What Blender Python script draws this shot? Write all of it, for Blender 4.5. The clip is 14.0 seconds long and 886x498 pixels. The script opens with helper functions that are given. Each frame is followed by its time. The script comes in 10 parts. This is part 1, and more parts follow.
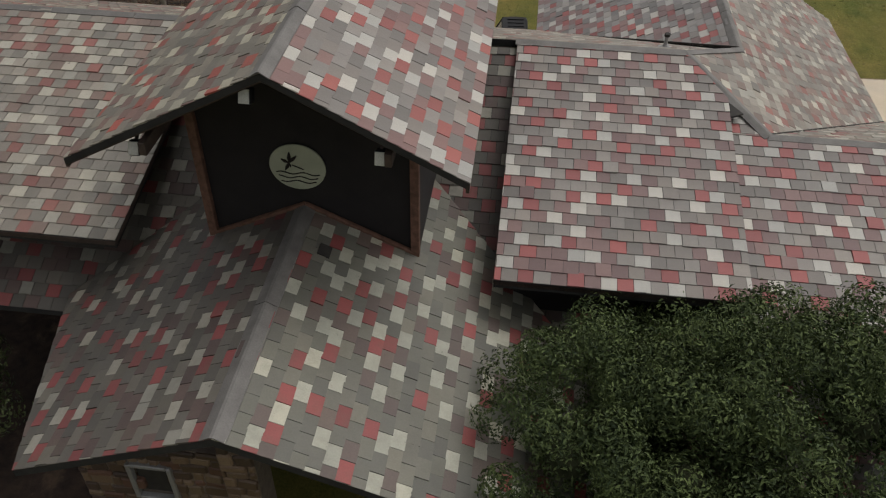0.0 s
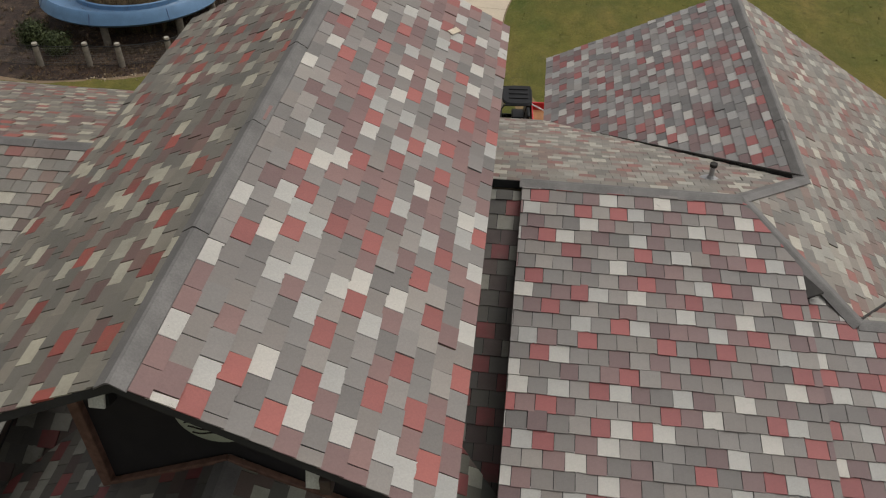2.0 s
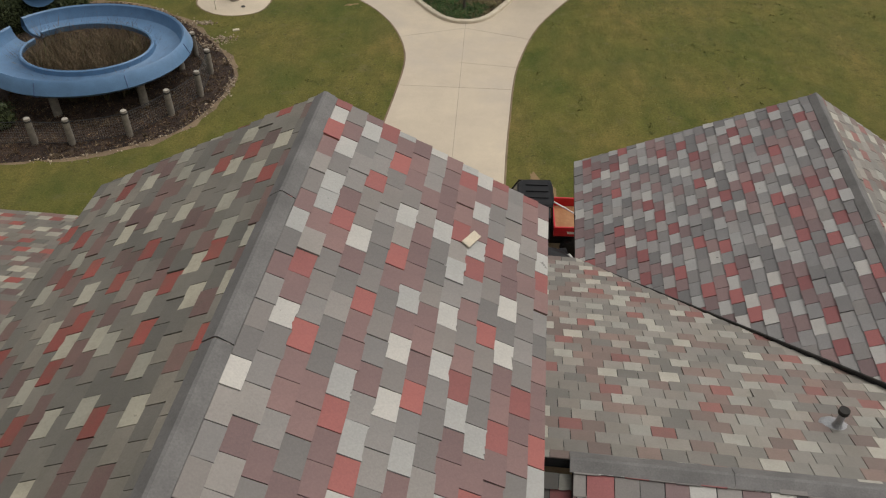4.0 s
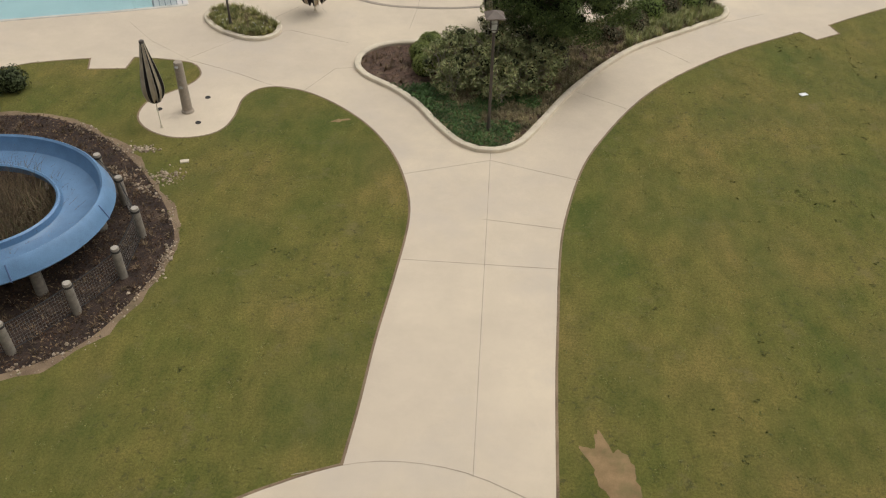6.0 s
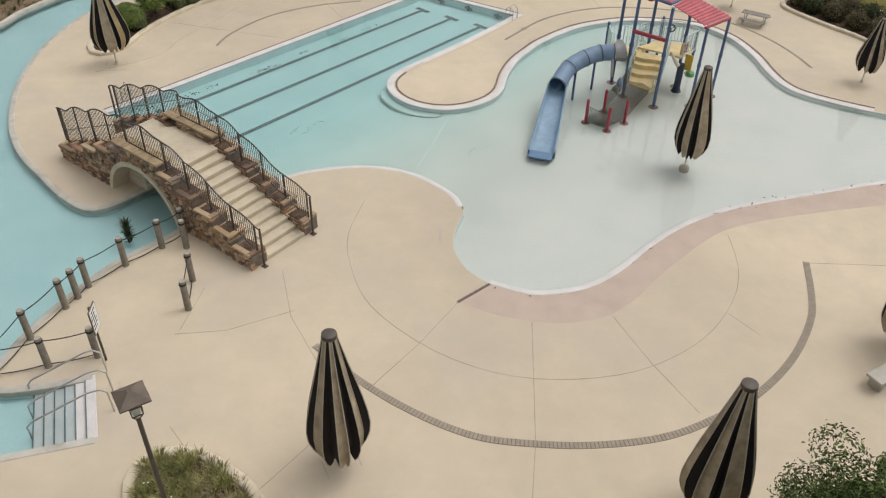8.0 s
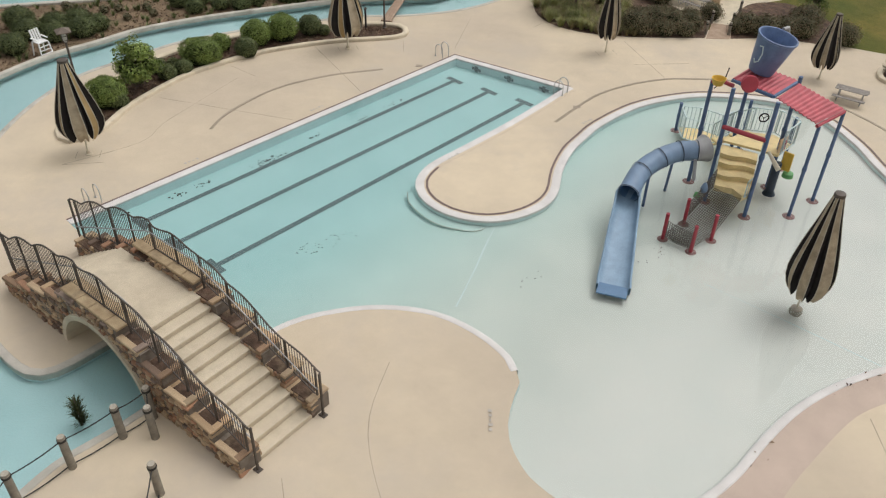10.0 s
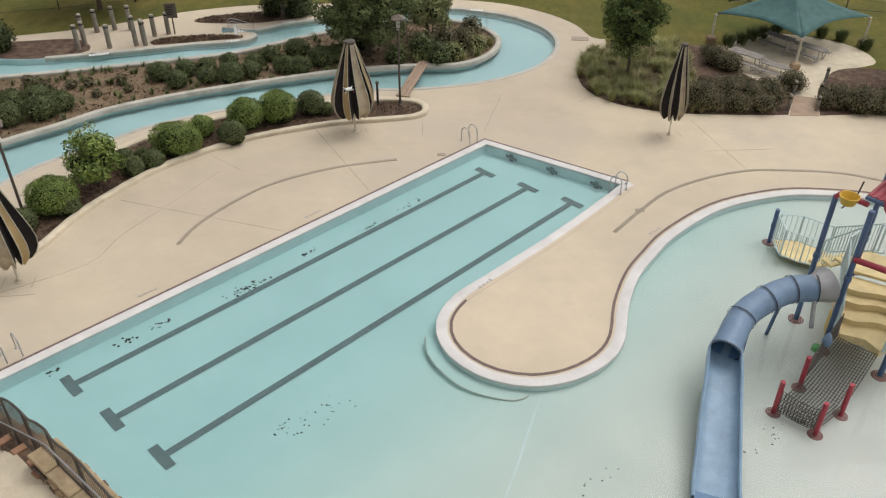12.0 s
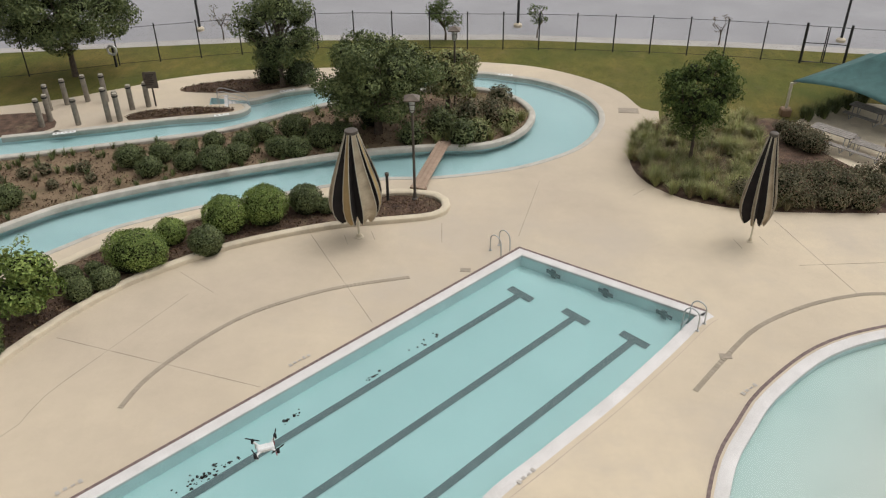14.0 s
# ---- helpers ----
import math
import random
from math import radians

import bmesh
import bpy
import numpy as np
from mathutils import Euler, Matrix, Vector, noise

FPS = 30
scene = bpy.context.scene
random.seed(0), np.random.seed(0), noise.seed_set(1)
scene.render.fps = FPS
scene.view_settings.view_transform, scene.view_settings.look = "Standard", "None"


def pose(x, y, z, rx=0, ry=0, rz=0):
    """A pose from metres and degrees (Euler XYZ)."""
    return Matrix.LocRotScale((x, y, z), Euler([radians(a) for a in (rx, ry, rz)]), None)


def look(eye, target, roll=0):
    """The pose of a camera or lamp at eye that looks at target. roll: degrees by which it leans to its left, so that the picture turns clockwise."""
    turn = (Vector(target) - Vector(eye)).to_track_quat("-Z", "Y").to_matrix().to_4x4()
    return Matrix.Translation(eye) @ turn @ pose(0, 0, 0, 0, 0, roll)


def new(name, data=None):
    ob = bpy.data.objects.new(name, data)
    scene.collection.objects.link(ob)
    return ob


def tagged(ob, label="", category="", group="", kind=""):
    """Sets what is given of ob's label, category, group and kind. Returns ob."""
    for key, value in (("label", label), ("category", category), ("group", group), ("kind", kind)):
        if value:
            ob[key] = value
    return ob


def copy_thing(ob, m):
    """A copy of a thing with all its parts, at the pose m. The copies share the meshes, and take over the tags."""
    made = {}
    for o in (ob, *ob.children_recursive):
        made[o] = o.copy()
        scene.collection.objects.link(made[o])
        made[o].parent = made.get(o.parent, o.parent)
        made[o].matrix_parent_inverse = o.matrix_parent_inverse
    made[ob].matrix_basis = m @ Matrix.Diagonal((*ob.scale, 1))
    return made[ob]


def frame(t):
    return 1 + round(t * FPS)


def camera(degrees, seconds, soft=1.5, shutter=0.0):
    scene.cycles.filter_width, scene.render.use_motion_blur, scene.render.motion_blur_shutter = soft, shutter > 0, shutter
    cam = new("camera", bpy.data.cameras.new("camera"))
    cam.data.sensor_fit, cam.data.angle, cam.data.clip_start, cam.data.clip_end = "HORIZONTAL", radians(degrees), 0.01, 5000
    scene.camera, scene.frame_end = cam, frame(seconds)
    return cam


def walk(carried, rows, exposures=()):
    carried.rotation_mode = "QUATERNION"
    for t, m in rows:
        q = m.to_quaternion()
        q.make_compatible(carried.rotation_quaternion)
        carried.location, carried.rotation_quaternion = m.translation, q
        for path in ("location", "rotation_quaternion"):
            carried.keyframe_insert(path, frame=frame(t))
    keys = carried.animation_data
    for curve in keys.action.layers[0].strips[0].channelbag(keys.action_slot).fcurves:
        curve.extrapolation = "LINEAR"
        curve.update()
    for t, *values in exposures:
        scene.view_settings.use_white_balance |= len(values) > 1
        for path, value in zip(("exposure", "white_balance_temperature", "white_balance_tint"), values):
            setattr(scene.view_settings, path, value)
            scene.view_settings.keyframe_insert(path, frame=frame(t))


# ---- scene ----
cam = camera(57.0, 14.0, 1.2)
PATH = [
    (0, (2.266, -5.727, 17.347), (2.21, -4.216, 16.038), 1.1),
    (0.5, (2.252, -4.338, 17.323), (2.192, -2.826, 16.015), 0.9),
    (1, (2.261, -2.928, 17.278), (2.2, -1.412, 15.975), 0.8),
    (1.5, (2.308, -1.369, 17.23), (2.246, 0.148, 15.928), 0.7),
    (2, (2.335, 0.109, 17.207), (2.273, 1.627, 15.906), 0.7),
    (2.5, (2.322, 1.682, 17.166), (2.26, 3.201, 15.866), 0.6),
    (3, (2.19, 3.24, 17.256), (2.126, 4.754, 15.951), 0.4),
    (3.2, (2.116, 3.878, 17.272), (2.054, 5.39, 15.964), 0.4),
    (5.3, (1.527, 11.163, 15.883), (1.465, 12.712, 14.62), 0.8),
    (5.5, (1.478, 11.885, 15.795), (1.412, 13.437, 14.535), 0.8),
    (5.6, (1.434, 12.325, 15.812), (1.368, 13.876, 14.55), 0.81),
    (5.7, (1.285, 13.835, 15.869), (1.219, 15.38, 14.602), 0.86),
    (5.8, (1.141, 15.281, 15.925), (1.075, 16.822, 14.652), 0.91),
    (5.9, (0.998, 16.728, 15.98), (0.932, 18.263, 14.701), 0.95),
    (6, (0.854, 18.174, 16.035), (0.788, 19.705, 14.751), 1.0),
    (6.5, (0.111, 26.069, 16.475), (0.017, 27.563, 15.148), 0.5),
    (7, (-1.468, 32.961, 16.835), (-1.552, 34.461, 15.515), 0.8),
    (7.5, (-3.644, 39.812, 16.861), (-3.69, 41.359, 15.594), 1.5),
    (8, (-4.118, 42.08, 16.415), (-4.17, 43.638, 15.162), 1.5),
    (8.2, (-4.321, 42.81, 16.295), (-4.371, 44.372, 15.047), 1.5),
    (10.3, (-5.63, 50.851, 15.413), (-5.718, 52.438, 14.199), 1.2),
    (10.5, (-5.67, 51.628, 15.158), (-5.768, 53.223, 13.955), 0.9),
    (11, (-5.773, 53.51, 14.769), (-5.889, 55.117, 13.584), 0.5),
    (11.5, (-5.945, 55.314, 14.498), (-6.074, 56.931, 13.327), 0.3),
    (12, (-6.15, 57.083, 14.192), (-6.29, 58.711, 13.039), 0.2),
    (12.5, (-6.318, 58.794, 13.954), (-6.472, 60.432, 12.818), -0.0),
    (13, (-6.474, 60.522, 13.7), (-6.643, 62.17, 12.581), -0.3),
    (13.5, (-6.648, 62.065, 13.432), (-6.83, 63.725, 12.331), -0.5),
    (14, (-6.822, 63.678, 13.238), (-7.018, 65.347, 12.154), -0.7),
]
EXPOSURES = [(0.0, -0.42), (1.5, -0.38), (3.0, -0.4), (5.5, -0.32), (6.1, -0.13), (7.0, -0.2), (8.0, -0.21), (10.5, -0.16), (14.0, -0.15)]
walk(cam, [(t, look(eye, target, roll)) for t, eye, target, roll in PATH], EXPOSURES)

# ---------------------------------------------------------------- light
world = bpy.data.worlds.new("overcast_sky")
scene.world = world
world.use_nodes = True
wn, wl = world.node_tree.nodes, world.node_tree.links
sky = wn.new("ShaderNodeTexSky")
sky.sky_type, sky.sun_disc = "NISHITA", False
sky.sun_elevation, sky.sun_rotation = radians(62), radians(58)
sky.dust_density, sky.air_density, sky.ozone_density = 6.0, 1.0, 1.0
grey_sky = wn.new("ShaderNodeHueSaturation")
grey_sky.inputs["Saturation"].default_value = 0.16
wl.new(sky.outputs[0], grey_sky.inputs["Color"])
wl.new(grey_sky.outputs[0], wn["Background"].inputs[0])
wn["Background"].inputs[1].default_value = 0.15
sun_data = bpy.data.lights.new("sun", "SUN")
sun_data.energy, sun_data.angle, sun_data.color = 0.8, radians(130), (1.0, 0.95, 0.88)
sun = new("sun", sun_data)
sun.rotation_euler = (radians(-28), 0, radians(-58))

# ---------------------------------------------------------------- materials
def node_mat(name):
    m = bpy.data.materials.new(name)
    m.use_nodes = True
    nt = m.node_tree
    return m, nt, nt.nodes, nt.links, nt.nodes["Principled BSDF"]


def coords(nodes, kind="Object"):
    return nodes.new("ShaderNodeTexCoord").outputs[kind]


def noise_node(nt, vec, scale, detail=4.0, rough=0.55):
    n = nt.nodes.new("ShaderNodeTexNoise")
    n.inputs["Scale"].default_value = scale
    n.inputs["Detail"].default_value = detail
    n.inputs["Roughness"].default_value = rough
    nt.links.new(vec, n.inputs["Vector"])
    return n.outputs["Fac"]


def ramp_node(nt, fac, stops, constant=False):
    r = nt.nodes.new("ShaderNodeValToRGB")
    r.color_ramp.interpolation = "CONSTANT" if constant else "LINEAR"
    el = r.color_ramp.elements
    while len(el) < len(stops):
        el.new(0.5)
    for e, (p, c) in zip(el, stops):
        e.position, e.color = p, (*c, 1)
    nt.links.new(fac, r.inputs[0])
    return r.outputs[0]


def mix_node(nt, kind, fac, a, b):
    m = nt.nodes.new("ShaderNodeMix")
    m.data_type, m.blend_type = "RGBA", kind
    for value, slot in ((fac, m.inputs[0]), (a, m.inputs[6]), (b, m.inputs[7])):
        if isinstance(value, (int, float)):
            slot.default_value = value
        elif isinstance(value, tuple):
            slot.default_value = (*value, 1)
        else:
            nt.links.new(value, slot)
    return m.outputs[2]


def bump_node(nt, bsdf, height, strength, distance):
    b = nt.nodes.new("ShaderNodeBump")
    b.inputs["Strength"].default_value = strength
    b.inputs["Distance"].default_value = distance
    nt.links.new(height, b.inputs["Height"])
    nt.links.new(b.outputs[0], bsdf.inputs["Normal"])


def surface(name, dark, light, scale=3.0, fine=60.0, rough=0.75, bump=0.2, dist=0.01, metal=0.0, grime=None, spec=0.5):
    """Two-scale mottled surface: broad tone, fine grain, optional grime stains."""
    m, nt, nodes, links, bsdf = node_mat(name)
    vec = coords(nodes)
    broad = noise_node(nt, vec, scale, 5)
    grain = noise_node(nt, vec, fine, 3, 0.6)
    col = ramp_node(nt, broad, [(0.3, dark), (0.7, light)])
    g = ramp_node(nt, grain, [(0.25, (0.78, 0.78, 0.78)), (0.75, (1.12, 1.12, 1.12))])
    col = mix_node(nt, "MULTIPLY", 1.0, col, g)
    if grime:
        stain = ramp_node(nt, noise_node(nt, vec, scale * 0.37, 7, 0.65), [(0.54, (0, 0, 0)), (0.72, (1, 1, 1))])
        col = mix_node(nt, "MIX", stain, col, grime)
    links.new(col, bsdf.inputs["Base Color"])
    bsdf.inputs["Roughness"].default_value = rough
    bsdf.inputs["Metallic"].default_value = metal
    bsdf.inputs["Specular IOR Level"].default_value = spec
    if bump:
        bump_node(nt, bsdf, grain, bump, dist)
    return m


def slate_mat(name, shades, seed, lichen=0.5):
    """Rough stone; each piece draws one shade."""
    m, nt, nodes, links, bsdf = node_mat(name)
    vec = coords(nodes)
    info, geo = nodes.new("ShaderNodeObjectInfo"), nodes.new("ShaderNodeNewGeometry")
    add = nodes.new("ShaderNodeMath")
    add.operation = "ADD"
    links.new(info.outputs["Random"], add.inputs[0])
    links.new(geo.outputs["Random Per Island"], add.inputs[1])
    spread = nodes.new("ShaderNodeMath")
    spread.operation = "MULTIPLY_ADD"
    spread.inputs[1].default_value, spread.inputs[2].default_value = 17.31, seed
    links.new(add.outputs[0], spread.inputs[0])
    fr = nodes.new("ShaderNodeMath")
    fr.operation = "FRACT"
    links.new(spread.outputs[0], fr.inputs[0])
    base = ramp_node(nt, fr.outputs[0], shades, constant=True)
    second = nodes.new("ShaderNodeMath")
    second.operation = "MULTIPLY"
    second.inputs[1].default_value = 91.7
    links.new(fr.outputs[0], second.inputs[0])
    fr2 = nodes.new("ShaderNodeMath")
    fr2.operation = "FRACT"
    links.new(second.outputs[0], fr2.inputs[0])
    tone = ramp_node(nt, fr2.outputs[0], [(0, (0.77, 0.76, 0.76)), (1, (1.23, 1.20, 1.20))])
    base = mix_node(nt, "MULTIPLY", 1.0, base, tone)
    cloud = noise_node(nt, vec, 1.1, 6, 0.65)
    streak = ramp_node(nt, cloud, [(0.35, (0.8, 0.8, 0.8)), (0.68, (1.12, 1.1, 1.06))])
    base = mix_node(nt, "MULTIPLY", lichen, base, streak)
    grain = noise_node(nt, vec, 38, 5, 0.7)
    base = mix_node(nt, "MULTIPLY", 1.0, base, ramp_node(nt, grain, [(0.25, (0.74, 0.74, 0.74)), (0.75, (1.22, 1.21, 1.20))]))
    chips = ramp_node(nt, noise_node(nt, vec, 9, 8, 0.75), [(0.63, (0, 0, 0)), (0.71, (0.5, 0.5, 0.5))])
    base = mix_node(nt, "MIX", chips, base, (0.42, 0.42, 0.40))
    links.new(base, bsdf.inputs["Base Color"])
    bsdf.inputs["Roughness"].default_value = 0.62
    bump_node(nt, bsdf, grain, 0.35, 0.012)
    return m


def slate_shade(name, color, moss, flaky=False):
    """Split slate of one shade: tone varies from piece to piece, with grain, soft water stains and flaked dark edges."""
    m, nt, nodes, links, bsdf = node_mat(name)
    vec = coords(nodes)
    info, geo = nodes.new("ShaderNodeObjectInfo"), nodes.new("ShaderNodeNewGeometry")
    add = nodes.new("ShaderNodeMath")
    add.operation = "ADD"
    links.new(info.outputs["Random"], add.inputs[0])
    links.new(geo.outputs["Random Per Island"], add.inputs[1])
    fr = nodes.new("ShaderNodeMath")
    fr.operation = "FRACT"
    links.new(add.outputs[0], fr.inputs[0])
    tone = ramp_node(nt, fr.outputs[0], [(0, (0.79, 0.80, 0.81)), (0.5, (1.0, 1.0, 1.0)), (1, (1.20, 1.17, 1.13))])
    base = mix_node(nt, "MULTIPLY", 1.0, tone, color)
    cloud = noise_node(nt, vec, 0.9, 6, 0.65)
    base = mix_node(nt, "MULTIPLY", 0.35 + 0.5 * moss, base, ramp_node(nt, cloud, [(0.35, (0.74, 0.75, 0.72)), (0.68, (1.12, 1.10, 1.06))]))
    if moss:
        growth = ramp_node(nt, noise_node(nt, vec, 2.3, 7, 0.7), [(0.46, (0, 0, 0)), (0.72, (moss, moss, moss))])
        base = mix_node(nt, "MIX", growth, base, (0.105, 0.098, 0.066))
    grain = noise_node(nt, vec, 42, 5, 0.7)
    base = mix_node(nt, "MULTIPLY", 1.0, base, ramp_node(nt, grain, [(0.25, (0.86, 0.86, 0.86)), (0.75, (1.12, 1.12, 1.11))]))
    if flaky:
        flakes = ramp_node(nt, noise_node(nt, vec, 5.5, 9, 0.78), [(0.63, (0, 0, 0)), (0.66, (0.75, 0.75, 0.75))])
        base = mix_node(nt, "MIX", flakes, base, (0.075, 0.070, 0.062))
    links.new(base, bsdf.inputs["Base Color"])
    bsdf.inputs["Roughness"].default_value = 0.6
    bump_node(nt, bsdf, grain, 0.3, 0.010)
    return m


def slate_set(name, grey, grey2, plum, pale, red, moss, weights):
    """The five shades of one slope and how often each is laid."""
    shades = [slate_shade(name + kind, c, moss, kind == "_pale") for kind, c in (("_grey", grey), ("_mid_grey", grey2), ("_plum", plum), ("_pale", pale), ("_red", red))]
    return shades, weights


GREY, GREY2, PLUM, PALE, RED = (0.176, 0.158, 0.144), (0.228, 0.208, 0.190), (0.192, 0.112, 0.103), (0.415, 0.398, 0.365), (0.285, 0.085, 0.072)
M_SLATE = slate_set("slate", GREY, GREY2, PLUM, PALE, RED, 0.0, (0.19, 0.16, 0.20, 0.28, 0.17))
M_SLATE_WING = slate_set("slate_wing", GREY, GREY2, (0.178, 0.113, 0.108), PALE, (0.265, 0.078, 0.074), 0.0, (0.20, 0.16, 0.18, 0.29, 0.17))
M_SLATE_NORTH = slate_set("slate_north", (0.182, 0.170, 0.163), (0.245, 0.232, 0.222), (0.205, 0.135, 0.130), (0.37, 0.355, 0.335), (0.265, 0.088, 0.084), 0.0, (0.22, 0.20, 0.19, 0.22, 0.17))
M_SLATE_EAST = slate_set("slate_weathered", (0.196, 0.178, 0.154), (0.256, 0.234, 0.202), (0.200, 0.142, 0.120), (0.375, 0.352, 0.300), (0.235, 0.098, 0.084), 0.2, (0.24, 0.24, 0.19, 0.24, 0.09))
M_SLATE_MOSS = slate_set("slate_mossy", (0.150, 0.136, 0.114), (0.188, 0.170, 0.140), (0.155, 0.092, 0.080), (0.36, 0.335, 0.265), (0.26, 0.062, 0.048), 0.4, (0.26, 0.21, 0.17, 0.24, 0.12))
# Hall and west porch slopes: shade below the eaves put into darker slates, plus moss.
M_SLATE_SHADOW = slate_set("slate_shadowed", (0.088, 0.080, 0.071), (0.118, 0.107, 0.094), (0.092, 0.063, 0.058), (0.29, 0.275, 0.235), (0.20, 0.052, 0.052), 0.4, (0.25, 0.20, 0.18, 0.21, 0.16))
M_SLATE_PORCH = slate_set("slate_algae", (0.138, 0.134, 0.114), (0.170, 0.164, 0.134), (0.13, 0.098, 0.086), (0.41, 0.405, 0.335), (0.26, 0.066, 0.062), 0.3, (0.22, 0.18, 0.12, 0.33, 0.15))
M_RIDGE = surface("ridge_metal", (0.115, 0.108, 0.100), (0.18, 0.170, 0.158), 2.2, 45, 0.65, 0.12, 0.004, 0.1)
M_FASCIA = surface("dark_timber", (0.035, 0.024, 0.018), (0.075, 0.05, 0.038), 5, 60, 0.7)
M_BLACKWALL = surface("dark_stained_cladding", (0.010, 0.0085, 0.0085), (0.018, 0.015, 0.015), 2, 40, 0.8)
M_POST = surface("weathered_cedar", (0.09, 0.045, 0.028), (0.2, 0.105, 0.07), 7, 80, 0.75)
M_FELT = surface("roof_underlay", (0.018, 0.018, 0.018), (0.035, 0.034, 0.033), 3, 50, 0.9)
M_STONE = slate_mat("rubble_stone", [(0, (0.31, 0.20, 0.12)), (0.2, (0.45, 0.32, 0.19)), (0.42, (0.17, 0.115, 0.08)), (0.55, (0.47, 0.355, 0.225)), (0.78, (0.37, 0.205, 0.12)), (0.9, (0.25, 0.19, 0.15))], 0.31)
# Darker copy of the rubble stone: shade under the porch eave put into its colours.
M_STONE_SHADED = slate_mat("shaded_rubble_stone", [(0, (0.10, 0.066, 0.042)), (0.25, (0.16, 0.11, 0.07)), (0.5, (0.07, 0.047, 0.035)), (0.7, (0.20, 0.145, 0.095)), (0.86, (0.13, 0.07, 0.048))], 0.31)
M_MORTAR = surface("mortar", (0.15, 0.12, 0.095), (0.23, 0.19, 0.15), 6, 90, 0.95)
M_CAPSTONE = surface("capstone", (0.33, 0.235, 0.135), (0.48, 0.365, 0.22), 3, 40, 0.85, grime=(0.2, 0.15, 0.1))
M_WALL = surface("stucco_wall", (0.24, 0.2, 0.16), (0.32, 0.27, 0.21), 2, 80, 0.9)
M_STEPS = surface("step_concrete", (0.52, 0.44, 0.325), (0.62, 0.535, 0.40), 2, 70, 0.85, grime=(0.42, 0.36, 0.27))
M_KERB = surface("kerb_concrete", (0.55, 0.47, 0.345), (0.68, 0.592, 0.445), 2.2, 80, 0.85, grime=(0.40, 0.34, 0.26))
M_KERB_GREY = surface("grey_kerb_concrete", (0.43, 0.40, 0.345), (0.56, 0.525, 0.46), 2.2, 80, 0.85, grime=(0.30, 0.275, 0.23))
M_POOLWALL = surface("pale_pool_wall", (0.58, 0.70, 0.70), (0.66, 0.77, 0.77), 1.5, 40, 0.5, 0.05)
M_WHITE_COPING = surface("white_coping", (0.58, 0.55, 0.525), (0.70, 0.67, 0.645), 1.5, 60, 0.5, 0.1)
M_GUTTER = surface("gutter_tile", (0.10, 0.062, 0.060), (0.21, 0.145, 0.128), 9, 60, 0.6)
M_BEACH = surface("beach_entry_concrete", (0.455, 0.36, 0.295), (0.53, 0.42, 0.345), 1.2, 90, 0.8)
M_JOINT = surface("joint_filler", (0.26, 0.215, 0.16), (0.48, 0.405, 0.31), 0.9, 80, 0.95)
M_DRAIN = surface("drain_grate", (0.29, 0.24, 0.185), (0.38, 0.32, 0.25), 6, 70, 0.8)
M_SLOT = surface("worn_slot_drain", (0.32, 0.27, 0.205), (0.40, 0.34, 0.26), 6, 70, 0.8)
M_SLOTBED = surface("drain_slot", (0.17, 0.14, 0.105), (0.26, 0.215, 0.165), 5, 60, 0.9)
M_DARK = surface("dark_gap", (0.02, 0.018, 0.016), (0.04, 0.036, 0.03), 5, 50, 0.9)
M_MULCH = surface("bark_mulch", (0.055, 0.033, 0.022), (0.17, 0.102, 0.067), 3.5, 38, 0.95, 0.9, 0.04, grime=(0.23, 0.17, 0.105))
# Dark brown mulch; shade below eaves and slide is put into its colour.
M_SOIL = surface("dark_shaded_mulch", (0.018, 0.011, 0.008), (0.066, 0.040, 0.027), 3.0, 34, 0.95, 0.9, 0.04, grime=(0.13, 0.085, 0.055))
M_BARE = surface("bare_soil", (0.155, 0.104, 0.062), (0.28, 0.198, 0.122), 1.4, 30, 0.95, 0.8, 0.03, grime=(0.115, 0.095, 0.045))
M_GRIT = surface("crushed_granite", (0.36, 0.25, 0.14), (0.48, 0.355, 0.215), 4, 60, 0.95, 0.6, 0.01)
M_ROAD = surface("asphalt_lot", (0.27, 0.265, 0.275), (0.33, 0.325, 0.335), 0.3, 60, 0.85)
M_SAND = surface("orange_sand", (0.19, 0.125, 0.055), (0.29, 0.19, 0.09), 2.5, 50, 0.95, 0.6, 0.01, grime=(0.14, 0.12, 0.045))
M_STRIP = surface("grey_concrete_strip", (0.36, 0.335, 0.31), (0.44, 0.41, 0.38), 0.8, 60, 0.9)
M_PATH = surface("brick_walk", (0.33, 0.23, 0.16), (0.44, 0.33, 0.24), 3, 40, 0.9)


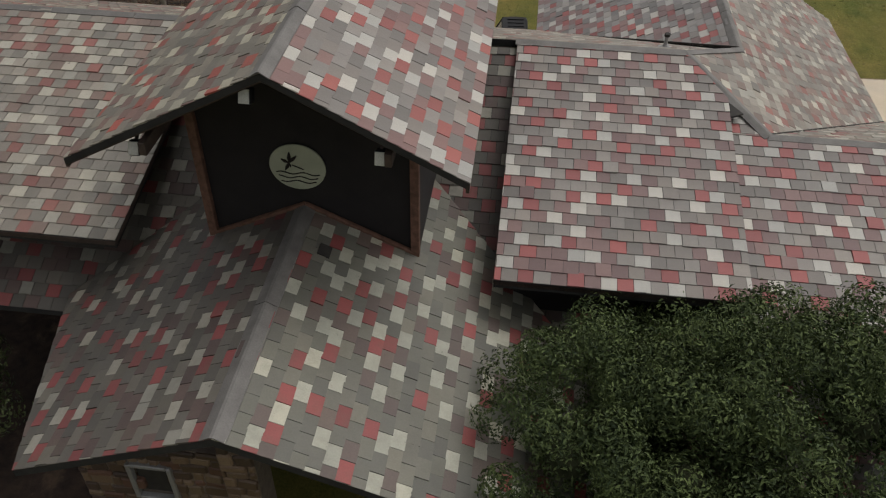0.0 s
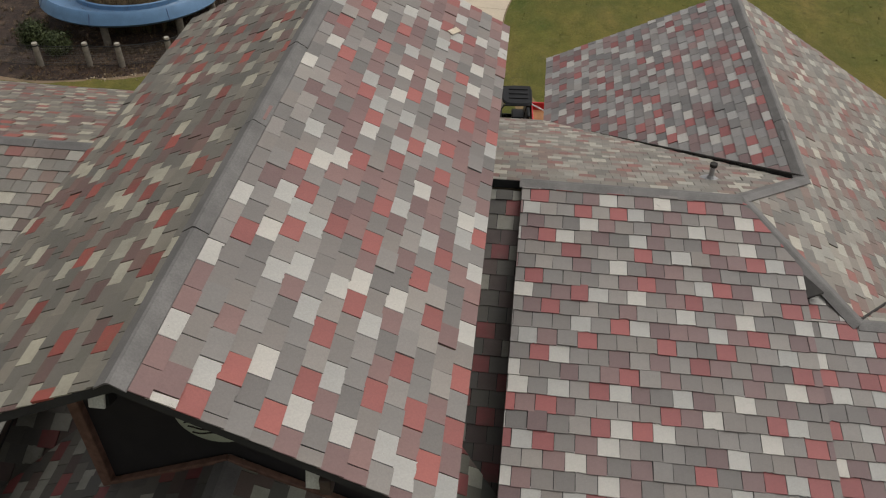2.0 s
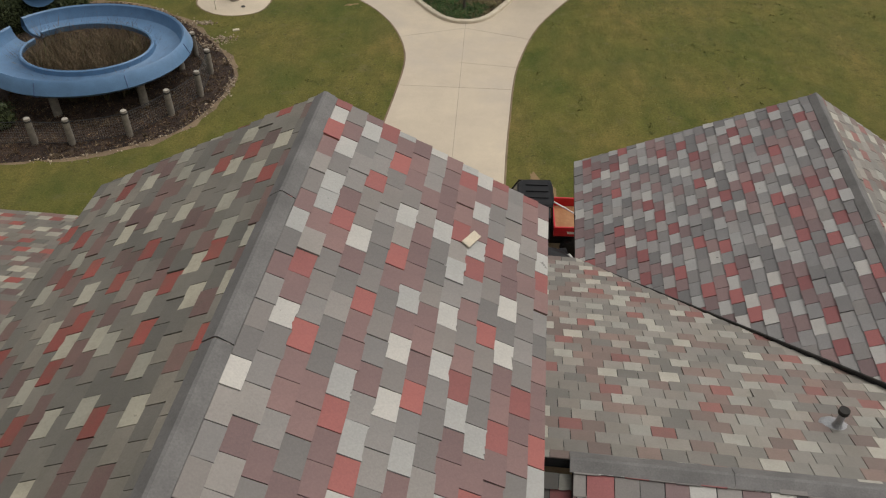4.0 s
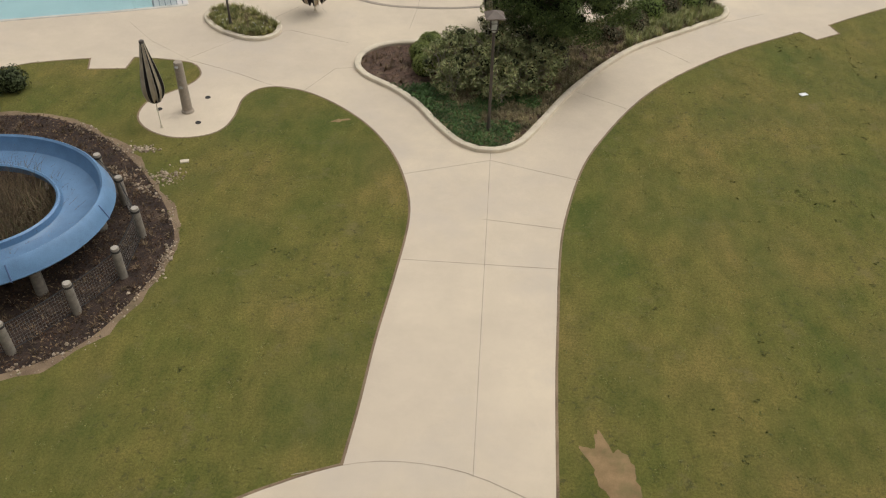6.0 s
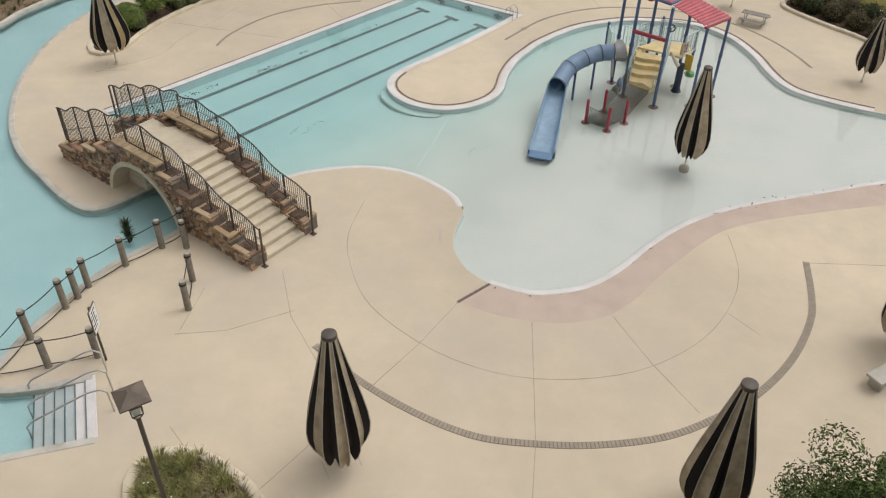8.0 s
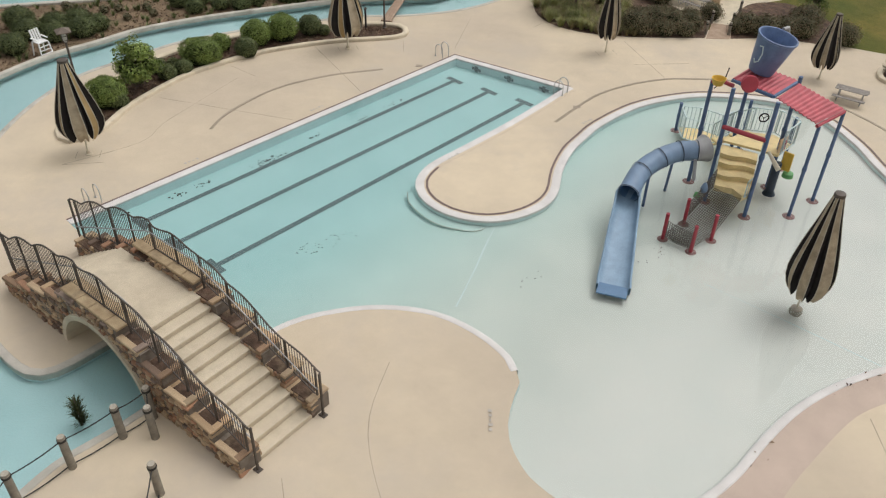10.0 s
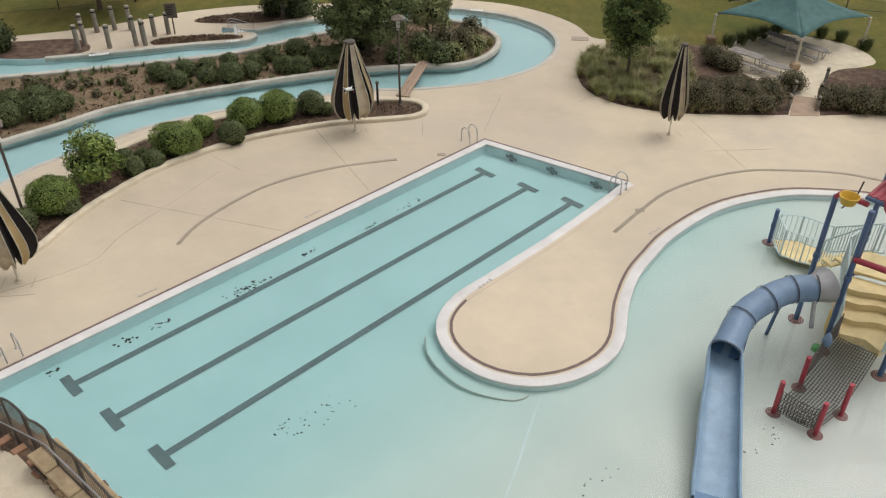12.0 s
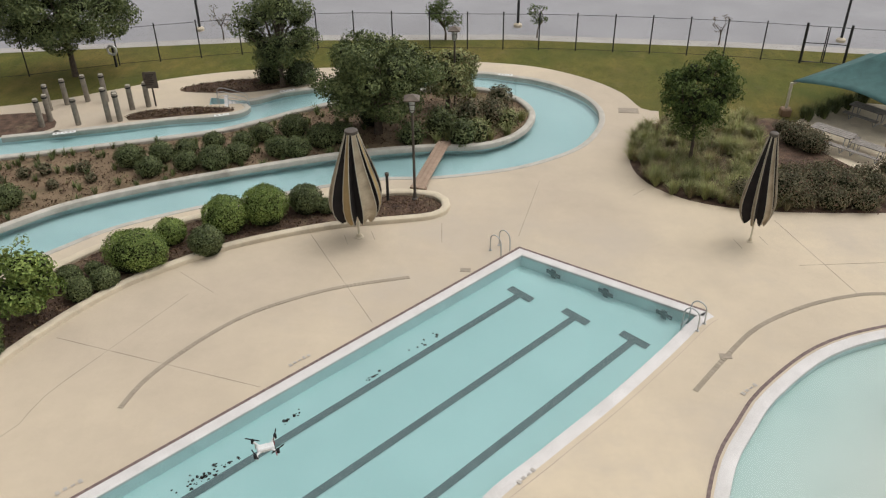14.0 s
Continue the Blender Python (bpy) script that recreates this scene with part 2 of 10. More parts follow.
def concrete_deck():
    """Cream broom-finished concrete: faint broad tone, greyer worn areas, fine pitting and a few dark spots."""
    m, nt, nodes, links, bsdf = node_mat("cream_concrete")
    vec = coords(nodes)
    broad = ramp_node(nt, noise_node(nt, vec, 0.09, 4, 0.6), [(0.34, (0.495, 0.415, 0.316)), (0.5, (0.556, 0.468, 0.348)), (0.64, (0.618, 0.520, 0.380))])
    mid = ramp_node(nt, noise_node(nt, vec, 0.9, 7, 0.72), [(0.3, (0.92, 0.915, 0.91)), (0.68, (1.04, 1.035, 1.03))])
    grain = noise_node(nt, vec, 70, 4, 0.75)
    fine = ramp_node(nt, grain, [(0.25, (0.84, 0.84, 0.84)), (0.75, (1.13, 1.13, 1.13))])
    col = mix_node(nt, "MULTIPLY", 1.0, mix_node(nt, "MULTIPLY", 1.0, broad, mid), fine)
    wear = ramp_node(nt, noise_node(nt, vec, 0.16, 9, 0.68), [(0.50, (0, 0, 0)), (0.66, (0.7, 0.7, 0.7))])
    col = mix_node(nt, "MIX", wear, col, (0.465, 0.400, 0.322))
    pits = ramp_node(nt, noise_node(nt, vec, 16, 6, 0.8), [(0.66, (0, 0, 0)), (0.72, (0.4, 0.4, 0.4))])
    col = mix_node(nt, "MIX", pits, col, (0.36, 0.305, 0.235))
    spots = ramp_node(nt, noise_node(nt, vec, 1.7, 8, 0.8), [(0.69, (0, 0, 0)), (0.74, (0.35, 0.35, 0.35))])
    col = mix_node(nt, "MIX", spots, col, (0.30, 0.25, 0.20))
    links.new(col, bsdf.inputs["Base Color"])
    bsdf.inputs["Roughness"].default_value = 0.82
    bump_node(nt, bsdf, grain, 0.25, 0.006)
    return m


def lawn_mat():
    m, nt, nodes, links, bsdf = node_mat("worn_lawn")
    vec = coords(nodes)
    stretch = nodes.new("ShaderNodeMapping")
    stretch.inputs["Scale"].default_value = (1.0, 0.55, 1.0)
    links.new(vec, stretch.inputs[0])
    broad = ramp_node(nt, noise_node(nt, stretch.outputs[0], 0.3, 7, 0.66),
                      [(0.34, (0.096, 0.108, 0.026)), (0.49, (0.133, 0.124, 0.034)), (0.66, (0.171, 0.139, 0.045))])
    patch = ramp_node(nt, noise_node(nt, stretch.outputs[0], 1.4, 7, 0.7), [(0.3, (0.68, 0.75, 0.66)), (0.7, (1.28, 1.18, 1.15))])
    grain = noise_node(nt, vec, 14, 8, 0.85)
    fine = ramp_node(nt, grain, [(0.32, (0.48, 0.52, 0.46)), (0.5, (0.97, 0.97, 0.95)), (0.68, (1.42, 1.36, 1.32))])
    col = mix_node(nt, "MULTIPLY", 1.0, mix_node(nt, "MULTIPLY", 1.0, broad, patch), fine)
    thatch = ramp_node(nt, noise_node(nt, vec, 0.8, 8, 0.75), [(0.56, (0, 0, 0)), (0.74, (0.65, 0.65, 0.65))])
    col = mix_node(nt, "MIX", thatch, col, (0.175, 0.140, 0.072))
    lush = ramp_node(nt, noise_node(nt, vec, 0.22, 7, 0.62), [(0.46, (0, 0, 0)), (0.66, (0.5, 0.5, 0.5))])
    col = mix_node(nt, "MIX", lush, col, (0.060, 0.083, 0.021))
    worn = ramp_node(nt, noise_node(nt, vec, 0.19, 3, 0.5), [(0.44, (0, 0, 0)), (0.56, (1, 1, 1))])
    divot = ramp_node(nt, noise_node(nt, vec, 4.2, 6, 0.7), [(0.57, (0, 0, 0)), (0.63, (0.75, 0.75, 0.75))])
    col = mix_node(nt, "MIX", mix_node(nt, "MULTIPLY", 1.0, divot, worn), col, (0.065, 0.062, 0.024))
    links.new(col, bsdf.inputs["Base Color"])
    bsdf.inputs["Roughness"].default_value = 0.95
    bsdf.inputs["Specular IOR Level"].default_value = 0.15
    bump_node(nt, bsdf, grain, 0.8, 0.03)
    return m


def water_mat(name, tint):
    """Still water: clear, tinted body under a thin mirror skin."""
    m, nt, nodes, links, bsdf = node_mat(name)
    nodes.remove(bsdf)
    clear = nodes.new("ShaderNodeBsdfTransparent")
    clear.inputs[0].default_value = (*tint, 1)
    gloss = nodes.new("ShaderNodeBsdfGlossy")
    gloss.inputs["Roughness"].default_value = 0.06
    fres = nodes.new("ShaderNodeFresnel")
    fres.inputs[0].default_value = 1.33
    b = nodes.new("ShaderNodeBump")
    b.inputs["Strength"].default_value, b.inputs["Distance"].default_value = 0.12, 0.05
    links.new(noise_node(nt, coords(nodes), 1.6, 3), b.inputs["Height"])
    links.new(b.outputs[0], gloss.inputs["Normal"])
    links.new(b.outputs[0], fres.inputs["Normal"])
    mx = nodes.new("ShaderNodeMixShader")
    links.new(fres.outputs[0], mx.inputs[0])
    links.new(clear.outputs[0], mx.inputs[1])
    links.new(gloss.outputs[0], mx.inputs[2])
    links.new(mx.outputs[0], nodes["Material Output"].inputs[0])
    return m


M_DECK, M_LAWN = concrete_deck(), lawn_mat()
M_WATER = water_mat("pool_water", (0.90, 0.955, 0.955))
M_RIVER_WATER = water_mat("river_water", (0.87, 0.945, 0.96))


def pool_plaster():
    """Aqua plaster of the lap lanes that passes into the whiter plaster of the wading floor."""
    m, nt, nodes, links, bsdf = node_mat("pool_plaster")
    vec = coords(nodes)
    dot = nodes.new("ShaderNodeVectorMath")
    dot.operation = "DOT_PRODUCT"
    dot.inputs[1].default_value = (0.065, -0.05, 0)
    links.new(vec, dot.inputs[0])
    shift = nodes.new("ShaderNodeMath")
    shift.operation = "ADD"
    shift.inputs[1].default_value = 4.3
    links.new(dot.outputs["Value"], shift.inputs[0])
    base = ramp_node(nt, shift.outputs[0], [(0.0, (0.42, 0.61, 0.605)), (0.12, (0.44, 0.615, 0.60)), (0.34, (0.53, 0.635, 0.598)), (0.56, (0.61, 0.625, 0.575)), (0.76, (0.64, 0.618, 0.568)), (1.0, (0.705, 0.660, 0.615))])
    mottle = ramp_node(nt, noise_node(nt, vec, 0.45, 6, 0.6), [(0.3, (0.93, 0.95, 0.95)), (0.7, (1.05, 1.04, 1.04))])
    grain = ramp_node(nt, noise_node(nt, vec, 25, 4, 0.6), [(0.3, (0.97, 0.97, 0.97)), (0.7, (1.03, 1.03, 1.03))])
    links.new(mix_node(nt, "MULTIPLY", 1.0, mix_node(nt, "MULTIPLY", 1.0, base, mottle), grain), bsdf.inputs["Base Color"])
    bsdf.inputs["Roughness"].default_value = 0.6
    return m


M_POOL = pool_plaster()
M_RIVER = surface("river_plaster", (0.45, 0.60, 0.59), (0.52, 0.665, 0.65), 0.5, 30, 0.6, 0.05)
M_LANE = surface("lane_tile", (0.10, 0.14, 0.145), (0.14, 0.185, 0.19), 4, 40, 0.5)


def paint(name, color, rough=0.45, worn=0.12, metal=0.0):
    dark = tuple(c * (1 - worn) for c in color)
    light = tuple(min(1, c * (1 + worn)) for c in color)
    return surface(name, dark, light, 2.5, 50, rough, 0.05, 0.003, metal)


M_BLUE = paint("sky_blue_fibreglass", (0.185, 0.275, 0.40), 0.45)
M_FLUME = paint("slide_fibreglass_blue", (0.115, 0.225, 0.375), 0.4)
M_BLUE_IN = paint("slide_flume_blue", (0.10, 0.195, 0.325), 0.35)
M_STEELBLUE = paint("blue_painted_steel", (0.085, 0.14, 0.265), 0.45)
M_BUCKET = paint("blue_bucket_plastic", (0.135, 0.205, 0.36), 0.45, 0.2)
M_CHUTE = paint("pale_blue_chute", (0.225, 0.335, 0.45), 0.45)
M_FOOT = paint("faded_red_foot_plate", (0.27, 0.125, 0.115), 0.6, 0.3)
M_FLANGE = paint("navy_joint_rubber", (0.035, 0.05, 0.075), 0.6)
M_PANELTAN = paint("tan_plastic_panel", (0.66, 0.47, 0.29), 0.55)
M_REDP = paint("red_painted_steel", (0.40, 0.045, 0.065), 0.45)
M_PINK = paint("faded_red_panel", (0.50, 0.10, 0.12), 0.5, 0.2)
M_YELLOW = paint("yellow_plastic", (0.76, 0.61, 0.31), 0.6)
M_YELLOW2 = paint("deep_yellow_plastic", (0.68, 0.44, 0.06), 0.5)
M_MINT = paint("pale_blue_painted_rail", (0.55, 0.67, 0.68), 0.5)
M_GREENP = paint("green_plastic", (0.12, 0.36, 0.12), 0.5)
M_WHITE = paint("white_plastic", (0.75, 0.75, 0.73), 0.5)
M_BLACK = paint("black_fabric", (0.017, 0.0125, 0.0115), 0.9, 0.3)
M_TAN = paint("tan_fabric", (0.40, 0.325, 0.225), 0.9, 0.3)
M_GOLD = paint("golden_tan_fabric", (0.40, 0.28, 0.13), 0.85, 0.15)
M_BRONZE = paint("bronze_metal", (0.095, 0.078, 0.065), 0.55, 0.25, 0.3)
M_HOOD = paint("brown_lamp_hood", (0.13, 0.098, 0.073), 0.55, 0.2)
M_STEEL = paint("stainless_tube", (0.55, 0.55, 0.54), 0.3, 0.1, 0.9)
M_GALV = paint("galvanised_metal", (0.38, 0.38, 0.38), 0.5, 0.15, 0.5)
M_GLASS = paint("frosted_glass", (0.55, 0.55, 0.5), 0.25)
M_NET = paint("dark_rope", (0.12, 0.105, 0.088), 0.9, 0.3)
M_LOG = surface("grey_weathered_post", (0.17, 0.15, 0.12), (0.30, 0.265, 0.21), 6, 60, 0.9)
M_LOGTOP = surface("post_end_grain", (0.34, 0.30, 0.24), (0.45, 0.41, 0.34), 20, 90, 0.9)
M_ROPE = paint("cable", (0.03, 0.03, 0.03), 0.8)
M_PILLAR = surface("pebble_column", (0.27, 0.225, 0.17), (0.38, 0.32, 0.25), 9, 70, 0.9, 0.5)
M_TYRE = paint("tyre_rubber", (0.012, 0.012, 0.012), 0.85, 0.3)
M_UTVRED = paint("red_bodywork", (0.60, 0.014, 0.028), 0.28)
M_UTVBLK = paint("black_bodywork", (0.011, 0.011, 0.012), 0.45, 0.3)
M_PLASTIC = paint("dark_grey_plastic", (0.012, 0.012, 0.013), 0.6, 0.3)
for dull in (M_PLASTIC, M_UTVBLK):
    dull.node_tree.nodes["Principled BSDF"].inputs["Specular IOR Level"].default_value = 0.2
M_BEDWOOD = surface("plywood_bed", (0.36, 0.17, 0.07), (0.48, 0.26, 0.12), 3, 30, 0.8)
M_BARK = surface("bark", (0.07, 0.052, 0.038), (0.15, 0.115, 0.085), 9, 50, 0.95, 0.8, 0.02)
M_TEAL = paint("teal_shade_cloth", (0.05, 0.125, 0.12), 0.8, 0.2)
M_CREAMPOST = paint("cream_steel_post", (0.66, 0.60, 0.46), 0.5)
M_WOODTOP = surface("grey_picnic_boards", (0.20, 0.18, 0.16), (0.31, 0.28, 0.25), 5, 50, 0.85)
M_FENCE = paint("black_fence_post", (0.02, 0.02, 0.02), 0.6)


def leaf_mat(name, dark, light, gloss=0.45, warm=None):
    m, nt, nodes, links, bsdf = node_mat(name)
    geo = nodes.new("ShaderNodeNewGeometry")
    stops = [(0.0, dark), (0.75, light)] + ([(0.97, warm)] if warm else [])
    col = ramp_node(nt, geo.outputs["Random Per Island"], stops)
    clump = ramp_node(nt, noise_node(nt, coords(nodes), 1.5, 4), [(0.32, (0.58, 0.62, 0.56)), (0.68, (1.34, 1.32, 1.2))])
    col = mix_node(nt, "MULTIPLY", 1.0, col, clump)
    links.new(col, bsdf.inputs["Base Color"])
    bsdf.inputs["Roughness"].default_value = gloss
    bsdf.inputs["Specular IOR Level"].default_value = 0.22
    return m


M_LEAF_OAK = leaf_mat("oak_leaf", (0.032, 0.054, 0.018), (0.130, 0.172, 0.054), 0.8)
M_LEAF_EVERGREEN = leaf_mat("evergreen_leaf", (0.020, 0.033, 0.013), (0.088, 0.116, 0.043), 0.7)
M_LEAF_DARK = leaf_mat("dark_leaf", (0.032, 0.042, 0.018), (0.088, 0.105, 0.045), 0.55)
M_LEAF_BOX = leaf_mat("boxwood_leaf", (0.085, 0.135, 0.028), (0.25, 0.315, 0.090), 0.5)
M_LEAF_BOX2 = leaf_mat("dark_boxwood_leaf", (0.060, 0.080, 0.034), (0.165, 0.190, 0.085), 0.5)
M_LEAF_OLIVE = leaf_mat("olive_leaf", (0.115, 0.138, 0.055), (0.39, 0.405, 0.20), 0.6, (0.24, 0.18, 0.09))
M_LEAF_LIME = leaf_mat("lime_leaf", (0.15, 0.185, 0.042), (0.29, 0.325, 0.095), 0.5)
M_LEAF_COVER = leaf_mat("ground_cover_leaf", (0.032, 0.07, 0.02), (0.08, 0.14, 0.042), 0.6)
M_LEAF_GREY = leaf_mat("grey_shrub_leaf", (0.095, 0.088, 0.055), (0.25, 0.225, 0.145), 0.7, (0.19, 0.105, 0.08))
M_LEAF_GRASS = leaf_mat("reed_blade", (0.19, 0.215, 0.085), (0.42, 0.42, 0.20), 0.6, (0.30, 0.26, 0.14))
M_LEAF_DRY = leaf_mat("dry_blade", (0.20, 0.155, 0.09), (0.38, 0.31, 0.19), 0.8, (0.12, 0.14, 0.05))
M_LEAF_FAR = leaf_mat("river_tree_leaf", (0.050, 0.072, 0.029), (0.185, 0.215, 0.092), 0.6)
M_DIVOT = leaf_mat("torn_turf", (0.075, 0.085, 0.027), (0.13, 0.125, 0.042), 0.9)
M_LEAF_REED = leaf_mat("lamp_bed_reed", (0.16, 0.18, 0.055), (0.36, 0.345, 0.14), 0.6, (0.36, 0.28, 0.15))
M_LITTER = leaf_mat("bark_litter", (0.025, 0.014, 0.010), (0.12, 0.070, 0.044), 0.9, (0.26, 0.19, 0.12))
M_LEAF_SPICE = leaf_mat("brown_shrub_leaf", (0.085, 0.06, 0.042), (0.20, 0.155, 0.095), 0.6, (0.12, 0.14, 0.06))
M_RUBBLE = slate_mat("broken_limestone", [(0, (0.36, 0.29, 0.20)), (0.3, (0.27, 0.21, 0.14)), (0.6, (0.44, 0.365, 0.265)), (0.85, (0.2, 0.145, 0.095))], 0.2, 0.9)
M_BARK_PALE = surface("pale_stems", (0.22, 0.18, 0.13), (0.36, 0.31, 0.24), 8, 50, 0.9)
M_TWIG = leaf_mat("dry_twig", (0.065, 0.042, 0.028), (0.20, 0.145, 0.095), 0.9)
M_TURF = leaf_mat("turf_blade", (0.085, 0.10, 0.025), (0.17, 0.16, 0.05), 0.8, (0.2, 0.16, 0.08))


# ---------------------------------------------------------------- mesh helpers
from mathutils.geometry import delaunay_2d_cdt


class Geo:
    """Vertices and faces of one part, gathered piece by piece."""

    def __init__(self):
        self.v, self.f, self.m = [], [], []

    def add(self, verts, faces, slot=0):
        k = len(self.v)
        self.v += [tuple(p) for p in verts]
        self.f += [tuple(i + k for i in f) for f in faces]
        self.m += [slot] * len(faces)
        return self

    def box(self, c, s, m=None, bevel=0.0, slot=0):
        """A box at c of size s, with chamfered edges; m turns it about its centre."""
        h = [x / 2 for x in s]
        b = min([bevel] + [x * 0.45 for x in h])
        corners = [(x, y, z) for x in (-1, 1) for y in (-1, 1) for z in (-1, 1)]
        if b <= 0:
            vs = [Vector((x * h[0], y * h[1], z * h[2])) for x, y, z in corners]
            fs = [(0, 1, 3, 2), (4, 6, 7, 5), (0, 4, 5, 1), (2, 3, 7, 6), (0, 2, 6, 4), (1, 5, 7, 3)]
        else:
            vs, at = [], {}
            for c3 in corners:
                for ax in range(3):
                    at[c3, ax] = len(vs)
                    vs.append(Vector([c3[i] * (h[i] - (0 if i == ax else b)) for i in range(3)]))
            fs = []
            for ax in range(3):
                o1, o2 = (ax + 1) % 3, (ax + 2) % 3
                for sgn in (-1, 1):
                    quad = []
                    for p, q in ((-1, -1), (1, -1), (1, 1), (-1, 1)):
                        c3 = [0, 0, 0]
                        c3[ax], c3[o1], c3[o2] = sgn, p, q
                        quad.append(at[tuple(c3), ax])
                    fs.append(tuple(quad if sgn > 0 else quad[::-1]))
                for p in (-1, 1):
                    for q in (-1, 1):
                        a3, b3 = [0, 0, 0], [0, 0, 0]
                        a3[ax], b3[ax] = -1, 1
                        a3[o1] = b3[o1] = p
                        a3[o2] = b3[o2] = q
                        a3, b3 = tuple(a3), tuple(b3)
                        quad = (at[a3, o1], at[b3, o1], at[b3, o2], at[a3, o2])
                        fs.append(quad if p * q > 0 else quad[::-1])
            for c3 in corners:
                tri = (at[c3, 0], at[c3, 1], at[c3, 2])
                fs.append(tri if c3[0] * c3[1] * c3[2] > 0 else tri[::-1])
        if m is not None:
            vs = [m @ p for p in vs]
        return self.add([p + Vector(c) for p in vs], fs, slot)

    def beam(self, a, b, w, h, bevel=0.0, slot=0):
        """A square bar from a to b, w wide and h high."""
        a, b = Vector(a), Vector(b)
        d = b - a
        y = d.normalized()
        up = Vector((0, 0, 1)) if abs(y.z) < 0.95 else Vector((0, 1, 0))
        x = y.cross(up).normalized()
        z = x.cross(y)
        m = Matrix((x, y, z)).transposed()
        return self.box((a + b) / 2, (w, d.length, h), m, bevel, slot)

    def tube(self, path, r, n=8, slot=0, caps=True, radii=None):
        path = [Vector(p) for p in path]
        k0 = len(self.v)
        last = None
        for i, p in enumerate(path):
            d = (path[min(i + 1, len(path) - 1)] - path[max(i - 1, 0)]).normalized()
            if last is None:
                ref = Vector((0, 0, 1)) if abs(d.z) < 0.9 else Vector((1, 0, 0))
                x = d.cross(ref).normalized()
            else:
                x = (last - d * last.dot(d)).normalized()
            last = x
            y = d.cross(x)
            rr = radii[i] if radii else r
            self.v += [tuple(p + x * (rr * math.cos(a)) + y * (rr * math.sin(a))) for a in (2 * math.pi * j / n for j in range(n))]
        fs = [(k0 + i * n + j, k0 + i * n + (j + 1) % n, k0 + (i + 1) * n + (j + 1) % n, k0 + (i + 1) * n + j)
              for i in range(len(path) - 1) for j in range(n)]
        if caps:
            fs += [tuple(k0 + j for j in range(n))[::-1], tuple(k0 + (len(path) - 1) * n + j for j in range(n))]
        self.f += fs
        self.m += [slot] * len(fs)
        return self

    def cyl(self, a, b, r0, r1=None, n=12, slot=0):
        return self.tube([a, b], r0, n, slot, True, [r0, r0 if r1 is None else r1])

    def lathe(self, profile, n=24, c=(0, 0, 0), slot=0, shape=None):
        """Profile of (radius, z) turned about the upright through c."""
        k0 = len(self.v)
        for r, z in profile:
            for j in range(n):
                a = 2 * math.pi * j / n
                q = r * (shape(a, z) if shape else 1)
                self.v.append((c[0] + q * math.cos(a), c[1] + q * math.sin(a), c[2] + z))
        fs = [(k0 + i * n + j, k0 + i * n + (j + 1) % n, k0 + (i + 1) * n + (j + 1) % n, k0 + (i + 1) * n + j)
              for i in range(len(profile) - 1) for j in range(n)]
        fs += [tuple(k0 + j for j in range(n))[::-1], tuple(k0 + (len(profile) - 1) * n + j for j in range(n))]
        self.f += fs
        self.m += [slot] * len(fs)
        return self

    def prism(self, poly, z0, z1, slot=0):
        """An upright prism on a flat outline; z0 and z1 may be functions of (x, y)."""
        n = len(poly)
        lo = [(x, y, z0(x, y) if callable(z0) else z0) for x, y in poly]
        hi = [(x, y, z1(x, y) if callable(z1) else z1) for x, y in poly]
        return self.add(lo + hi, [tuple(range(n))[::-1], tuple(range(n, 2 * n))] + [(i, (i + 1) % n, n + (i + 1) % n, n + i) for i in range(n)], slot)


def part(name, geo, material, parent=None, label="", smooth=False):
    """Links the pieces as one mesh object, under a thing or a part where one is given."""
    me = bpy.data.meshes.new(name)
    me.from_pydata(geo.v, [], geo.f)
    mats = material if isinstance(material, (list, tuple)) else [material]
    for m in mats:
        me.materials.append(m)
    if len(mats) > 1:
        me.polygons.foreach_set("material_index", geo.m)
    if smooth:
        me.polygons.foreach_set("use_smooth", [True] * len(me.polygons))
        me.set_sharp_from_angle(angle=radians(38))
    me.update()
    ob = new(name, me)
    if parent is not None:
        ob.parent = parent
    return tagged(ob, label) if label else ob


def thing(name, m, label, category, group="", kind=""):
    ob = new(name)
    ob.empty_display_size = 0.2
    ob.matrix_basis = m
    return tagged(ob, label, category, group, kind)


def curve(points, closed=True, step=0.5):
    """A smooth line through points (Catmull-Rom); a third entry of 1 keeps a point as a sharp corner."""
    n = len(points)
    out = []
    P = [Vector((p[0], p[1])) for p in points]
    sharp = [len(p) > 2 for p in points]
    for i in range(n if closed else n - 1):
        p1, p2 = P[i], P[(i + 1) % n]
        p0 = P[i - 1] if closed or i > 0 else p1
        p3 = P[(i + 2) % n] if closed or i + 2 < n else p2
        if sharp[i]:
            p0 = p1 - (p2 - p1) * 0.6
        if sharp[(i + 1) % n]:
            p3 = p2 + (p2 - p1) * 0.6
        both = sharp[i] and sharp[(i + 1) % n]
        k = 1 if both else max(2, min(14, int((p2 - p1).length / step) + 1))
        for j in range(k):
            t = j / k
            q = 0.5 * (2 * p1 + (p2 - p0) * t + (2 * p0 - 5 * p1 + 4 * p2 - p3) * t * t + (3 * p1 - p0 - 3 * p2 + p3) * t ** 3)
            out.append((q.x, q.y))
    if not closed:
        out.append(tuple(P[-1]))
    return out


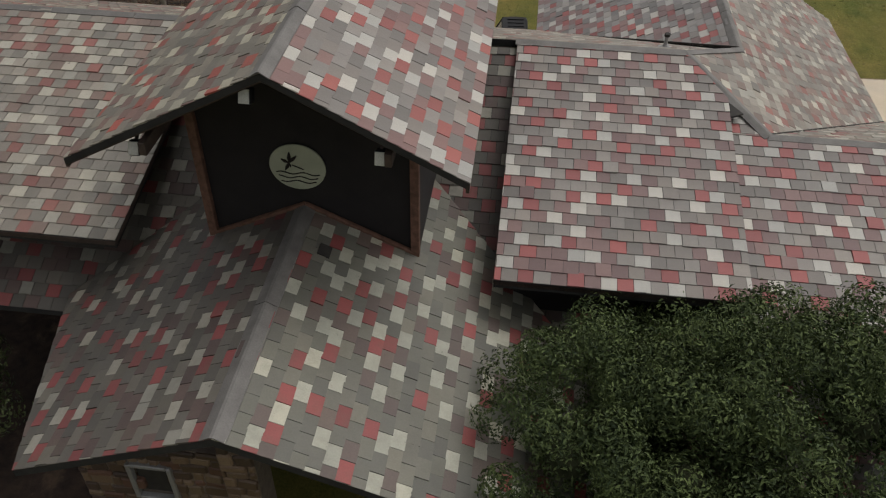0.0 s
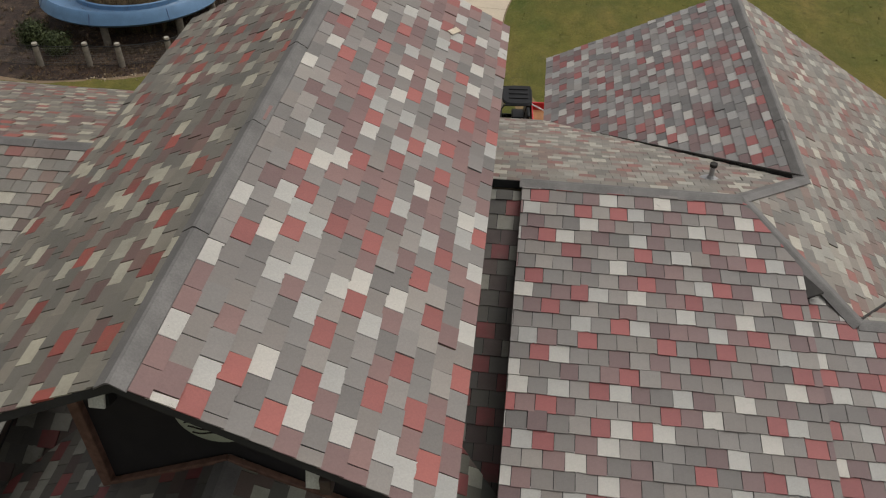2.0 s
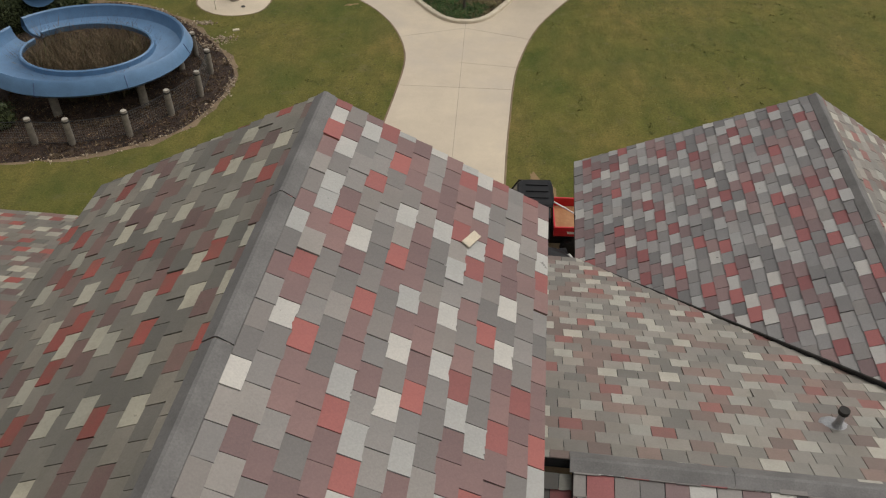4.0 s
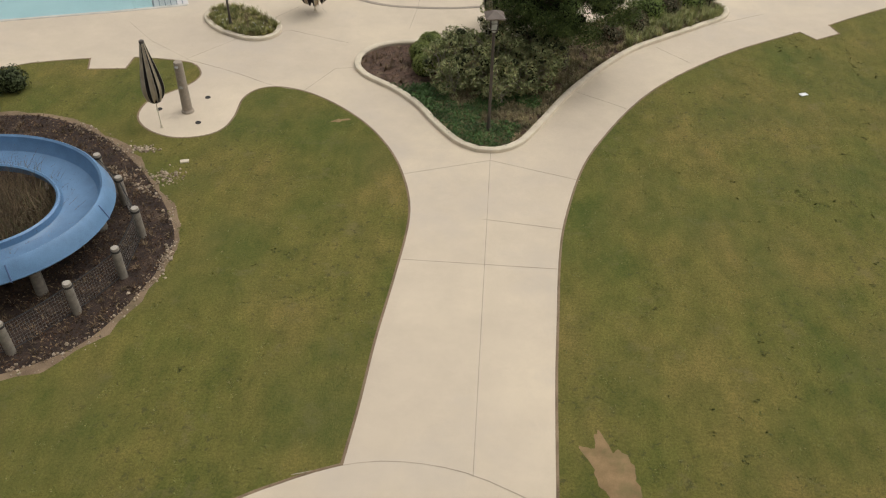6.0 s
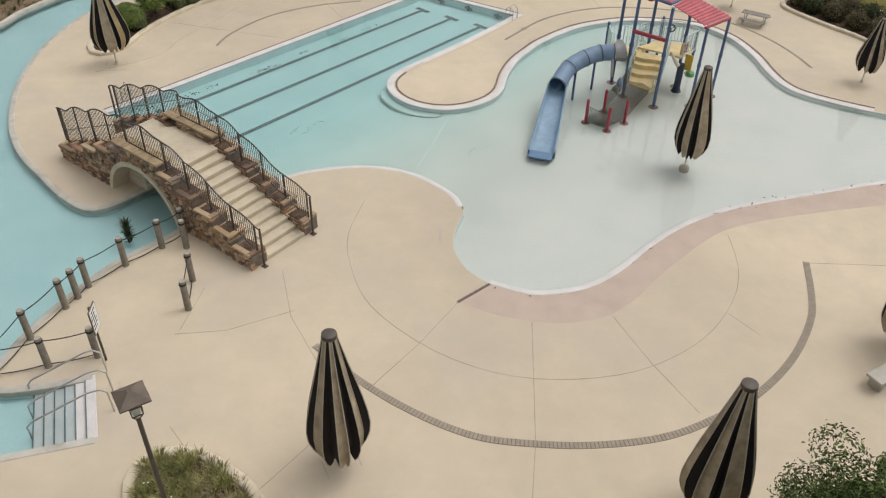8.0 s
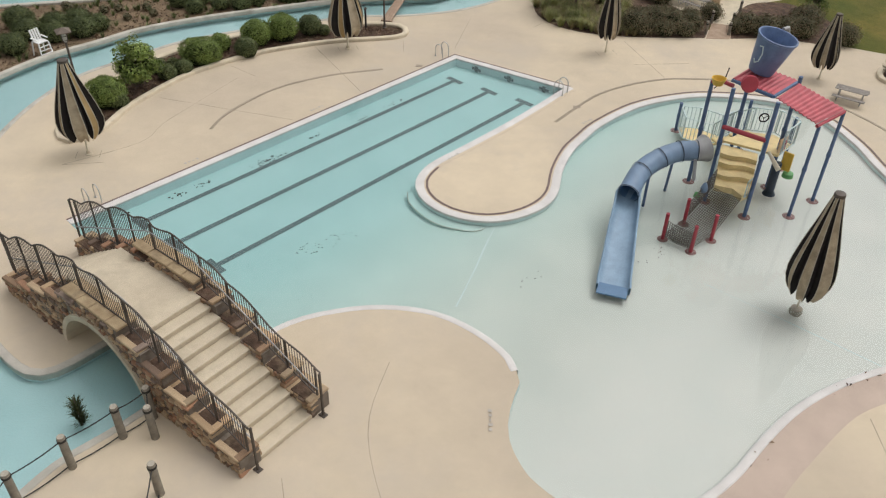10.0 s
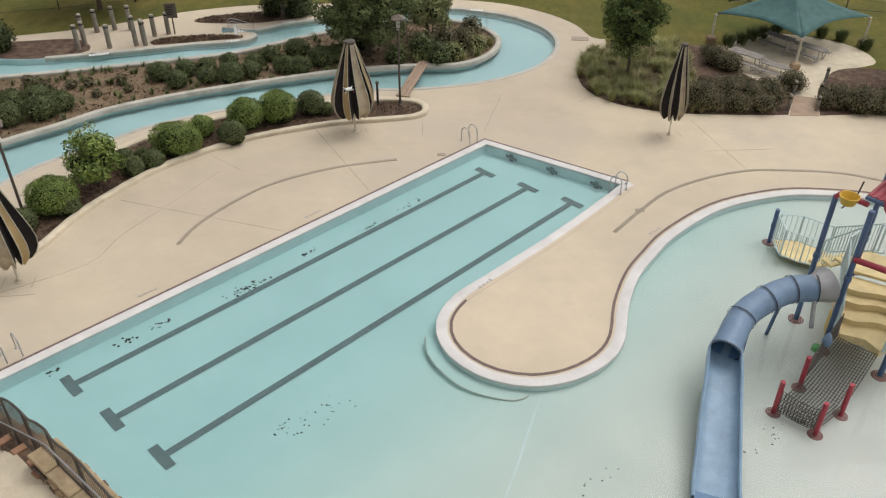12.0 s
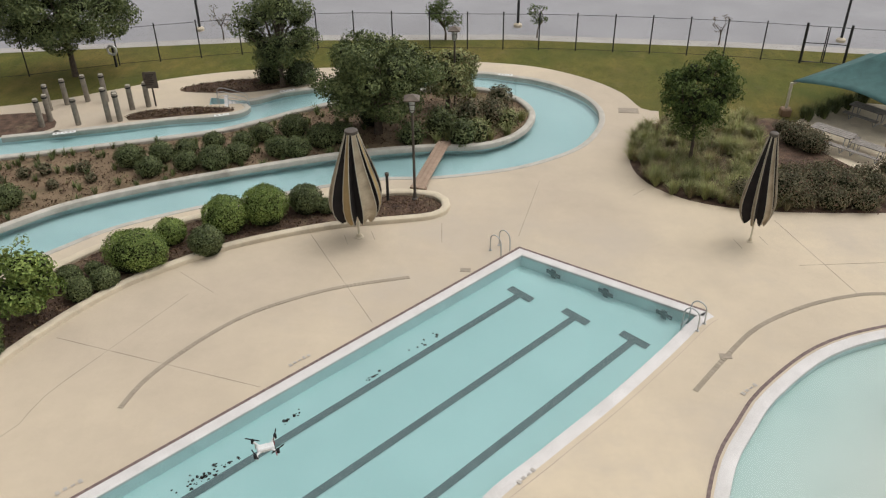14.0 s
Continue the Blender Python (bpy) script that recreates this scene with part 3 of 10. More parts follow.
def offset(line, d, closed=True):
    """The line moved by d to its left."""
    n, out = len(line), []
    for i, p in enumerate(line):
        a = line[i - 1] if closed or i > 0 else p
        b = line[(i + 1) % n] if closed or i + 1 < n else p
        u, w = Vector((p[0] - a[0], p[1] - a[1])), Vector((b[0] - p[0], b[1] - p[1]))
        u = u.normalized() if u.length > 1e-6 else w.normalized()
        w = w.normalized() if w.length > 1e-6 else u
        nrm = Vector((-(u.y + w.y), u.x + w.x))
        nrm = nrm.normalized() if nrm.length > 1e-3 else Vector((-u.y, u.x))
        k = 1 / max(0.5, nrm.dot(Vector((-u.y, u.x))))
        out.append((p[0] + nrm.x * d * k, p[1] + nrm.y * d * k))
    return out


def band(geo, line, section, closed=True, slot=0):
    """Sweeps a section of (offset to the left, height) along a flat line."""
    rows = [[(x, y, z) for x, y in offset(line, d, closed)] for d, z in section]
    n, m, k0 = len(line), len(section), len(geo.v)
    for r in rows:
        geo.v += r
    fs = []
    for a in range(m - 1):
        for i in range(n if closed else n - 1):
            j = (i + 1) % n
            fs.append((k0 + a * n + i, k0 + a * n + j, k0 + (a + 1) * n + j, k0 + (a + 1) * n + i))
    geo.f += [f[::-1] for f in fs]
    geo.m += [slot] * len(fs)
    return geo


def inside(p, poly):
    x, y, hit = p[0], p[1], False
    for (x0, y0), (x1, y1) in zip(poly, poly[1:] + poly[:1]):
        if (y0 > y) != (y1 > y) and x < (x1 - x0) * (y - y0) / (y1 - y0) + x0:
            hit = not hit
    return hit


def clip(poly, line_a, line_b):
    """The piece of a flat outline to the left of the line from a to b."""
    dx, dy = line_b[0] - line_a[0], line_b[1] - line_a[1]
    side = [dx * (p[1] - line_a[1]) - dy * (p[0] - line_a[0]) for p in poly]
    out = []
    for i, p in enumerate(poly):
        q, s, t = poly[(i + 1) % len(poly)], side[i], side[(i + 1) % len(poly)]
        if s >= 0:
            out.append(p)
        if (s > 0) != (t > 0) and abs(s - t) > 1e-9:
            w = s / (s - t)
            out.append((p[0] + (q[0] - p[0]) * w, p[1] + (q[1] - p[1]) * w))
    return out


# ---------------------------------------------------------------- the ground: one plan, cut into lawn, deck, beds and pools
C = 1
LAWN_WEST = curve([(-1.89, 29.35, C), (-1.73, 31.07), (-1.58, 33.4), (-1.35, 35.7), (-1.15, 38.1), (-1.2, 39.6), (-1.55, 41.15), (-2.16, 42.7), (-3.17, 44.3),
                   (-4.43, 45.6), (-5.7, 46.5), (-6.9, 46.9), (-7.77, 46.7), (-8.24, 45.9), (-8.25, 44.6), (-8.44, 43.65), (-9.02, 43.1), (-10, 42.9), (-10.92, 43.2),
                   (-11.6, 43.8), (-11.9, 44.5), (-11.83, 45.4), (-11.47, 45.85), (-10.72, 46.7), (-10.42, 47.4), (-10.53, 48.0), (-11.04, 48.6), (-12.1, 48.85),
                   (-13.6, 48.94, C), (-13.62, 47.92, C), (-15.12, 47.76, C), (-15.39, 48.69, C), (-17.1, 48.25), (-18.7, 47.5), (-26, 43), (-60, 36, C), (-60, 16, C), (-12, 21, C),
                   (-7, 25.6), (-5.4, 27.35), (-4.09, 28.3), (-3.17, 28.8), (-2.45, 29.14)], True, 0.3)
LAWN_EAST = curve([(3.0, 26.9, C), (14, 26.9, C), (60, 26, C), (60, 74, C), (30, 62.5), (20.3, 56.8), (16.92, 54.6, C), (17.13, 53.73, C), (15.91, 53.0, C), (15.37, 53.76, C), (12, 51.6), (9.1, 49.1), (7.2, 46.85),
                   (5.63, 44.2), (4.62, 41.95), (3.86, 39), (3.57, 37), (3.39, 34.6), (3.2, 31.75)])
BED_MAIN = curve([(1.43, 42.95), (0.5, 43.25), (-0.44, 44.45), (-1.3, 45.9), (-2.3, 47.05), (-3.68, 48.2), (-4.08, 49.1), (-3.95, 49.95), (-3.45, 50.6), (-2.6, 51.0), (-1.5, 51.1), (-0.57, 51.2),
                  (1.0, 51.25), (2.2, 51.5), (4.0, 52.3), (6, 53.9), (8.5, 56), (10.3, 57), (11.6, 57), (12.3, 56.1), (12.1, 55.1), (10.9, 54.1), (9.2, 52.8), (7.5, 51.45), (5.95, 49.6), (4.4, 47.3), (3.2, 44.95), (2.35, 43.45)])
BED_SMALL = curve([(-11.45, 52.8), (-10.7, 51.85), (-9.7, 51.25), (-8.95, 51.05), (-8.4, 51.3), (-8.2, 51.85), (-8.45, 52.55), (-9.15, 53.3), (-10.3, 53.95), (-11.2, 53.9), (-11.55, 53.45)])
BED_SLIDE = curve([(-8.2, 36.75), (-8.6, 34.5), (-9.5, 32.55), (-11.6, 31.2), (-13.5, 30.5), (-17, 30.2), (-21, 32), (-22, 37), (-20, 42.5), (-16, 44), (-13, 43), (-11, 41.3), (-9.6, 39.6), (-8.7, 38.2)])
BED_ROUND = curve([(14.95, 61.0), (14.85, 60.0), (15.1, 59.3), (15.75, 58.7), (16.7, 58.45), (18.4, 58.7), (20.4, 60.0), (21.2, 62.2), (20.2, 64.0), (18.4, 64.3), (16.9, 63.4), (15.7, 62.15)])
SLIDE_EDGE = [(-14.3 + (x + 14.3) * k, 37.0 + (y - 37.0) * k) for x, y in BED_SLIDE for k in (1.035 + 0.05 * noise.noise((x * 1.3, y * 1.3, 2)) + 0.025 * noise.noise((x * 4, y * 4, 5)),)]
BED_LEFT = curve([(-20.75, 75.3), (-20.1, 76.0), (-19.75, 77.8), (-19.05, 79.6), (-18.1, 81.3), (-17, 82.5), (-15.75, 83.6), (-14.2, 84.5), (-12.6, 85.2), (-10.9, 85.65), (-9.8, 86), (-9.5, 86.5), (-9.85, 87.1),
                  (-11.1, 87.2), (-12.2, 86.8), (-13.4, 86.65), (-15.2, 86.0), (-17.1, 85.0), (-18.6, 83.9), (-20.0, 82.2), (-20.9, 80.2), (-21.5, 77.8), (-21.4, 75.9)])
BED_EAST = curve([(-1.6, 94.2, C), (-2.9, 92.65), (-3.2, 90.3), (-2.75, 88.85), (-1.85, 87.95), (-0.65, 87.45), (0.9, 87.25), (2.5, 87.3), (4.88, 87.5, C), (5.55, 89.4, C), (4.55, 90.6), (3.4, 92.6), (3.0, 94.6), (1.2, 94.5)])
BED_EAST2 = curve([(6.1, 87.55, C), (8.4, 87.85), (10.6, 87.3), (11.7, 87.9), (12.0, 89.4), (10.9, 91.6), (10, 92.6), (8.2, 92.3), (7.0, 90.6), (6.5, 89.2, C)])
BED_HEDGE = curve([(12.0, 84.1), (12.1, 83.5), (12.8, 82.5), (13.6, 81.5), (14.4, 80.6), (15.1, 79.6), (16.3, 77.9), (17.6, 76.9), (18.8, 78.8), (17.4, 81.3), (15.9, 83.2), (13.9, 84.8), (12.6, 84.9)])
PICNIC_PAD = curve([(5.55, 89.4, C), (4.55, 90.6), (3.4, 92.6), (3.6, 94.6), (6.2, 96.6), (9.4, 95.6), (10.2, 93.4), (8.6, 92.3), (7.0, 90.6), (6.5, 89.2, C)])
RIVER = curve([(-42, 47), (-26, 50.6), (-17.1, 53.1), (-15.6, 53.55), (-14.46, 53.94), (-13.0, 54.43, C), (-13.8, 56.3, C), (-14.8, 55.95), (-16.1, 55.68), (-16.7, 56.1), (-16.55, 56.6), (-16.4, 57.6), (-16, 58.9),
               (-15.75, 59.5), (-15.05, 61), (-14.15, 62.05), (-13.4, 63.0, C), (-14.8, 65.64, C), (-15.6, 64.6), (-16.25, 63.86), (-17.0, 63.72), (-18.1, 64.42), (-19.3, 65.55), (-20.4, 66.6), (-21.4, 67.9),
               (-22.3, 69.6), (-23.2, 72.2), (-23.65, 75.3), (-23.5, 78.2), (-22.75, 80.6), (-21.0, 82.8), (-19.7, 84.35), (-17.5, 85.85), (-15.3, 86.9), (-13.4, 87.8), (-11.75, 88.4), (-10.6, 88.55), (-9.4, 88.8), (-7.5, 89.5),
               (-6.1, 90.4), (-4.86, 91.7), (-4.14, 93.6), (-4.17, 95.25), (-4.93, 96.7), (-6.4, 97.9), (-7.9, 98.4), (-9.4, 98.66), (-12.5, 97.9), (-16.1, 96.3), (-17.4, 95.65), (-18.57, 94.7),
               (-20.3, 94.9, C), (-20.1, 94.15, C), (-18.6, 94.35), (-18.36, 93.75), (-19.03, 93.12), (-21.2, 92.5), (-23.1, 91.7), (-25.1, 90.95), (-27, 90.3), (-42, 85)])
ISLAND_FAR = curve([(-42, 82), (-32, 76), (-27.3, 77), (-26.3, 79.5), (-25, 82), (-23.24, 83.95), (-22.1, 85.3), (-20.65, 86.4), (-18.75, 87.55), (-16.5, 88.7), (-13.7, 90), (-10.9, 90.85), (-8.6, 91.25), (-7.4, 92.25),
                    (-6.9, 93.6), (-7, 94.7), (-7.76, 95.85), (-9.2, 96.5), (-11.5, 96.2), (-14, 95), (-15.9, 93.7), (-17.05, 92.7), (-18.5, 91.5), (-20.4, 90.6), (-22.3, 89.85), (-24.1, 89.1), (-26, 88.4), (-32, 86.3)])
ISLAND_WEST = curve([(-34, 63), (-24, 63.6), (-21.6, 62.85), (-20.3, 62.2), (-19.35, 60.7), (-19.05, 59.1), (-19.4, 57.5), (-21, 56.2), (-26, 55), (-34, 54)])
POOL = curve([(-18.8, 70.35, C), (-15, 66.9, C), (-14.8, 65.64, C), (-13.4, 63.0, C), (-11.8, 65.0), (-10.65, 66.22), (-9.45, 66.82), (-8.1, 67.12), (-6.6, 66.98), (-5.36, 66.3), (-4.45, 65.35), (-4.19, 64.45, C), (-4.44, 63.5),
              (-4.46, 62.55), (-4.0, 61.52), (-3.3, 60.9, C), (-2.46, 60.59), (-1.7, 60.49), (-0.31, 60.9), (0.83, 61.81), (1.89, 63.02), (2.99, 64.1), (4.3, 65.0), (5.82, 65.72), (7.33, 66.25), (9.1, 66.85), (11.1, 67.5), (16, 68.7),
              (20, 69.7, C), (20, 71.2, C), (16, 71.8), (12.6, 72.9), (10.2, 74.1), (9.4, 75.05), (9.05, 76.3), (8.8, 78), (8.1, 79.9), (6.7, 81.15), (4.2, 81.42), (2.55, 81.06), (0.8, 80.12), (-0.8, 78.5), (-1.55, 77.35),
              (-2.13, 76.3), (-2.57, 74.9), (-2.8, 73.5), (-3.3, 72.57), (-4.2, 71.86), (-5.2, 71.56), (-6.15, 71.68), (-6.95, 72.12), (-7.54, 72.85), (-7.74, 73.8), (-7.36, 74.9), (-6.3, 76.18), (-4.75, 78.02), (-3.3, 79.9), (-2.25, 81.35), (-1.9, 81.68, C), (-6.94, 84.32, C)])
DECK = curve([(-70, 10, C), (70, 10, C), (70, 78, C), (22, 83), (14, 86.2), (9, 88), (4.6, 88.6), (1, 88.4), (-1.5, 91), (-1.75, 94.3, C), (-1.7, 95.06, C), (-2.36, 95.3), (-3.04, 96.9), (-4.4, 98.4), (-6.4, 99.6), (-8.5, 100.05),
              (-10.56, 100), (-15.65, 98.9), (-19.7, 98.2), (-22.9, 96.85), (-24.9, 95.35), (-28.8, 93.2), (-42, 88.5), (-70, 80, C)])
BEACH = curve([(-3.3, 60.9, C), (-4.21, 60.05, C), (-3.5, 59.68), (-2.6, 59.42), (-1.43, 59.3), (-0.43, 59.48), (0.34, 59.82), (1.2, 60.65), (1.94, 61.6), (2.75, 62.5), (4.28, 64.0), (5.78, 64.76), (7.46, 65.3), (10.6, 66.12), (16, 67.3), (20, 68.2, C), (20, 69.7, C),
               (16, 68.7), (11.1, 67.5), (9.1, 66.85), (7.33, 66.25), (5.82, 65.72), (4.3, 65.0), (2.99, 64.1), (1.89, 63.02), (0.83, 61.81), (-0.31, 60.9), (-1.7, 60.49), (-2.46, 60.59)])
BED_FAR_A = curve([(-21.9, 95.5), (-21.4, 96.3), (-19.4, 97.15), (-17.2, 97.3), (-16.6, 96.8), (-18.6, 95.7), (-20.5, 95.4)])
BED_FAR_B = curve([(-22.75, 92.3), (-22.85, 93.05), (-21, 93.75), (-19.3, 93.9), (-18.9, 93.55), (-20.6, 93.0)])
BED_FAR_C = curve([(-25.7, 90.95), (-26.4, 92.6), (-28.3, 92.4), (-33, 90.8), (-31, 89.3)])
ROAD = [(-300, 80), (-60, 92), (-35, 99.6), (-24.5, 102.0), (-19, 103.2), (-8, 104.2), (3, 103.9), (14, 103), (60, 98), (300, 80), (300, 700), (-300, 700)]
KERBSIDE = [(-60, 91.2), (-35, 98.9), (-24.5, 101.2), (-19, 102.4), (-8, 103.4), (3, 103.1), (14, 102.2), (60, 97.2), (60, 98), (14, 103), (3, 103.9), (-8, 104.2), (-19, 103.2), (-24.5, 102.0), (-35, 99.6), (-60, 92)]
GRIT = [(3.0, 15), (16, 15), (16, 26.9), (3.0, 26.9)]
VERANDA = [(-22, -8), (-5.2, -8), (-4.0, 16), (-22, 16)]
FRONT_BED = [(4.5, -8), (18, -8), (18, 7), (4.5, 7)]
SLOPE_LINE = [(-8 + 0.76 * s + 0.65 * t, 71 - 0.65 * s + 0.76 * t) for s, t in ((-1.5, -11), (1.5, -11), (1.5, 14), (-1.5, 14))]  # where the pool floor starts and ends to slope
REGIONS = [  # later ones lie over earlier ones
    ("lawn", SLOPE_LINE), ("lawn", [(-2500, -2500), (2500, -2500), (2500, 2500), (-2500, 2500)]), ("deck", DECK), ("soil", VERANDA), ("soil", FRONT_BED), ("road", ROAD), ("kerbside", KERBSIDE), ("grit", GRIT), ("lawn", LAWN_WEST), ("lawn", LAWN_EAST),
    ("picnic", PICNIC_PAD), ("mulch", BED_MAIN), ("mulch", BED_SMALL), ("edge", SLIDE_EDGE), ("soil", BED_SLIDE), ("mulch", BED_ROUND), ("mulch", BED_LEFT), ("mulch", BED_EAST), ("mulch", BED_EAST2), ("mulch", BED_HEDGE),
    ("mulch", BED_FAR_A), ("mulch", BED_FAR_B), ("mulch", BED_FAR_C), ("river", RIVER), ("bare", ISLAND_FAR), ("mulch", ISLAND_WEST), ("beach", BEACH), ("pool", POOL)]


def cut_plan():
    pts, faces = [], []
    for _, ring in REGIONS:
        if sum(a[0] * b[1] - b[0] * a[1] for a, b in zip(ring, ring[1:] + ring[:1])) < 0:
            ring = ring[::-1]
        faces.append(list(range(len(pts), len(pts) + len(ring))))
        pts += [Vector(p) for p in ring]
    vs, _, fs, _, _, orig = delaunay_2d_cdt(pts, [], faces, 1, 1e-4)
    out = {}
    for f, ids in zip(fs, orig):
        if ids:
            out.setdefault(REGIONS[max(ids)][0], []).append(tuple(f))
    return vs, out


PLAN_V, PLAN_F = cut_plan()


def sheet(name, region, material, label, category, z=0.0):
    """A flat piece of the setting made of the plan's cells of one region; z may depend on (x, y)."""
    g, index = Geo(), {}
    for f in PLAN_F[region]:
        for i in f:
            if i not in index:
                p = PLAN_V[i]
                index[i] = len(g.v)
                g.v.append((p.x, p.y, z(p.x, p.y) if callable(z) else z))
        g.f.append(tuple(index[i] for i in f))
        g.m.append(0)
    return tagged(part(name, g, material), label, category, "", "structure")


sheet("ground", "lawn", M_LAWN, "mottled green and brown mown lawn around the pools", "lawn")
sheet("pavement", "deck", M_DECK, "cream broom-finished concrete pool deck and paths", "pavement")
sheet("road", "road", M_ROAD, "pale grey asphalt parking lot beyond the fence", "road")
sheet("pavement_kerbside", "kerbside", M_STRIP, "pale concrete kerb strip beside the parking lot", "pavement")
sheet("ground_grit", "grit", M_GRIT, "tan crushed granite yard beside the building", "ground")
sheet("pavement_picnic", "picnic", M_KERB, "pale grey concrete picnic pad under the shade sail", "pavement")
sheet("ground_mulch", "mulch", M_MULCH, "brown bark mulch planting beds", "planting bed")
sheet("ground_damp_mulch", "soil", M_SOIL, "dark brown bark mulch, darkened for the shade under slide and eaves", "planting bed")
sheet("ground_soil", "bare", M_BARE, "reddish bare soil of the planted river island", "planting bed")
sheet("ground_edge", "edge", M_BARE, "bare brown soil along the slide bed", "planting bed")
sheet("pavement_beach", "beach", M_BEACH, "pinkish beige sloping beach entry of the wading pool", "pavement", -0.0)


def basin(name, ring, region, depth, wall_mat, label):
    """Pool shell: floor from the plan and upright walls along its rim."""
    floor = sheet(name, region, wall_mat, label, "pool floor", depth)
    g = Geo()
    n = len(ring)
    g.add([(x, y, 0.0) for x, y in ring] + [(x, y, depth(x, y) if callable(depth) else depth) for x, y in ring],
          [(i, (i + 1) % n, n + (i + 1) % n, n + i) for i in range(n)])
    return floor, g


WATER_Z = -0.032


def pool_floor(x, y):
    """Deep lap lanes in the north-west, shallow wading water in the south-east."""
    s = (x + 8.0) * 0.76 - (y - 71.0) * 0.65
    lap = max(0.0, min(1.0, 0.5 - s / 3.0))
    return -0.22 - 0.16 * lap


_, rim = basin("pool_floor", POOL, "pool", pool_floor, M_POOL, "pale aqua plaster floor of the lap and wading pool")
tagged(part("pool_wall", rim, M_POOLWALL), "pale aqua plaster pool wall", "pool wall", "", "structure")
_, rim = basin("river_floor", RIVER, "river", -0.30, M_RIVER, "pale blue plaster floor of the lazy river")
for ring in (ISLAND_FAR, ISLAND_WEST):
    n = len(ring)
    rim.add([(x, y, 0.0) for x, y in ring] + [(x, y, -0.30) for x, y in ring], [(i, (i + 1) % n, n + (i + 1) % n, n + i) for i in range(n)])
tagged(part("river_wall", rim, M_POOLWALL), "pale blue plaster river wall", "pool wall", "", "structure")
sheet("water_pool", "pool", M_WATER, "clear still pale aqua water of the lap and wading pool", "water", WATER_Z)
sheet("water_river", "river", M_RIVER_WATER, "still light turquoise water of the lazy river", "water", WATER_Z - 0.02)

KERB = [(-0.02, -0.05), (-0.02, 0.10), (0.01, 0.135), (0.05, 0.15), (0.19, 0.15), (0.235, 0.13), (0.25, 0.10), (0.25, -0.05)]
for ring, label in ((BED_MAIN, "rounded cream concrete kerb round the planted bed"), (BED_SMALL, "rounded cream concrete kerb round the lamp bed"), (BED_LEFT, "rounded cream concrete kerb round the hedge bed"), (BED_ROUND, "rounded cream concrete kerb round the shrub bed"), (BED_HEDGE, "rounded cream concrete kerb round the east hedge"),
                    (ISLAND_FAR, "grey concrete kerb round the river island"), (ISLAND_WEST, "grey concrete kerb round the west river island")):
    area = sum(a[0] * b[1] - b[0] * a[1] for a, b in zip(ring, ring[1:] + ring[:1]))
    line = ring if area < 0 else ring[::-1]
    tagged(part("kerb", band(Geo(), line, KERB), M_KERB_GREY if "island" in label else M_KERB, smooth=True), label, "kerb", "", "structure")

# gutters and copings along the pool rim
def rim_run(a, b, ring):
    """The stretch of a ring from the point nearest a to the point nearest b."""
    def near(q):
        return min(range(len(ring)), key=lambda i: (ring[i][0] - q[0]) ** 2 + (ring[i][1] - q[1]) ** 2)
    i, j = near(a), near(b)
    return ring[i:j + 1] if i <= j else ring[i:] + ring[:j + 1]


COPING = [(-0.02, 0.004), (0.02, 0.012), (0.25, 0.012), (0.29, -0.004), (0.29, -0.07)]
GROOVE = [(0.02, 0.002), (0.02, 0.014), (-0.06, 0.014), (-0.06, 0.002)]


ISLAND_RIM = rim_run((12.6, 72.9), (-7.36, 74.9), POOL)
LANE_RIM = rim_run((-7.36, 74.9), (-1.9, 81.68), POOL)
tagged(part("coping", band(Geo(), ISLAND_RIM, [(-d, z) for d, z in COPING][::-1] + [(0.03, -0.07)], False), M_WHITE_COPING, smooth=True), "white coping round the wading pool and island", "coping", "", "structure")
tagged(part("gutter", band(Geo(), offset(ISLAND_RIM, -0.36, False), GROOVE[::-1], False), M_GUTTER), "dark reddish gutter line along the island coping", "gutter", "", "structure")
tagged(part("coping", band(Geo(), LANE_RIM, [(-d, z) for d, z in COPING][::-1] + [(0.03, -0.07)], False), M_WHITE_COPING, smooth=True), "white coping of the island beside the lap lanes", "coping", "", "structure")
joint_line = offset(LANE_RIM, -0.42, False)
tagged(part("gutter", band(Geo(), joint_line, [(0.008, 0.002), (0.008, 0.006), (-0.008, 0.006), (-0.008, 0.002)], False), M_BEACH), "faint joint beside the lap lane lip", "gutter", "", "structure")
line = [(-1.9, 81.66), (-6.94, 84.32), (-18.8, 70.35)]
tagged(part("coping", band(Geo(), line, COPING, False), M_WHITE_COPING), "white coping along the lap pool", "coping", "", "structure")
tagged(part("gutter", band(Geo(), line, GROOVE, False), M_GUTTER), "dark reddish gutter line along the lap pool", "gutter", "", "structure")
SKIRT = [(0.288, -0.03), (0.288, -0.45)]
tagged(part("pool_wall", band(Geo(), line, SKIRT, False), M_POOLWALL), "pale aqua plaster pool wall under the coping", "pool wall", "", "structure")
tagged(part("pool_wall", band(Geo(), ISLAND_RIM + LANE_RIM[1:], [(-d, z) for d, z in SKIRT][::-1], False), M_POOLWALL), "pale aqua plaster pool wall round the island", "pool wall", "", "structure")
ledge = curve([(-8.0, 73.3), (-7.88, 72.65), (-7.34, 71.9), (-6.66, 71.4), (-5.64, 71.2), (-5.27, 71.42)], False)
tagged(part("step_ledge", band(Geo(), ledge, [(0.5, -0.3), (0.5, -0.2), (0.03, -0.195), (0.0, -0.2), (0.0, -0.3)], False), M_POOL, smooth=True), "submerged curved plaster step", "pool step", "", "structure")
tagged(part("step_edge", Geo().tube([(x, y, -0.185) for x, y in ledge], 0.013, 5), M_KERB_GREY), "grey tile edge of the submerged step", "pool step", "", "structure")
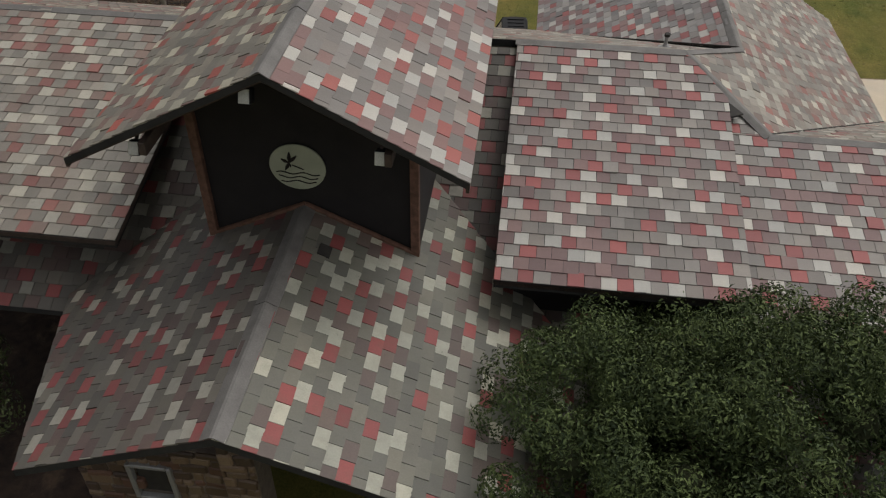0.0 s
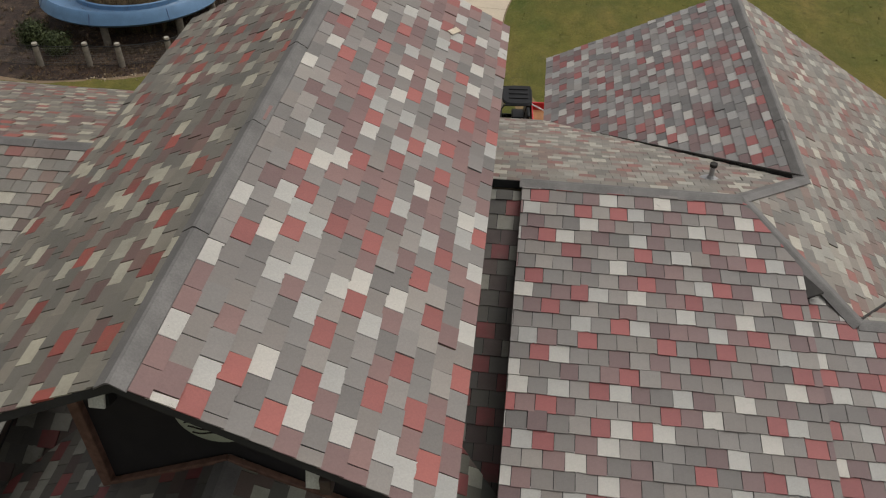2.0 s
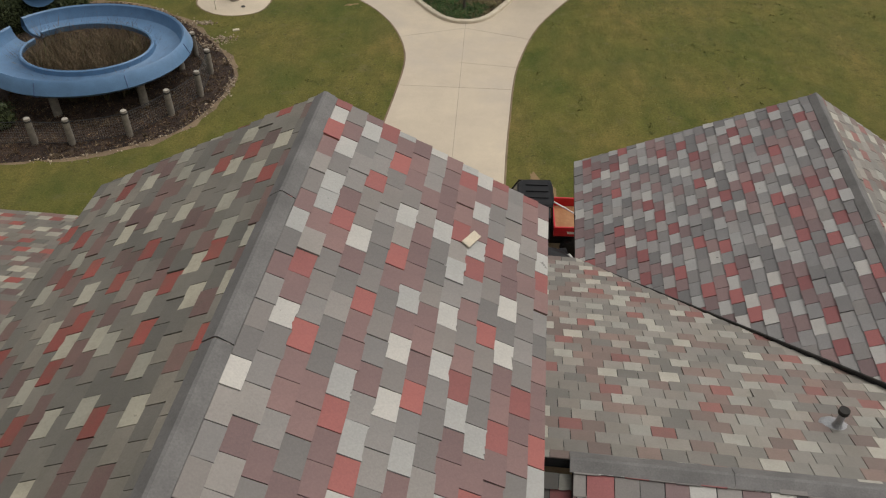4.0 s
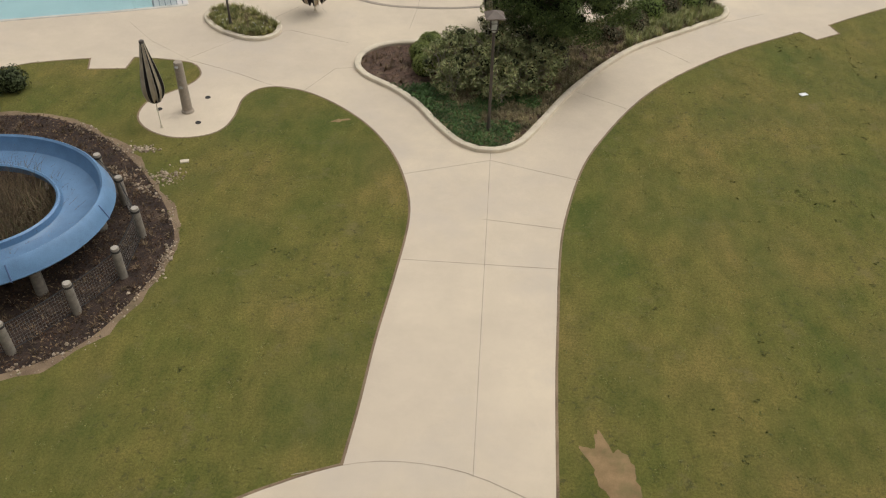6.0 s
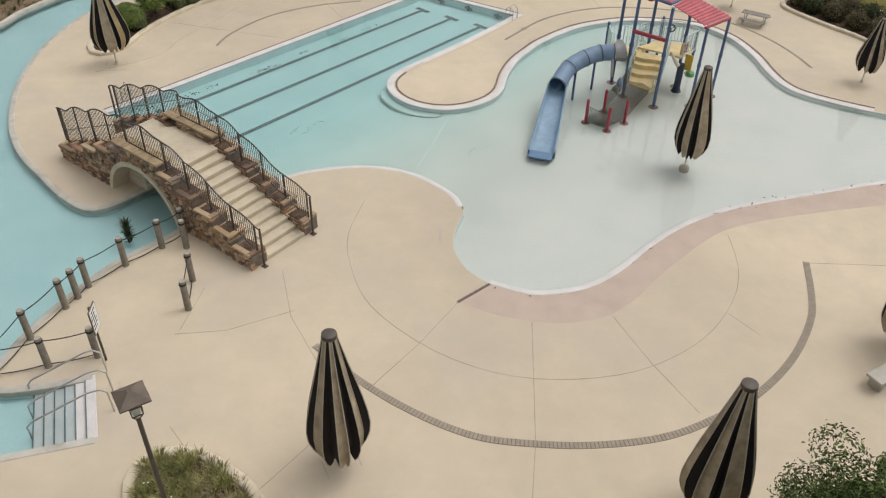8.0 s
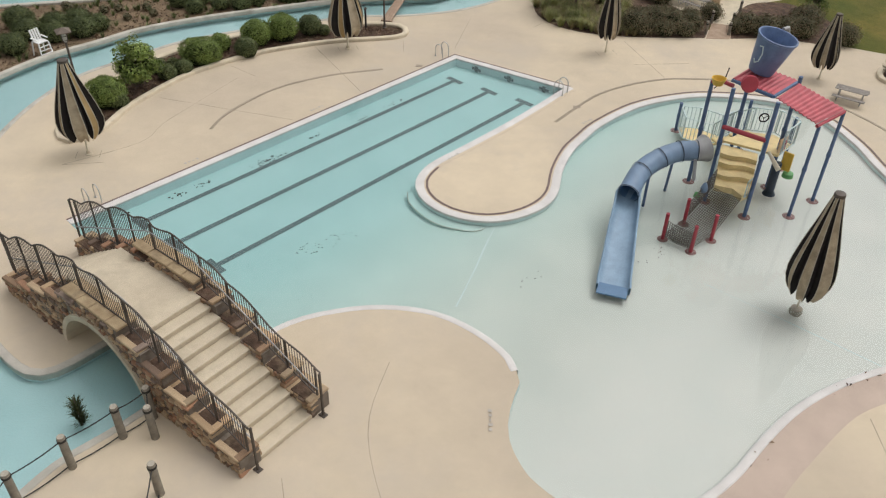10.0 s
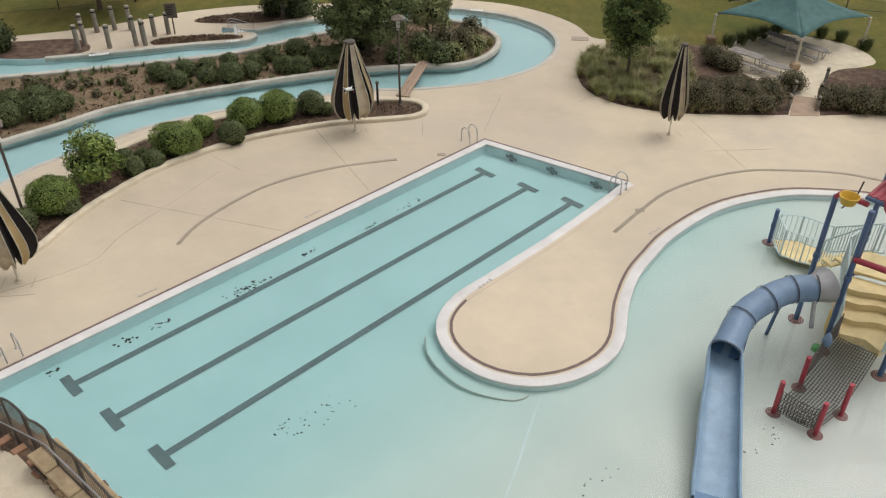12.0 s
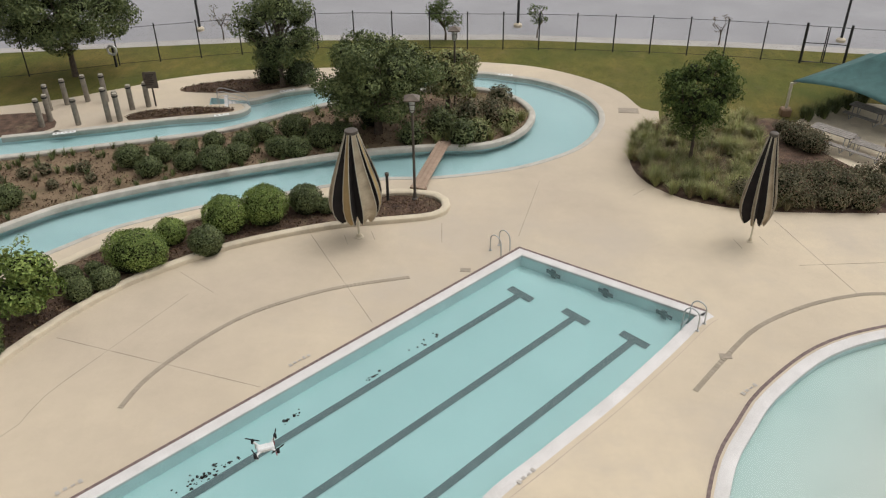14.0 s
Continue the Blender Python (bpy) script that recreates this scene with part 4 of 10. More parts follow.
LIP = [(-0.16, 0.003), (-0.14, 0.012), (0.02, 0.012), (0.05, -0.01), (0.05, -0.2)]
tagged(part("coping", band(Geo(), rim_run((-11.8, 65.0), (-4.3, 64.7), POOL), LIP, False), M_WHITE_COPING, smooth=True), "white rounded edge of the deck at the pool", "coping", "", "structure")
SHORE = [(0.0, -0.02), (0.03, 0.004), (0.17, 0.003), (0.27, -0.06), (0.27, -0.2)]
tagged(part("coping", band(Geo(), rim_run((-3.3, 60.9), (16, 68.7), POOL), SHORE, False), M_WHITE_COPING, smooth=True), "whitish shore line of the beach entry", "coping", "", "structure")
RIVER_LIP = [(-0.2, 0.003), (-0.18, 0.022), (0.0, 0.022), (0.03, 0.0), (0.03, -0.2)]
for a, b in (((-26, 50.6), (-13.0, 54.43)), ((-13.8, 56.3), (-13.5, 62.9)), ((-14.8, 65.64), (-9.4, 98.66)), ((-12.5, 97.9), (-18.6, 94.7)), ((-18.6, 94.35), (-27, 90.3))):
    tagged(part("coping", band(Geo(), rim_run(a, b, RIVER), RIVER_LIP, False), M_KERB_GREY, smooth=True), "grey rounded concrete edge of the lazy river", "coping", "", "structure")

M_SEAM = surface("pale_plaster_patch", (0.62, 0.69, 0.68), (0.72, 0.77, 0.76), 4, 40, 0.6, 0.05)
seam = Geo()
for a, b, w in (((-4.7, 72.3), (-5.13, 70.85), 0.03), ((-5.13, 70.85), (-5.52, 69.23), 0.055), ((-5.52, 69.23), (-6.0, 67.5), 0.045), ((1.5, 69.2), (3.54, 67.72), 0.025), ((3.54, 67.72), (6.2, 65.7), 0.04)):
    a, b = Vector(a), Vector(b)
    t = (b - a).normalized()
    e = Vector((t.y, -t.x)) * w / 2
    seam.add([(q.x, q.y, pool_floor(q.x, q.y) + 0.008) for q in (a - e, a + e, b + e, b - e)], [(0, 1, 2, 3)])
tagged(part("floor_seam", seam, M_SEAM), "pale patched seam in the pool floor plaster", "pool floor", "", "structure")
# lane lines on the lap floor
lane = thing("lane_marking", Matrix(), "dark grey tiled lap lane lines on the pool floor", "lane marking", "", "structure")
ax = (Vector((-6.94, 84.32)) - Vector((-18.8, 70.35))).normalized()
across = Vector((ax.y, -ax.x))
for a, b in (((-16.56, 71.0), (-6.92, 82.4)), ((-15.07, 70.0), (-5.4, 81.5)), ((-13.48, 69.0), (-3.9, 80.65))):
    g = Geo()
    a, b = Vector(a), Vector(b)
    d = (b - a).normalized()
    s = Vector((d.y, -d.x))
    def flat(p, q, w):
        t = (q - p).normalized()
        r = Vector((t.y, -t.x)) * w / 2
        k = 12
        vs = []
        for i in range(k + 1):
            c = p.lerp(q, i / k)
            for e in (c - r, c + r):
                vs.append((e.x, e.y, pool_floor(e.x, e.y) + 0.015))
        g.add(vs, [(2 * i, 2 * i + 1, 2 * i + 3, 2 * i + 2) for i in range(k)])
    flat(a, b, 0.205)
    for e, sgn in ((a, -1), (b, 1)):
        flat(e - s * 0.42 + d * 0.13 * sgn, e + s * 0.42 + d * 0.13 * sgn, 0.26)
    part("lane_line", g, M_LANE, lane)
for c in ((-6.05, 83.2), (-4.6, 82.4), (-3.1, 81.55)):
    g = Geo()
    c = Vector(c) + ax * 0.19
    m = Matrix.Rotation(math.atan2(across.y, across.x), 3, "Z")
    g.box((c.x, c.y, -0.20), (0.5, 0.03, 0.11), m)
    g.box((c.x, c.y, -0.20), (0.16, 0.034, 0.26), m)
    part("target_cross", g, M_LANE, lane)

# saw-cut joints and drains of the deck
def joint(points, w=0.022, closed=False):
    line = curve(points, closed, 0.6)
    tagged(part("joint", band(Geo(), line, [(-w / 2, 0.001), (-w / 2, 0.004), (w / 2, 0.004), (w / 2, 0.001)], closed), M_JOINT), "thin dark expansion joint in the concrete deck", "joint", "", "structure")


def drain(points, w=0.21, mat=M_DRAIN, bed=M_SLOTBED):
    line = curve(points, False, 0.22)
    base = tagged(part("trench_drain", band(Geo(), line, [(-w / 2, 0.001), (-w / 2, 0.006), (w / 2, 0.006), (w / 2, 0.001)], False), bed), "curved grey-brown trench drain in the deck", "drain", "", "structure")
    g = Geo()
    for p, q in zip(line, line[1:]):
        d = Vector((q[0] - p[0], q[1] - p[1]))
        if d.length < 0.02:
            continue
        k = max(1, round(d.length / 0.10))
        for i in range(k):
            c = Vector(p) + d * ((i + 0.5) / k)
            g.box((c.x, c.y, 0.008), (d.length / k * 0.74, w * 0.94, 0.016), Matrix.Rotation(math.atan2(d.y, d.x), 3, "Z"))
    part("grate", g, mat, base)


drain([(-8.15, 57.95), (-6.77, 56.75), (-5.23, 55.76), (-3.67, 55.1), (-2.18, 54.95), (-0.55, 55.02), (1.14, 55.38), (2.52, 56.05), (3.88, 57.0), (5.15, 58.35), (6.1, 59.9), (6.5, 61.1), (6.8, 62.7)])
drain([(-15.9, 76.6), (-15.76, 77.45), (-15.4, 78.35), (-14.8, 79.4), (-14.15, 80.25), (-13.25, 81.0), (-11.9, 81.8), (-10.0, 82.5)], 0.13, M_SLOT, M_JOINT)
drain([(-2.65, 78.5), (-1.7, 79.85), (-0.7, 81.1), (0.66, 82.1), (2.0, 82.72), (3.1, 82.95), (5.5, 82.95), (7.3, 82.3), (8.8, 81.35), (10.0, 79.85), (10.8, 78.2), (11.2, 76.8)], 0.13, M_SLOT, M_JOINT)
joint([(-7.65, 64.9), (-7.93, 63.0), (-7.62, 61.4), (-6.82, 59.7), (-5.26, 58.26), (-3.7, 57.44), (-2.08, 57.12), (-0.3, 57.28), (1.27, 57.84), (2.87, 59.03), (4.05, 60.7), (4.56, 62.3), (4.6, 63.95)])
for a, b in (((-4.2, 60.05), (-5.25, 58.22)), ((-5.25, 58.22), (-6.43, 56.5)), ((-2.06, 59.3), (-2.12, 55.0)), ((-2.12, 55.0), (-2.32, 52.6)), ((0.34, 59.7), (1.2, 57.87)), ((1.2, 57.87), (2.18, 56.2)), ((3.75, 60.1), (4.55, 59.15)), ((6.75, 62.65), (10.9, 62.74)),
             ((-8.8, 52.97), (-7.68, 54.58)), ((-11.27, 54.88), (-10.54, 54.09)), ((-9.0, 59.3), (-10.75, 58.35)), ((-10.75, 58.35), (-12.15, 58.1)), ((-15.0, 52.3), (-13.39, 50.49)), ((-13.39, 50.49), (-11.38, 48.98)),
             ((-11.38, 48.98), (-9.5, 51.3)), ((-8.1, 51.85), (-7.55, 52.02)), ((-7.55, 52.02), (-4.85, 51.0)), ((-6.0, 46.65), (-5.05, 48.6)), ((-5.05, 48.6), (-3.92, 48.85)), ((1.43, 42.7), (1.16, 29.2)),
             ((1.43, 42.26), (-1.57, 41.2)), ((1.43, 42.26), (4.5, 41.25)), ((1.24, 38.87), (3.76, 38.53)), ((-1.16, 36.73), (3.58, 36.6)), ((4.75, 47.46), (6.65, 46.25)), ((8.6, 51.65), (9.85, 50.24)), ((11.5, 54.14), (14.2, 55.6)),
             ((-6.39, 88.67), (-6.99, 85.0)), ((-13.37, 84.5), (-10.69, 80.36)), ((-9.42, 85.56), (-9.29, 84.4)), ((-18.68, 78.92), (-12.89, 77.63)), ((-16.61, 82.12), (-15.32, 81.24)), ((0.96, 86.7), (2.35, 82.8)), ((1.1, 84.16), (3.61, 84.55)), ((-2.89, 88.38), (-3.3, 87.9)),
             ((-9.69, 61.03), (-9.04, 59.05)), ((-9.04, 59.05), (-7.39, 56.37)), ((-20.4, 73.6), (-19.0, 73.9)), ((-12.05, 58.3), (-11.85, 60.1))):
    joint([a, b], 0.02)
for x, y, turn in ((-6.85, 54.1, 0.5), (-19.76, 74.42, 0.2), (-11.85, 84.5, 0.4), (-0.05, 85.35, 0.3), (1.66, 53.3, 0.6)):  # saw cuts round the parasol sleeves
    for side in (-1, 1):
        c, t = Vector((x, y)), Matrix.Rotation(turn, 2)
        p, q = c + t @ Vector((side * 0.42, -0.32)), c + t @ Vector((side * 0.42, 0.22))
        joint([(p.x, p.y), (q.x, q.y)], 0.018)
step_line = curve([(-4.25, 60.0, C), (-3.3, 60.9, C)], False, 0.3)
tagged(part("step_edge", band(Geo(), step_line, [(-0.05, 0.001), (-0.045, 0.022), (0.02, 0.022), (0.05, 0.001)], False), M_GUTTER), "low dark step where the beach entry begins", "step", "", "structure")
joint([(-20.4, 73.6), (-18.2, 75.4), (-17.85, 76.84), (-17.1, 78.62), (-16.0, 81.1)], 0.02)
joint([(-3.0, 29.0), (-1.0, 29.5), (1.0, 29.3), (3.0, 28.4)])
joint([(-11.45, 48.95), (-9.2, 48.0), (-7.3, 46.98), (-6.0, 46.68)])

# ---------------------------------------------------------------- the slate-roofed pavilion
HOUSE = Matrix.Translation((-0.85, 4.75, 0)) @ Matrix.Rotation(radians(-3.98), 4, "Z")
house = thing("pavilion_building", HOUSE, "low stone and dark timber pavilion under many multicoloured slate roofs", "building")


def slope(z0, axis, at, rise):
    """Height of a roof plane: z0 along the line axis = at, rising by rise per metre."""
    return lambda u, v: z0 + rise * ((u if axis == "u" else v) - at)


PLANES = [  # name, outline on plan, height, direction that runs up the slope, thickness, material, width of the slate
    ("main_roof_east", [(0, 0), (3.14, 0), (3.08, 11.2), (0, 11.2)], slope(11.48, "u", 0, -0.532), (-1, 0), 0.12, M_SLATE),
    ("main_roof_west", [(0, 11.2), (-3.7, 11.35), (-3.6, 0.12), (0, 0)], slope(11.48, "u", 0, 0.532), (1, 0), 0.12, M_SLATE_MOSS),
    ("east_wing_roof", [(3.6, 1.19), (8.45, 1.19), (8.45, 6.62), (7.58, 8.1), (3.6, 8.1)], slope(8.26, "v", 8.1, 0.2217), (0, 1), 0.18, M_SLATE_WING),
    ("east_low_roof", [(8.2, -2.4), (17, -2.4), (17, 5.85), (8.2, 5.85)], slope(7.5, "v", 5.85, 0.2217), (0, 1), 0.18, M_SLATE_WING),
    ("east_low_roof_top", [(8.3, 5.85), (9.31, 5.85), (8.3, 7.1)], slope(7.5, "v", 5.85, 0.2217), (0, 1), 0.18, M_SLATE_WING),
    ("east_hip", [(7.58, 8.1), (9.31, 5.85), (9.31, 9.95)], slope(7.5, "u", 9.31, -0.439), (-1, 0), 0.14, M_SLATE_EAST),
    ("north_gable_roof_west", [(9.31, 10.05), (9.31, 19.4), (4.12, 20.35), (4.12, 16.3)], slope(7.5, "u", 9.31, 0.5774), (1, 0), 0.18, M_SLATE_NORTH),
    ("north_gable_roof_east", [(9.31, 5.85), (14.6, 12.1), (14.6, 19.1), (9.31, 19.4)], slope(7.5, "u", 9.31, -0.5774), (-1, 0), 0.18, M_SLATE_EAST),
    ("east_low_roof_back", [(9.31, 5.85), (17, 5.85), (17, 12.1), (14.6, 12.1)], slope(7.5, "v", 5.85, -0.49), (0, -1), 0.18, M_SLATE_EAST),
    ("east_wing_roof_back", [(-0.6, 8.1), (7.58, 8.1), (9.31, 10.05), (4.12, 16.2), (-0.6, 16.1)], slope(8.26, "v", 8.1, -0.4452), (0, -1), 0.18, M_SLATE_EAST),
    ("west_wing_roof", [(-15, 1.5), (-4.1, 1.5), (-4.1, 8.35), (-15, 8.35)], slope(8.14, "v", 8.35, 0.231), (0, 1), 0.18, M_SLATE_EAST),
    ("west_wing_roof_back", [(-15, 8.35), (-0.62, 8.35), (-0.62, 16.1), (-15, 16.7)], slope(8.14, "v", 8.35, -0.4452), (0, -1), 0.18, M_SLATE_MOSS),
    ("hall_roof_east", [(1.95, 0.6), (8.0, 0.6), (8.0, 4.4), (3.6, 8.0), (1.95, 8.0)], slope(8.1, "v", 8.02, 0.51), (0, 1), 0.14, M_SLATE_SHADOW),
    ("hall_roof_west", [(-9.0, 1.2), (-2.2, 1.2), (-2.2, 8.0), (-4.2, 8.0), (-9.0, 4.0)], slope(8.1, "v", 8.02, 0.51), (0, 1), 0.14, M_SLATE_SHADOW),
    ("porch_roof_west", [(-0.17, 4.6), (-2.0, 4.6), (-5.4, 1.3), (-5.2, 0.6), (-3.9, -3.4), (-0.17, -3.6)], slope(7.56, "u", -0.17, 0.477), (1, 0), 0.16, M_SLATE_SHADOW),
    ("porch_roof_east", [(-0.17, -3.6), (6.2, -3.3), (6.2, 0.27), (2.0, 4.6), (-0.17, 4.6)], slope(7.56, "u", -0.17, -0.477), (-1, 0), 0.16, M_SLATE_PORCH),
]
SLATE_T = 0.013
SLATE_SIZE = {"u": (0.37, 0.245), "v": (0.315, 0.30)}  # width along the course and visible height, on slopes that fall along u or v
rng = random.Random(7)
ROOFS = {}


def slate_shapes(outline, height, up, weights):
    """Clipped slates of one slope, each as (vertices, faces), laid in courses from the eave up."""
    ux, uy = up
    cx, cy = -uy, ux  # along the course
    slate_w, slate_e = SLATE_SIZE["u" if ux else "v"]
    rise = height(ux, uy) - height(0, 0)
    run = 1 / math.hypot(1, rise)
    to_as = lambda p: (p[0] * cx + p[1] * cy, (p[0] * ux + p[1] * uy) / run)
    ring = [to_as(p) for p in outline]
    if sum(a[0] * b[1] - b[0] * a[1] for a, b in zip(ring, ring[1:] + ring[:1])) < 0:
        ring = ring[::-1]
    a0, a1 = min(p[0] for p in ring), max(p[0] for p in ring)
    s0, s1 = min(p[1] for p in ring), max(p[1] for p in ring)
    n = Vector((-rise * ux, -rise * uy, 1)).normalized()
    below = []
    for k in range(int((s1 - s0) / slate_e) + 1):
        lo = s0 + k * slate_e
        start = a0 - slate_w * (0.5 * (k % 2) + rng.uniform(0.0, 0.22))
        ends = [start]
        while ends[-1] < a1:
            ends.append(start + len(ends) * slate_w + rng.uniform(-0.018, 0.018))
        course, last = [], -1
        for a, b in zip(ends, ends[1:]):
            touching = {c for c, p, q in below if p < b and q > a}
            shade = rng.choices(range(5), weights)[0]
            for _ in range(3):  # the strong colours are spread out, not laid side by side
                if (shade >= 3 and shade == last) or (shade == 4 and shade in touching) or (shade == 3 and shade in touching and rng.random() < 0.6):
                    shade = rng.choices(range(5), weights)[0]
            last = shade
            course.append((shade, a, b))
            w = b - a
            jut, skew = rng.uniform(-0.007, 0.007), rng.uniform(-0.005, 0.005)
            piece = [(a + 0.005, lo + jut), (a + w - 0.005, lo + jut + rng.uniform(-0.007, 0.007)), (a + w - 0.005 + skew, lo + slate_e + 0.03), (a + 0.005 + skew, lo + slate_e + 0.03)]
            if rng.random() < (0.45 if shade == 3 else 0.06):  # chipped lower edge, most of all on the soft pale slates
                chips = sorted(rng.uniform(0.08, 0.92) for _ in range(6))
                piece[1:1] = [(a + w * c, lo + jut + rng.uniform(-0.004, 0.022)) for c in chips]
            for p, q in zip(ring, ring[1:] + ring[:1]):
                piece = clip(piece, p, q) if len(piece) > 2 else []
            if len(piece) < 3:
                continue
            lift = rng.uniform(0.0, 0.007) if rng.random() < 0.93 else rng.uniform(0.01, 0.022)
            top, bottom = [], []
            for pa, ps in piece:
                x, y = pa * cx + ps * run * ux, pa * cy + ps * run * uy
                base = Vector((x, y, height(x, y)))
                frac = (ps - lo) / slate_e
                top.append(base + n * (SLATE_T * (1.9 - 1.5 * frac) + lift))
                bottom.append(base + n * (SLATE_T * (0.9 - 0.9 * frac)))
            m = len(piece)
            yield bottom + top, [tuple(range(m, 2 * m))] + [(i, (i + 1) % m, m + (i + 1) % m, m + i) for i in range(m)], shade
        below = course


for name, outline, height, up, thick, material in PLANES:
    if sum(a[0] * b[1] - b[0] * a[1] for a, b in zip(outline, outline[1:] + outline[:1])) < 0:
        outline = outline[::-1]
    g = Geo().prism(outline, lambda x, y, h=height, t=thick: h(x, y) - t, lambda x, y, h=height: h(x, y) - 0.002)
    ROOFS[name] = part("roof", g, M_FELT, house, "dark roof deck under " + ("mossy " if material is M_SLATE_MOSS else "") + "multicoloured slates")

# fascia boards along the gable edges and eaves
def fascia(a, b, drop=0.26, w=0.06):
    g = Geo()
    a, b = Vector(a), Vector(b)
    g.beam(a - Vector((0, 0, drop / 2 + 0.015)), b - Vector((0, 0, drop / 2 + 0.015)), w, drop, 0.008)
    part("fascia", g, M_FASCIA, house, "dark stained timber fascia board")


def corner(name, i):
    _, outline, height, *_ = next(p for p in PLANES if p[0] == name)
    u, v = outline[i]
    return (u, v, height(u, v))


fascia((0, 0.08, 11.45), (3.12, 0.08, 9.79), 0.12)
fascia((0, 0.08, 11.45), (-3.58, 0.2, 9.55), 0.12)
fascia((3.11, 0.0, 9.80), (3.05, 11.2, 9.83), 0.16)
fascia((-3.58, 0.12, 9.57), (-3.68, 11.3, 9.51), 0.16)
fascia((3.6, 1.22, 6.73), (8.45, 1.22, 6.73), 0.11)
fascia((3.62, 1.2, 6.73), (3.62, 8.1, 8.26), 0.1)
fascia((-4.12, 1.52, 6.56), (-15, 1.52, 6.56), 0.11)
fascia((-4.12, 1.5, 6.56), (-4.12, 8.3, 8.13), 0.1)
fascia((-0.17, -3.55, 7.54), (-3.88, -3.35, 5.77), 0.12)
fascia((-0.17, -3.55, 7.54), (6.15, -3.26, 4.55), 0.12)
fascia((4.15, 16.3, 4.5), (4.15, 20.3, 4.5), 0.2)
fascia((4.15, 20.3, 4.5), (9.31, 19.35, 7.5), 0.2)
fascia((9.31, 19.35, 7.5), (14.6, 19.06, 4.45), 0.2)


def ridge_cap(a, b, w, pitch_l, pitch_r, name="ridge_cap", lift=0.03):
    """Folded metal cap: two strips that fall away from the ridge line by pitch per metre."""
    a, b = Vector(a), Vector(b)
    d = (b - a).normalized()
    side = Vector((d.y, -d.x, 0)).normalized()
    k = max(1, round((b - a).length / 2.4))
    for i in range(k):
        g = Geo()
        p, q = a.lerp(b, i / k), a.lerp(b, (i + 1) / k - 0.002)
        up = Vector((0, 0, lift + 0.004 * (i % 2)))
        sec = [(-w, -w * pitch_l), (-w * 0.12, 0.012), (w * 0.12, 0.012), (w, -w * pitch_r)]
        vs = []
        for e in (p, q):
            vs += [e + side * s + Vector((0, 0, z)) + up for s, z in sec]
            vs += [e + side * s + Vector((0, 0, z - 0.02)) + up for s, z in sec]
        fs = [(j, j + 1, 8 + j + 1, 8 + j) for j in range(3)] + [(4 + j + 1, 4 + j, 12 + j, 12 + j + 1) for j in range(3)]
        fs += [(0, 8, 12, 4), (3, 7, 15, 11), (0, 4, 5, 1), (1, 5, 6, 2), (2, 6, 7, 3), (8, 9, 13, 12), (9, 10, 14, 13), (10, 11, 15, 14)]
        g.add(vs, fs)
        part(name, g, M_RIDGE, house, "flat grey metal ridge cap")


ridge_cap((0, -0.03, 11.48), (0, 11.2, 11.48), 0.155, 0.53, 0.53)
ridge_cap((3.55, 8.1, 8.26), (7.6, 8.1, 8.26), 0.17, 0.45, 0.22)
ridge_cap((7.58, 8.1, 8.26), (9.31, 9.95, 7.52), 0.15, 0.3, 0.2)
ridge_cap((7.58, 8.1, 8.26), (9.35, 5.8, 7.5), 0.15, 0.3, 0.3)
ridge_cap((9.31, 5.85, 7.5), (17, 5.85, 7.5), 0.15, 0.45, 0.25)
ridge_cap((9.31, 9.9, 7.5), (9.31, 19.4, 7.5), 0.16, 0.58, 0.58)
ridge_cap((-15, 8.35, 8.14), (-3.9, 8.35, 8.14), 0.17, 0.45, 0.24)
ridge_cap((-0.17, -3.6, 7.56), (-0.17, 2.0, 7.56), 0.2, 0.48, 0.48)
g = Geo().tube([(4.12, 16.3, 4.56), (9.31, 10.05, 7.53)], 0.026, 6)
part("valley_strip", g, M_DARK, house, "dark lead valley strip")
g = Geo().tube([(9.4, 5.98, 7.46), (14.6, 12.1, 4.46)], 0.03, 6)
part("valley_strip", g, M_DARK, house)

# gable wall with badge, corner posts and flood lamps
porch_h = lambda u, v: 7.56 - 0.477 * abs(u + 0.17)
main_h = lambda u, v: 11.48 - 0.532 * abs(u)
front = [(-2.15, porch_h(-2.15, 0) - 0.1), (-0.17, porch_h(-0.17, 0) - 0.1), (1.98, porch_h(1.98, 0) - 0.1), (1.98, main_h(1.98, 0) - 0.2), (0.0, main_h(0, 0) - 0.2), (-2.15, main_h(-2.15, 0) - 0.2)]
k = len(front)
g = Geo().add([(u, v, z) for v in (2.0, 2.12) for u, z in front], [tuple(range(k)), tuple(range(2 * k - 1, k - 1, -1))] + [(i, k + i, k + (i + 1) % k, (i + 1) % k) for i in range(k)])
part("gable_wall", g, M_BLACKWALL, house, "nearly black timber clad gable wall")
for u in (-2.15, 1.98):
    g = Geo()
    g.box((u, 6.5, 7.7), (0.12, 9.0, 4.2), None, 0.0)
    part("side_wall", g, M_BLACKWALL, house)
    g = Geo().box((u, 1.96, (porch_h(u, 0) + main_h(u, 0)) / 2 - 0.1), (0.17, 0.17, main_h(u, 0) - porch_h(u, 0) - 0.1), None, 0.012)
    part("corner_post", g, M_POST, house, "reddish brown timber corner post")
g = Geo()
for a, b in (((-2.2, 1.92), (-0.17, 1.92)), ((-0.17, 1.92), (2.0, 1.92))):
    g.beam((a[0], a[1], porch_h(*a) + 0.05), (b[0], b[1], porch_h(*b) + 0.05), 0.1, 0.07, 0.01)
part("base_flashing", g, M_POST, house, "rusty metal flashing along the foot of the gable wall")

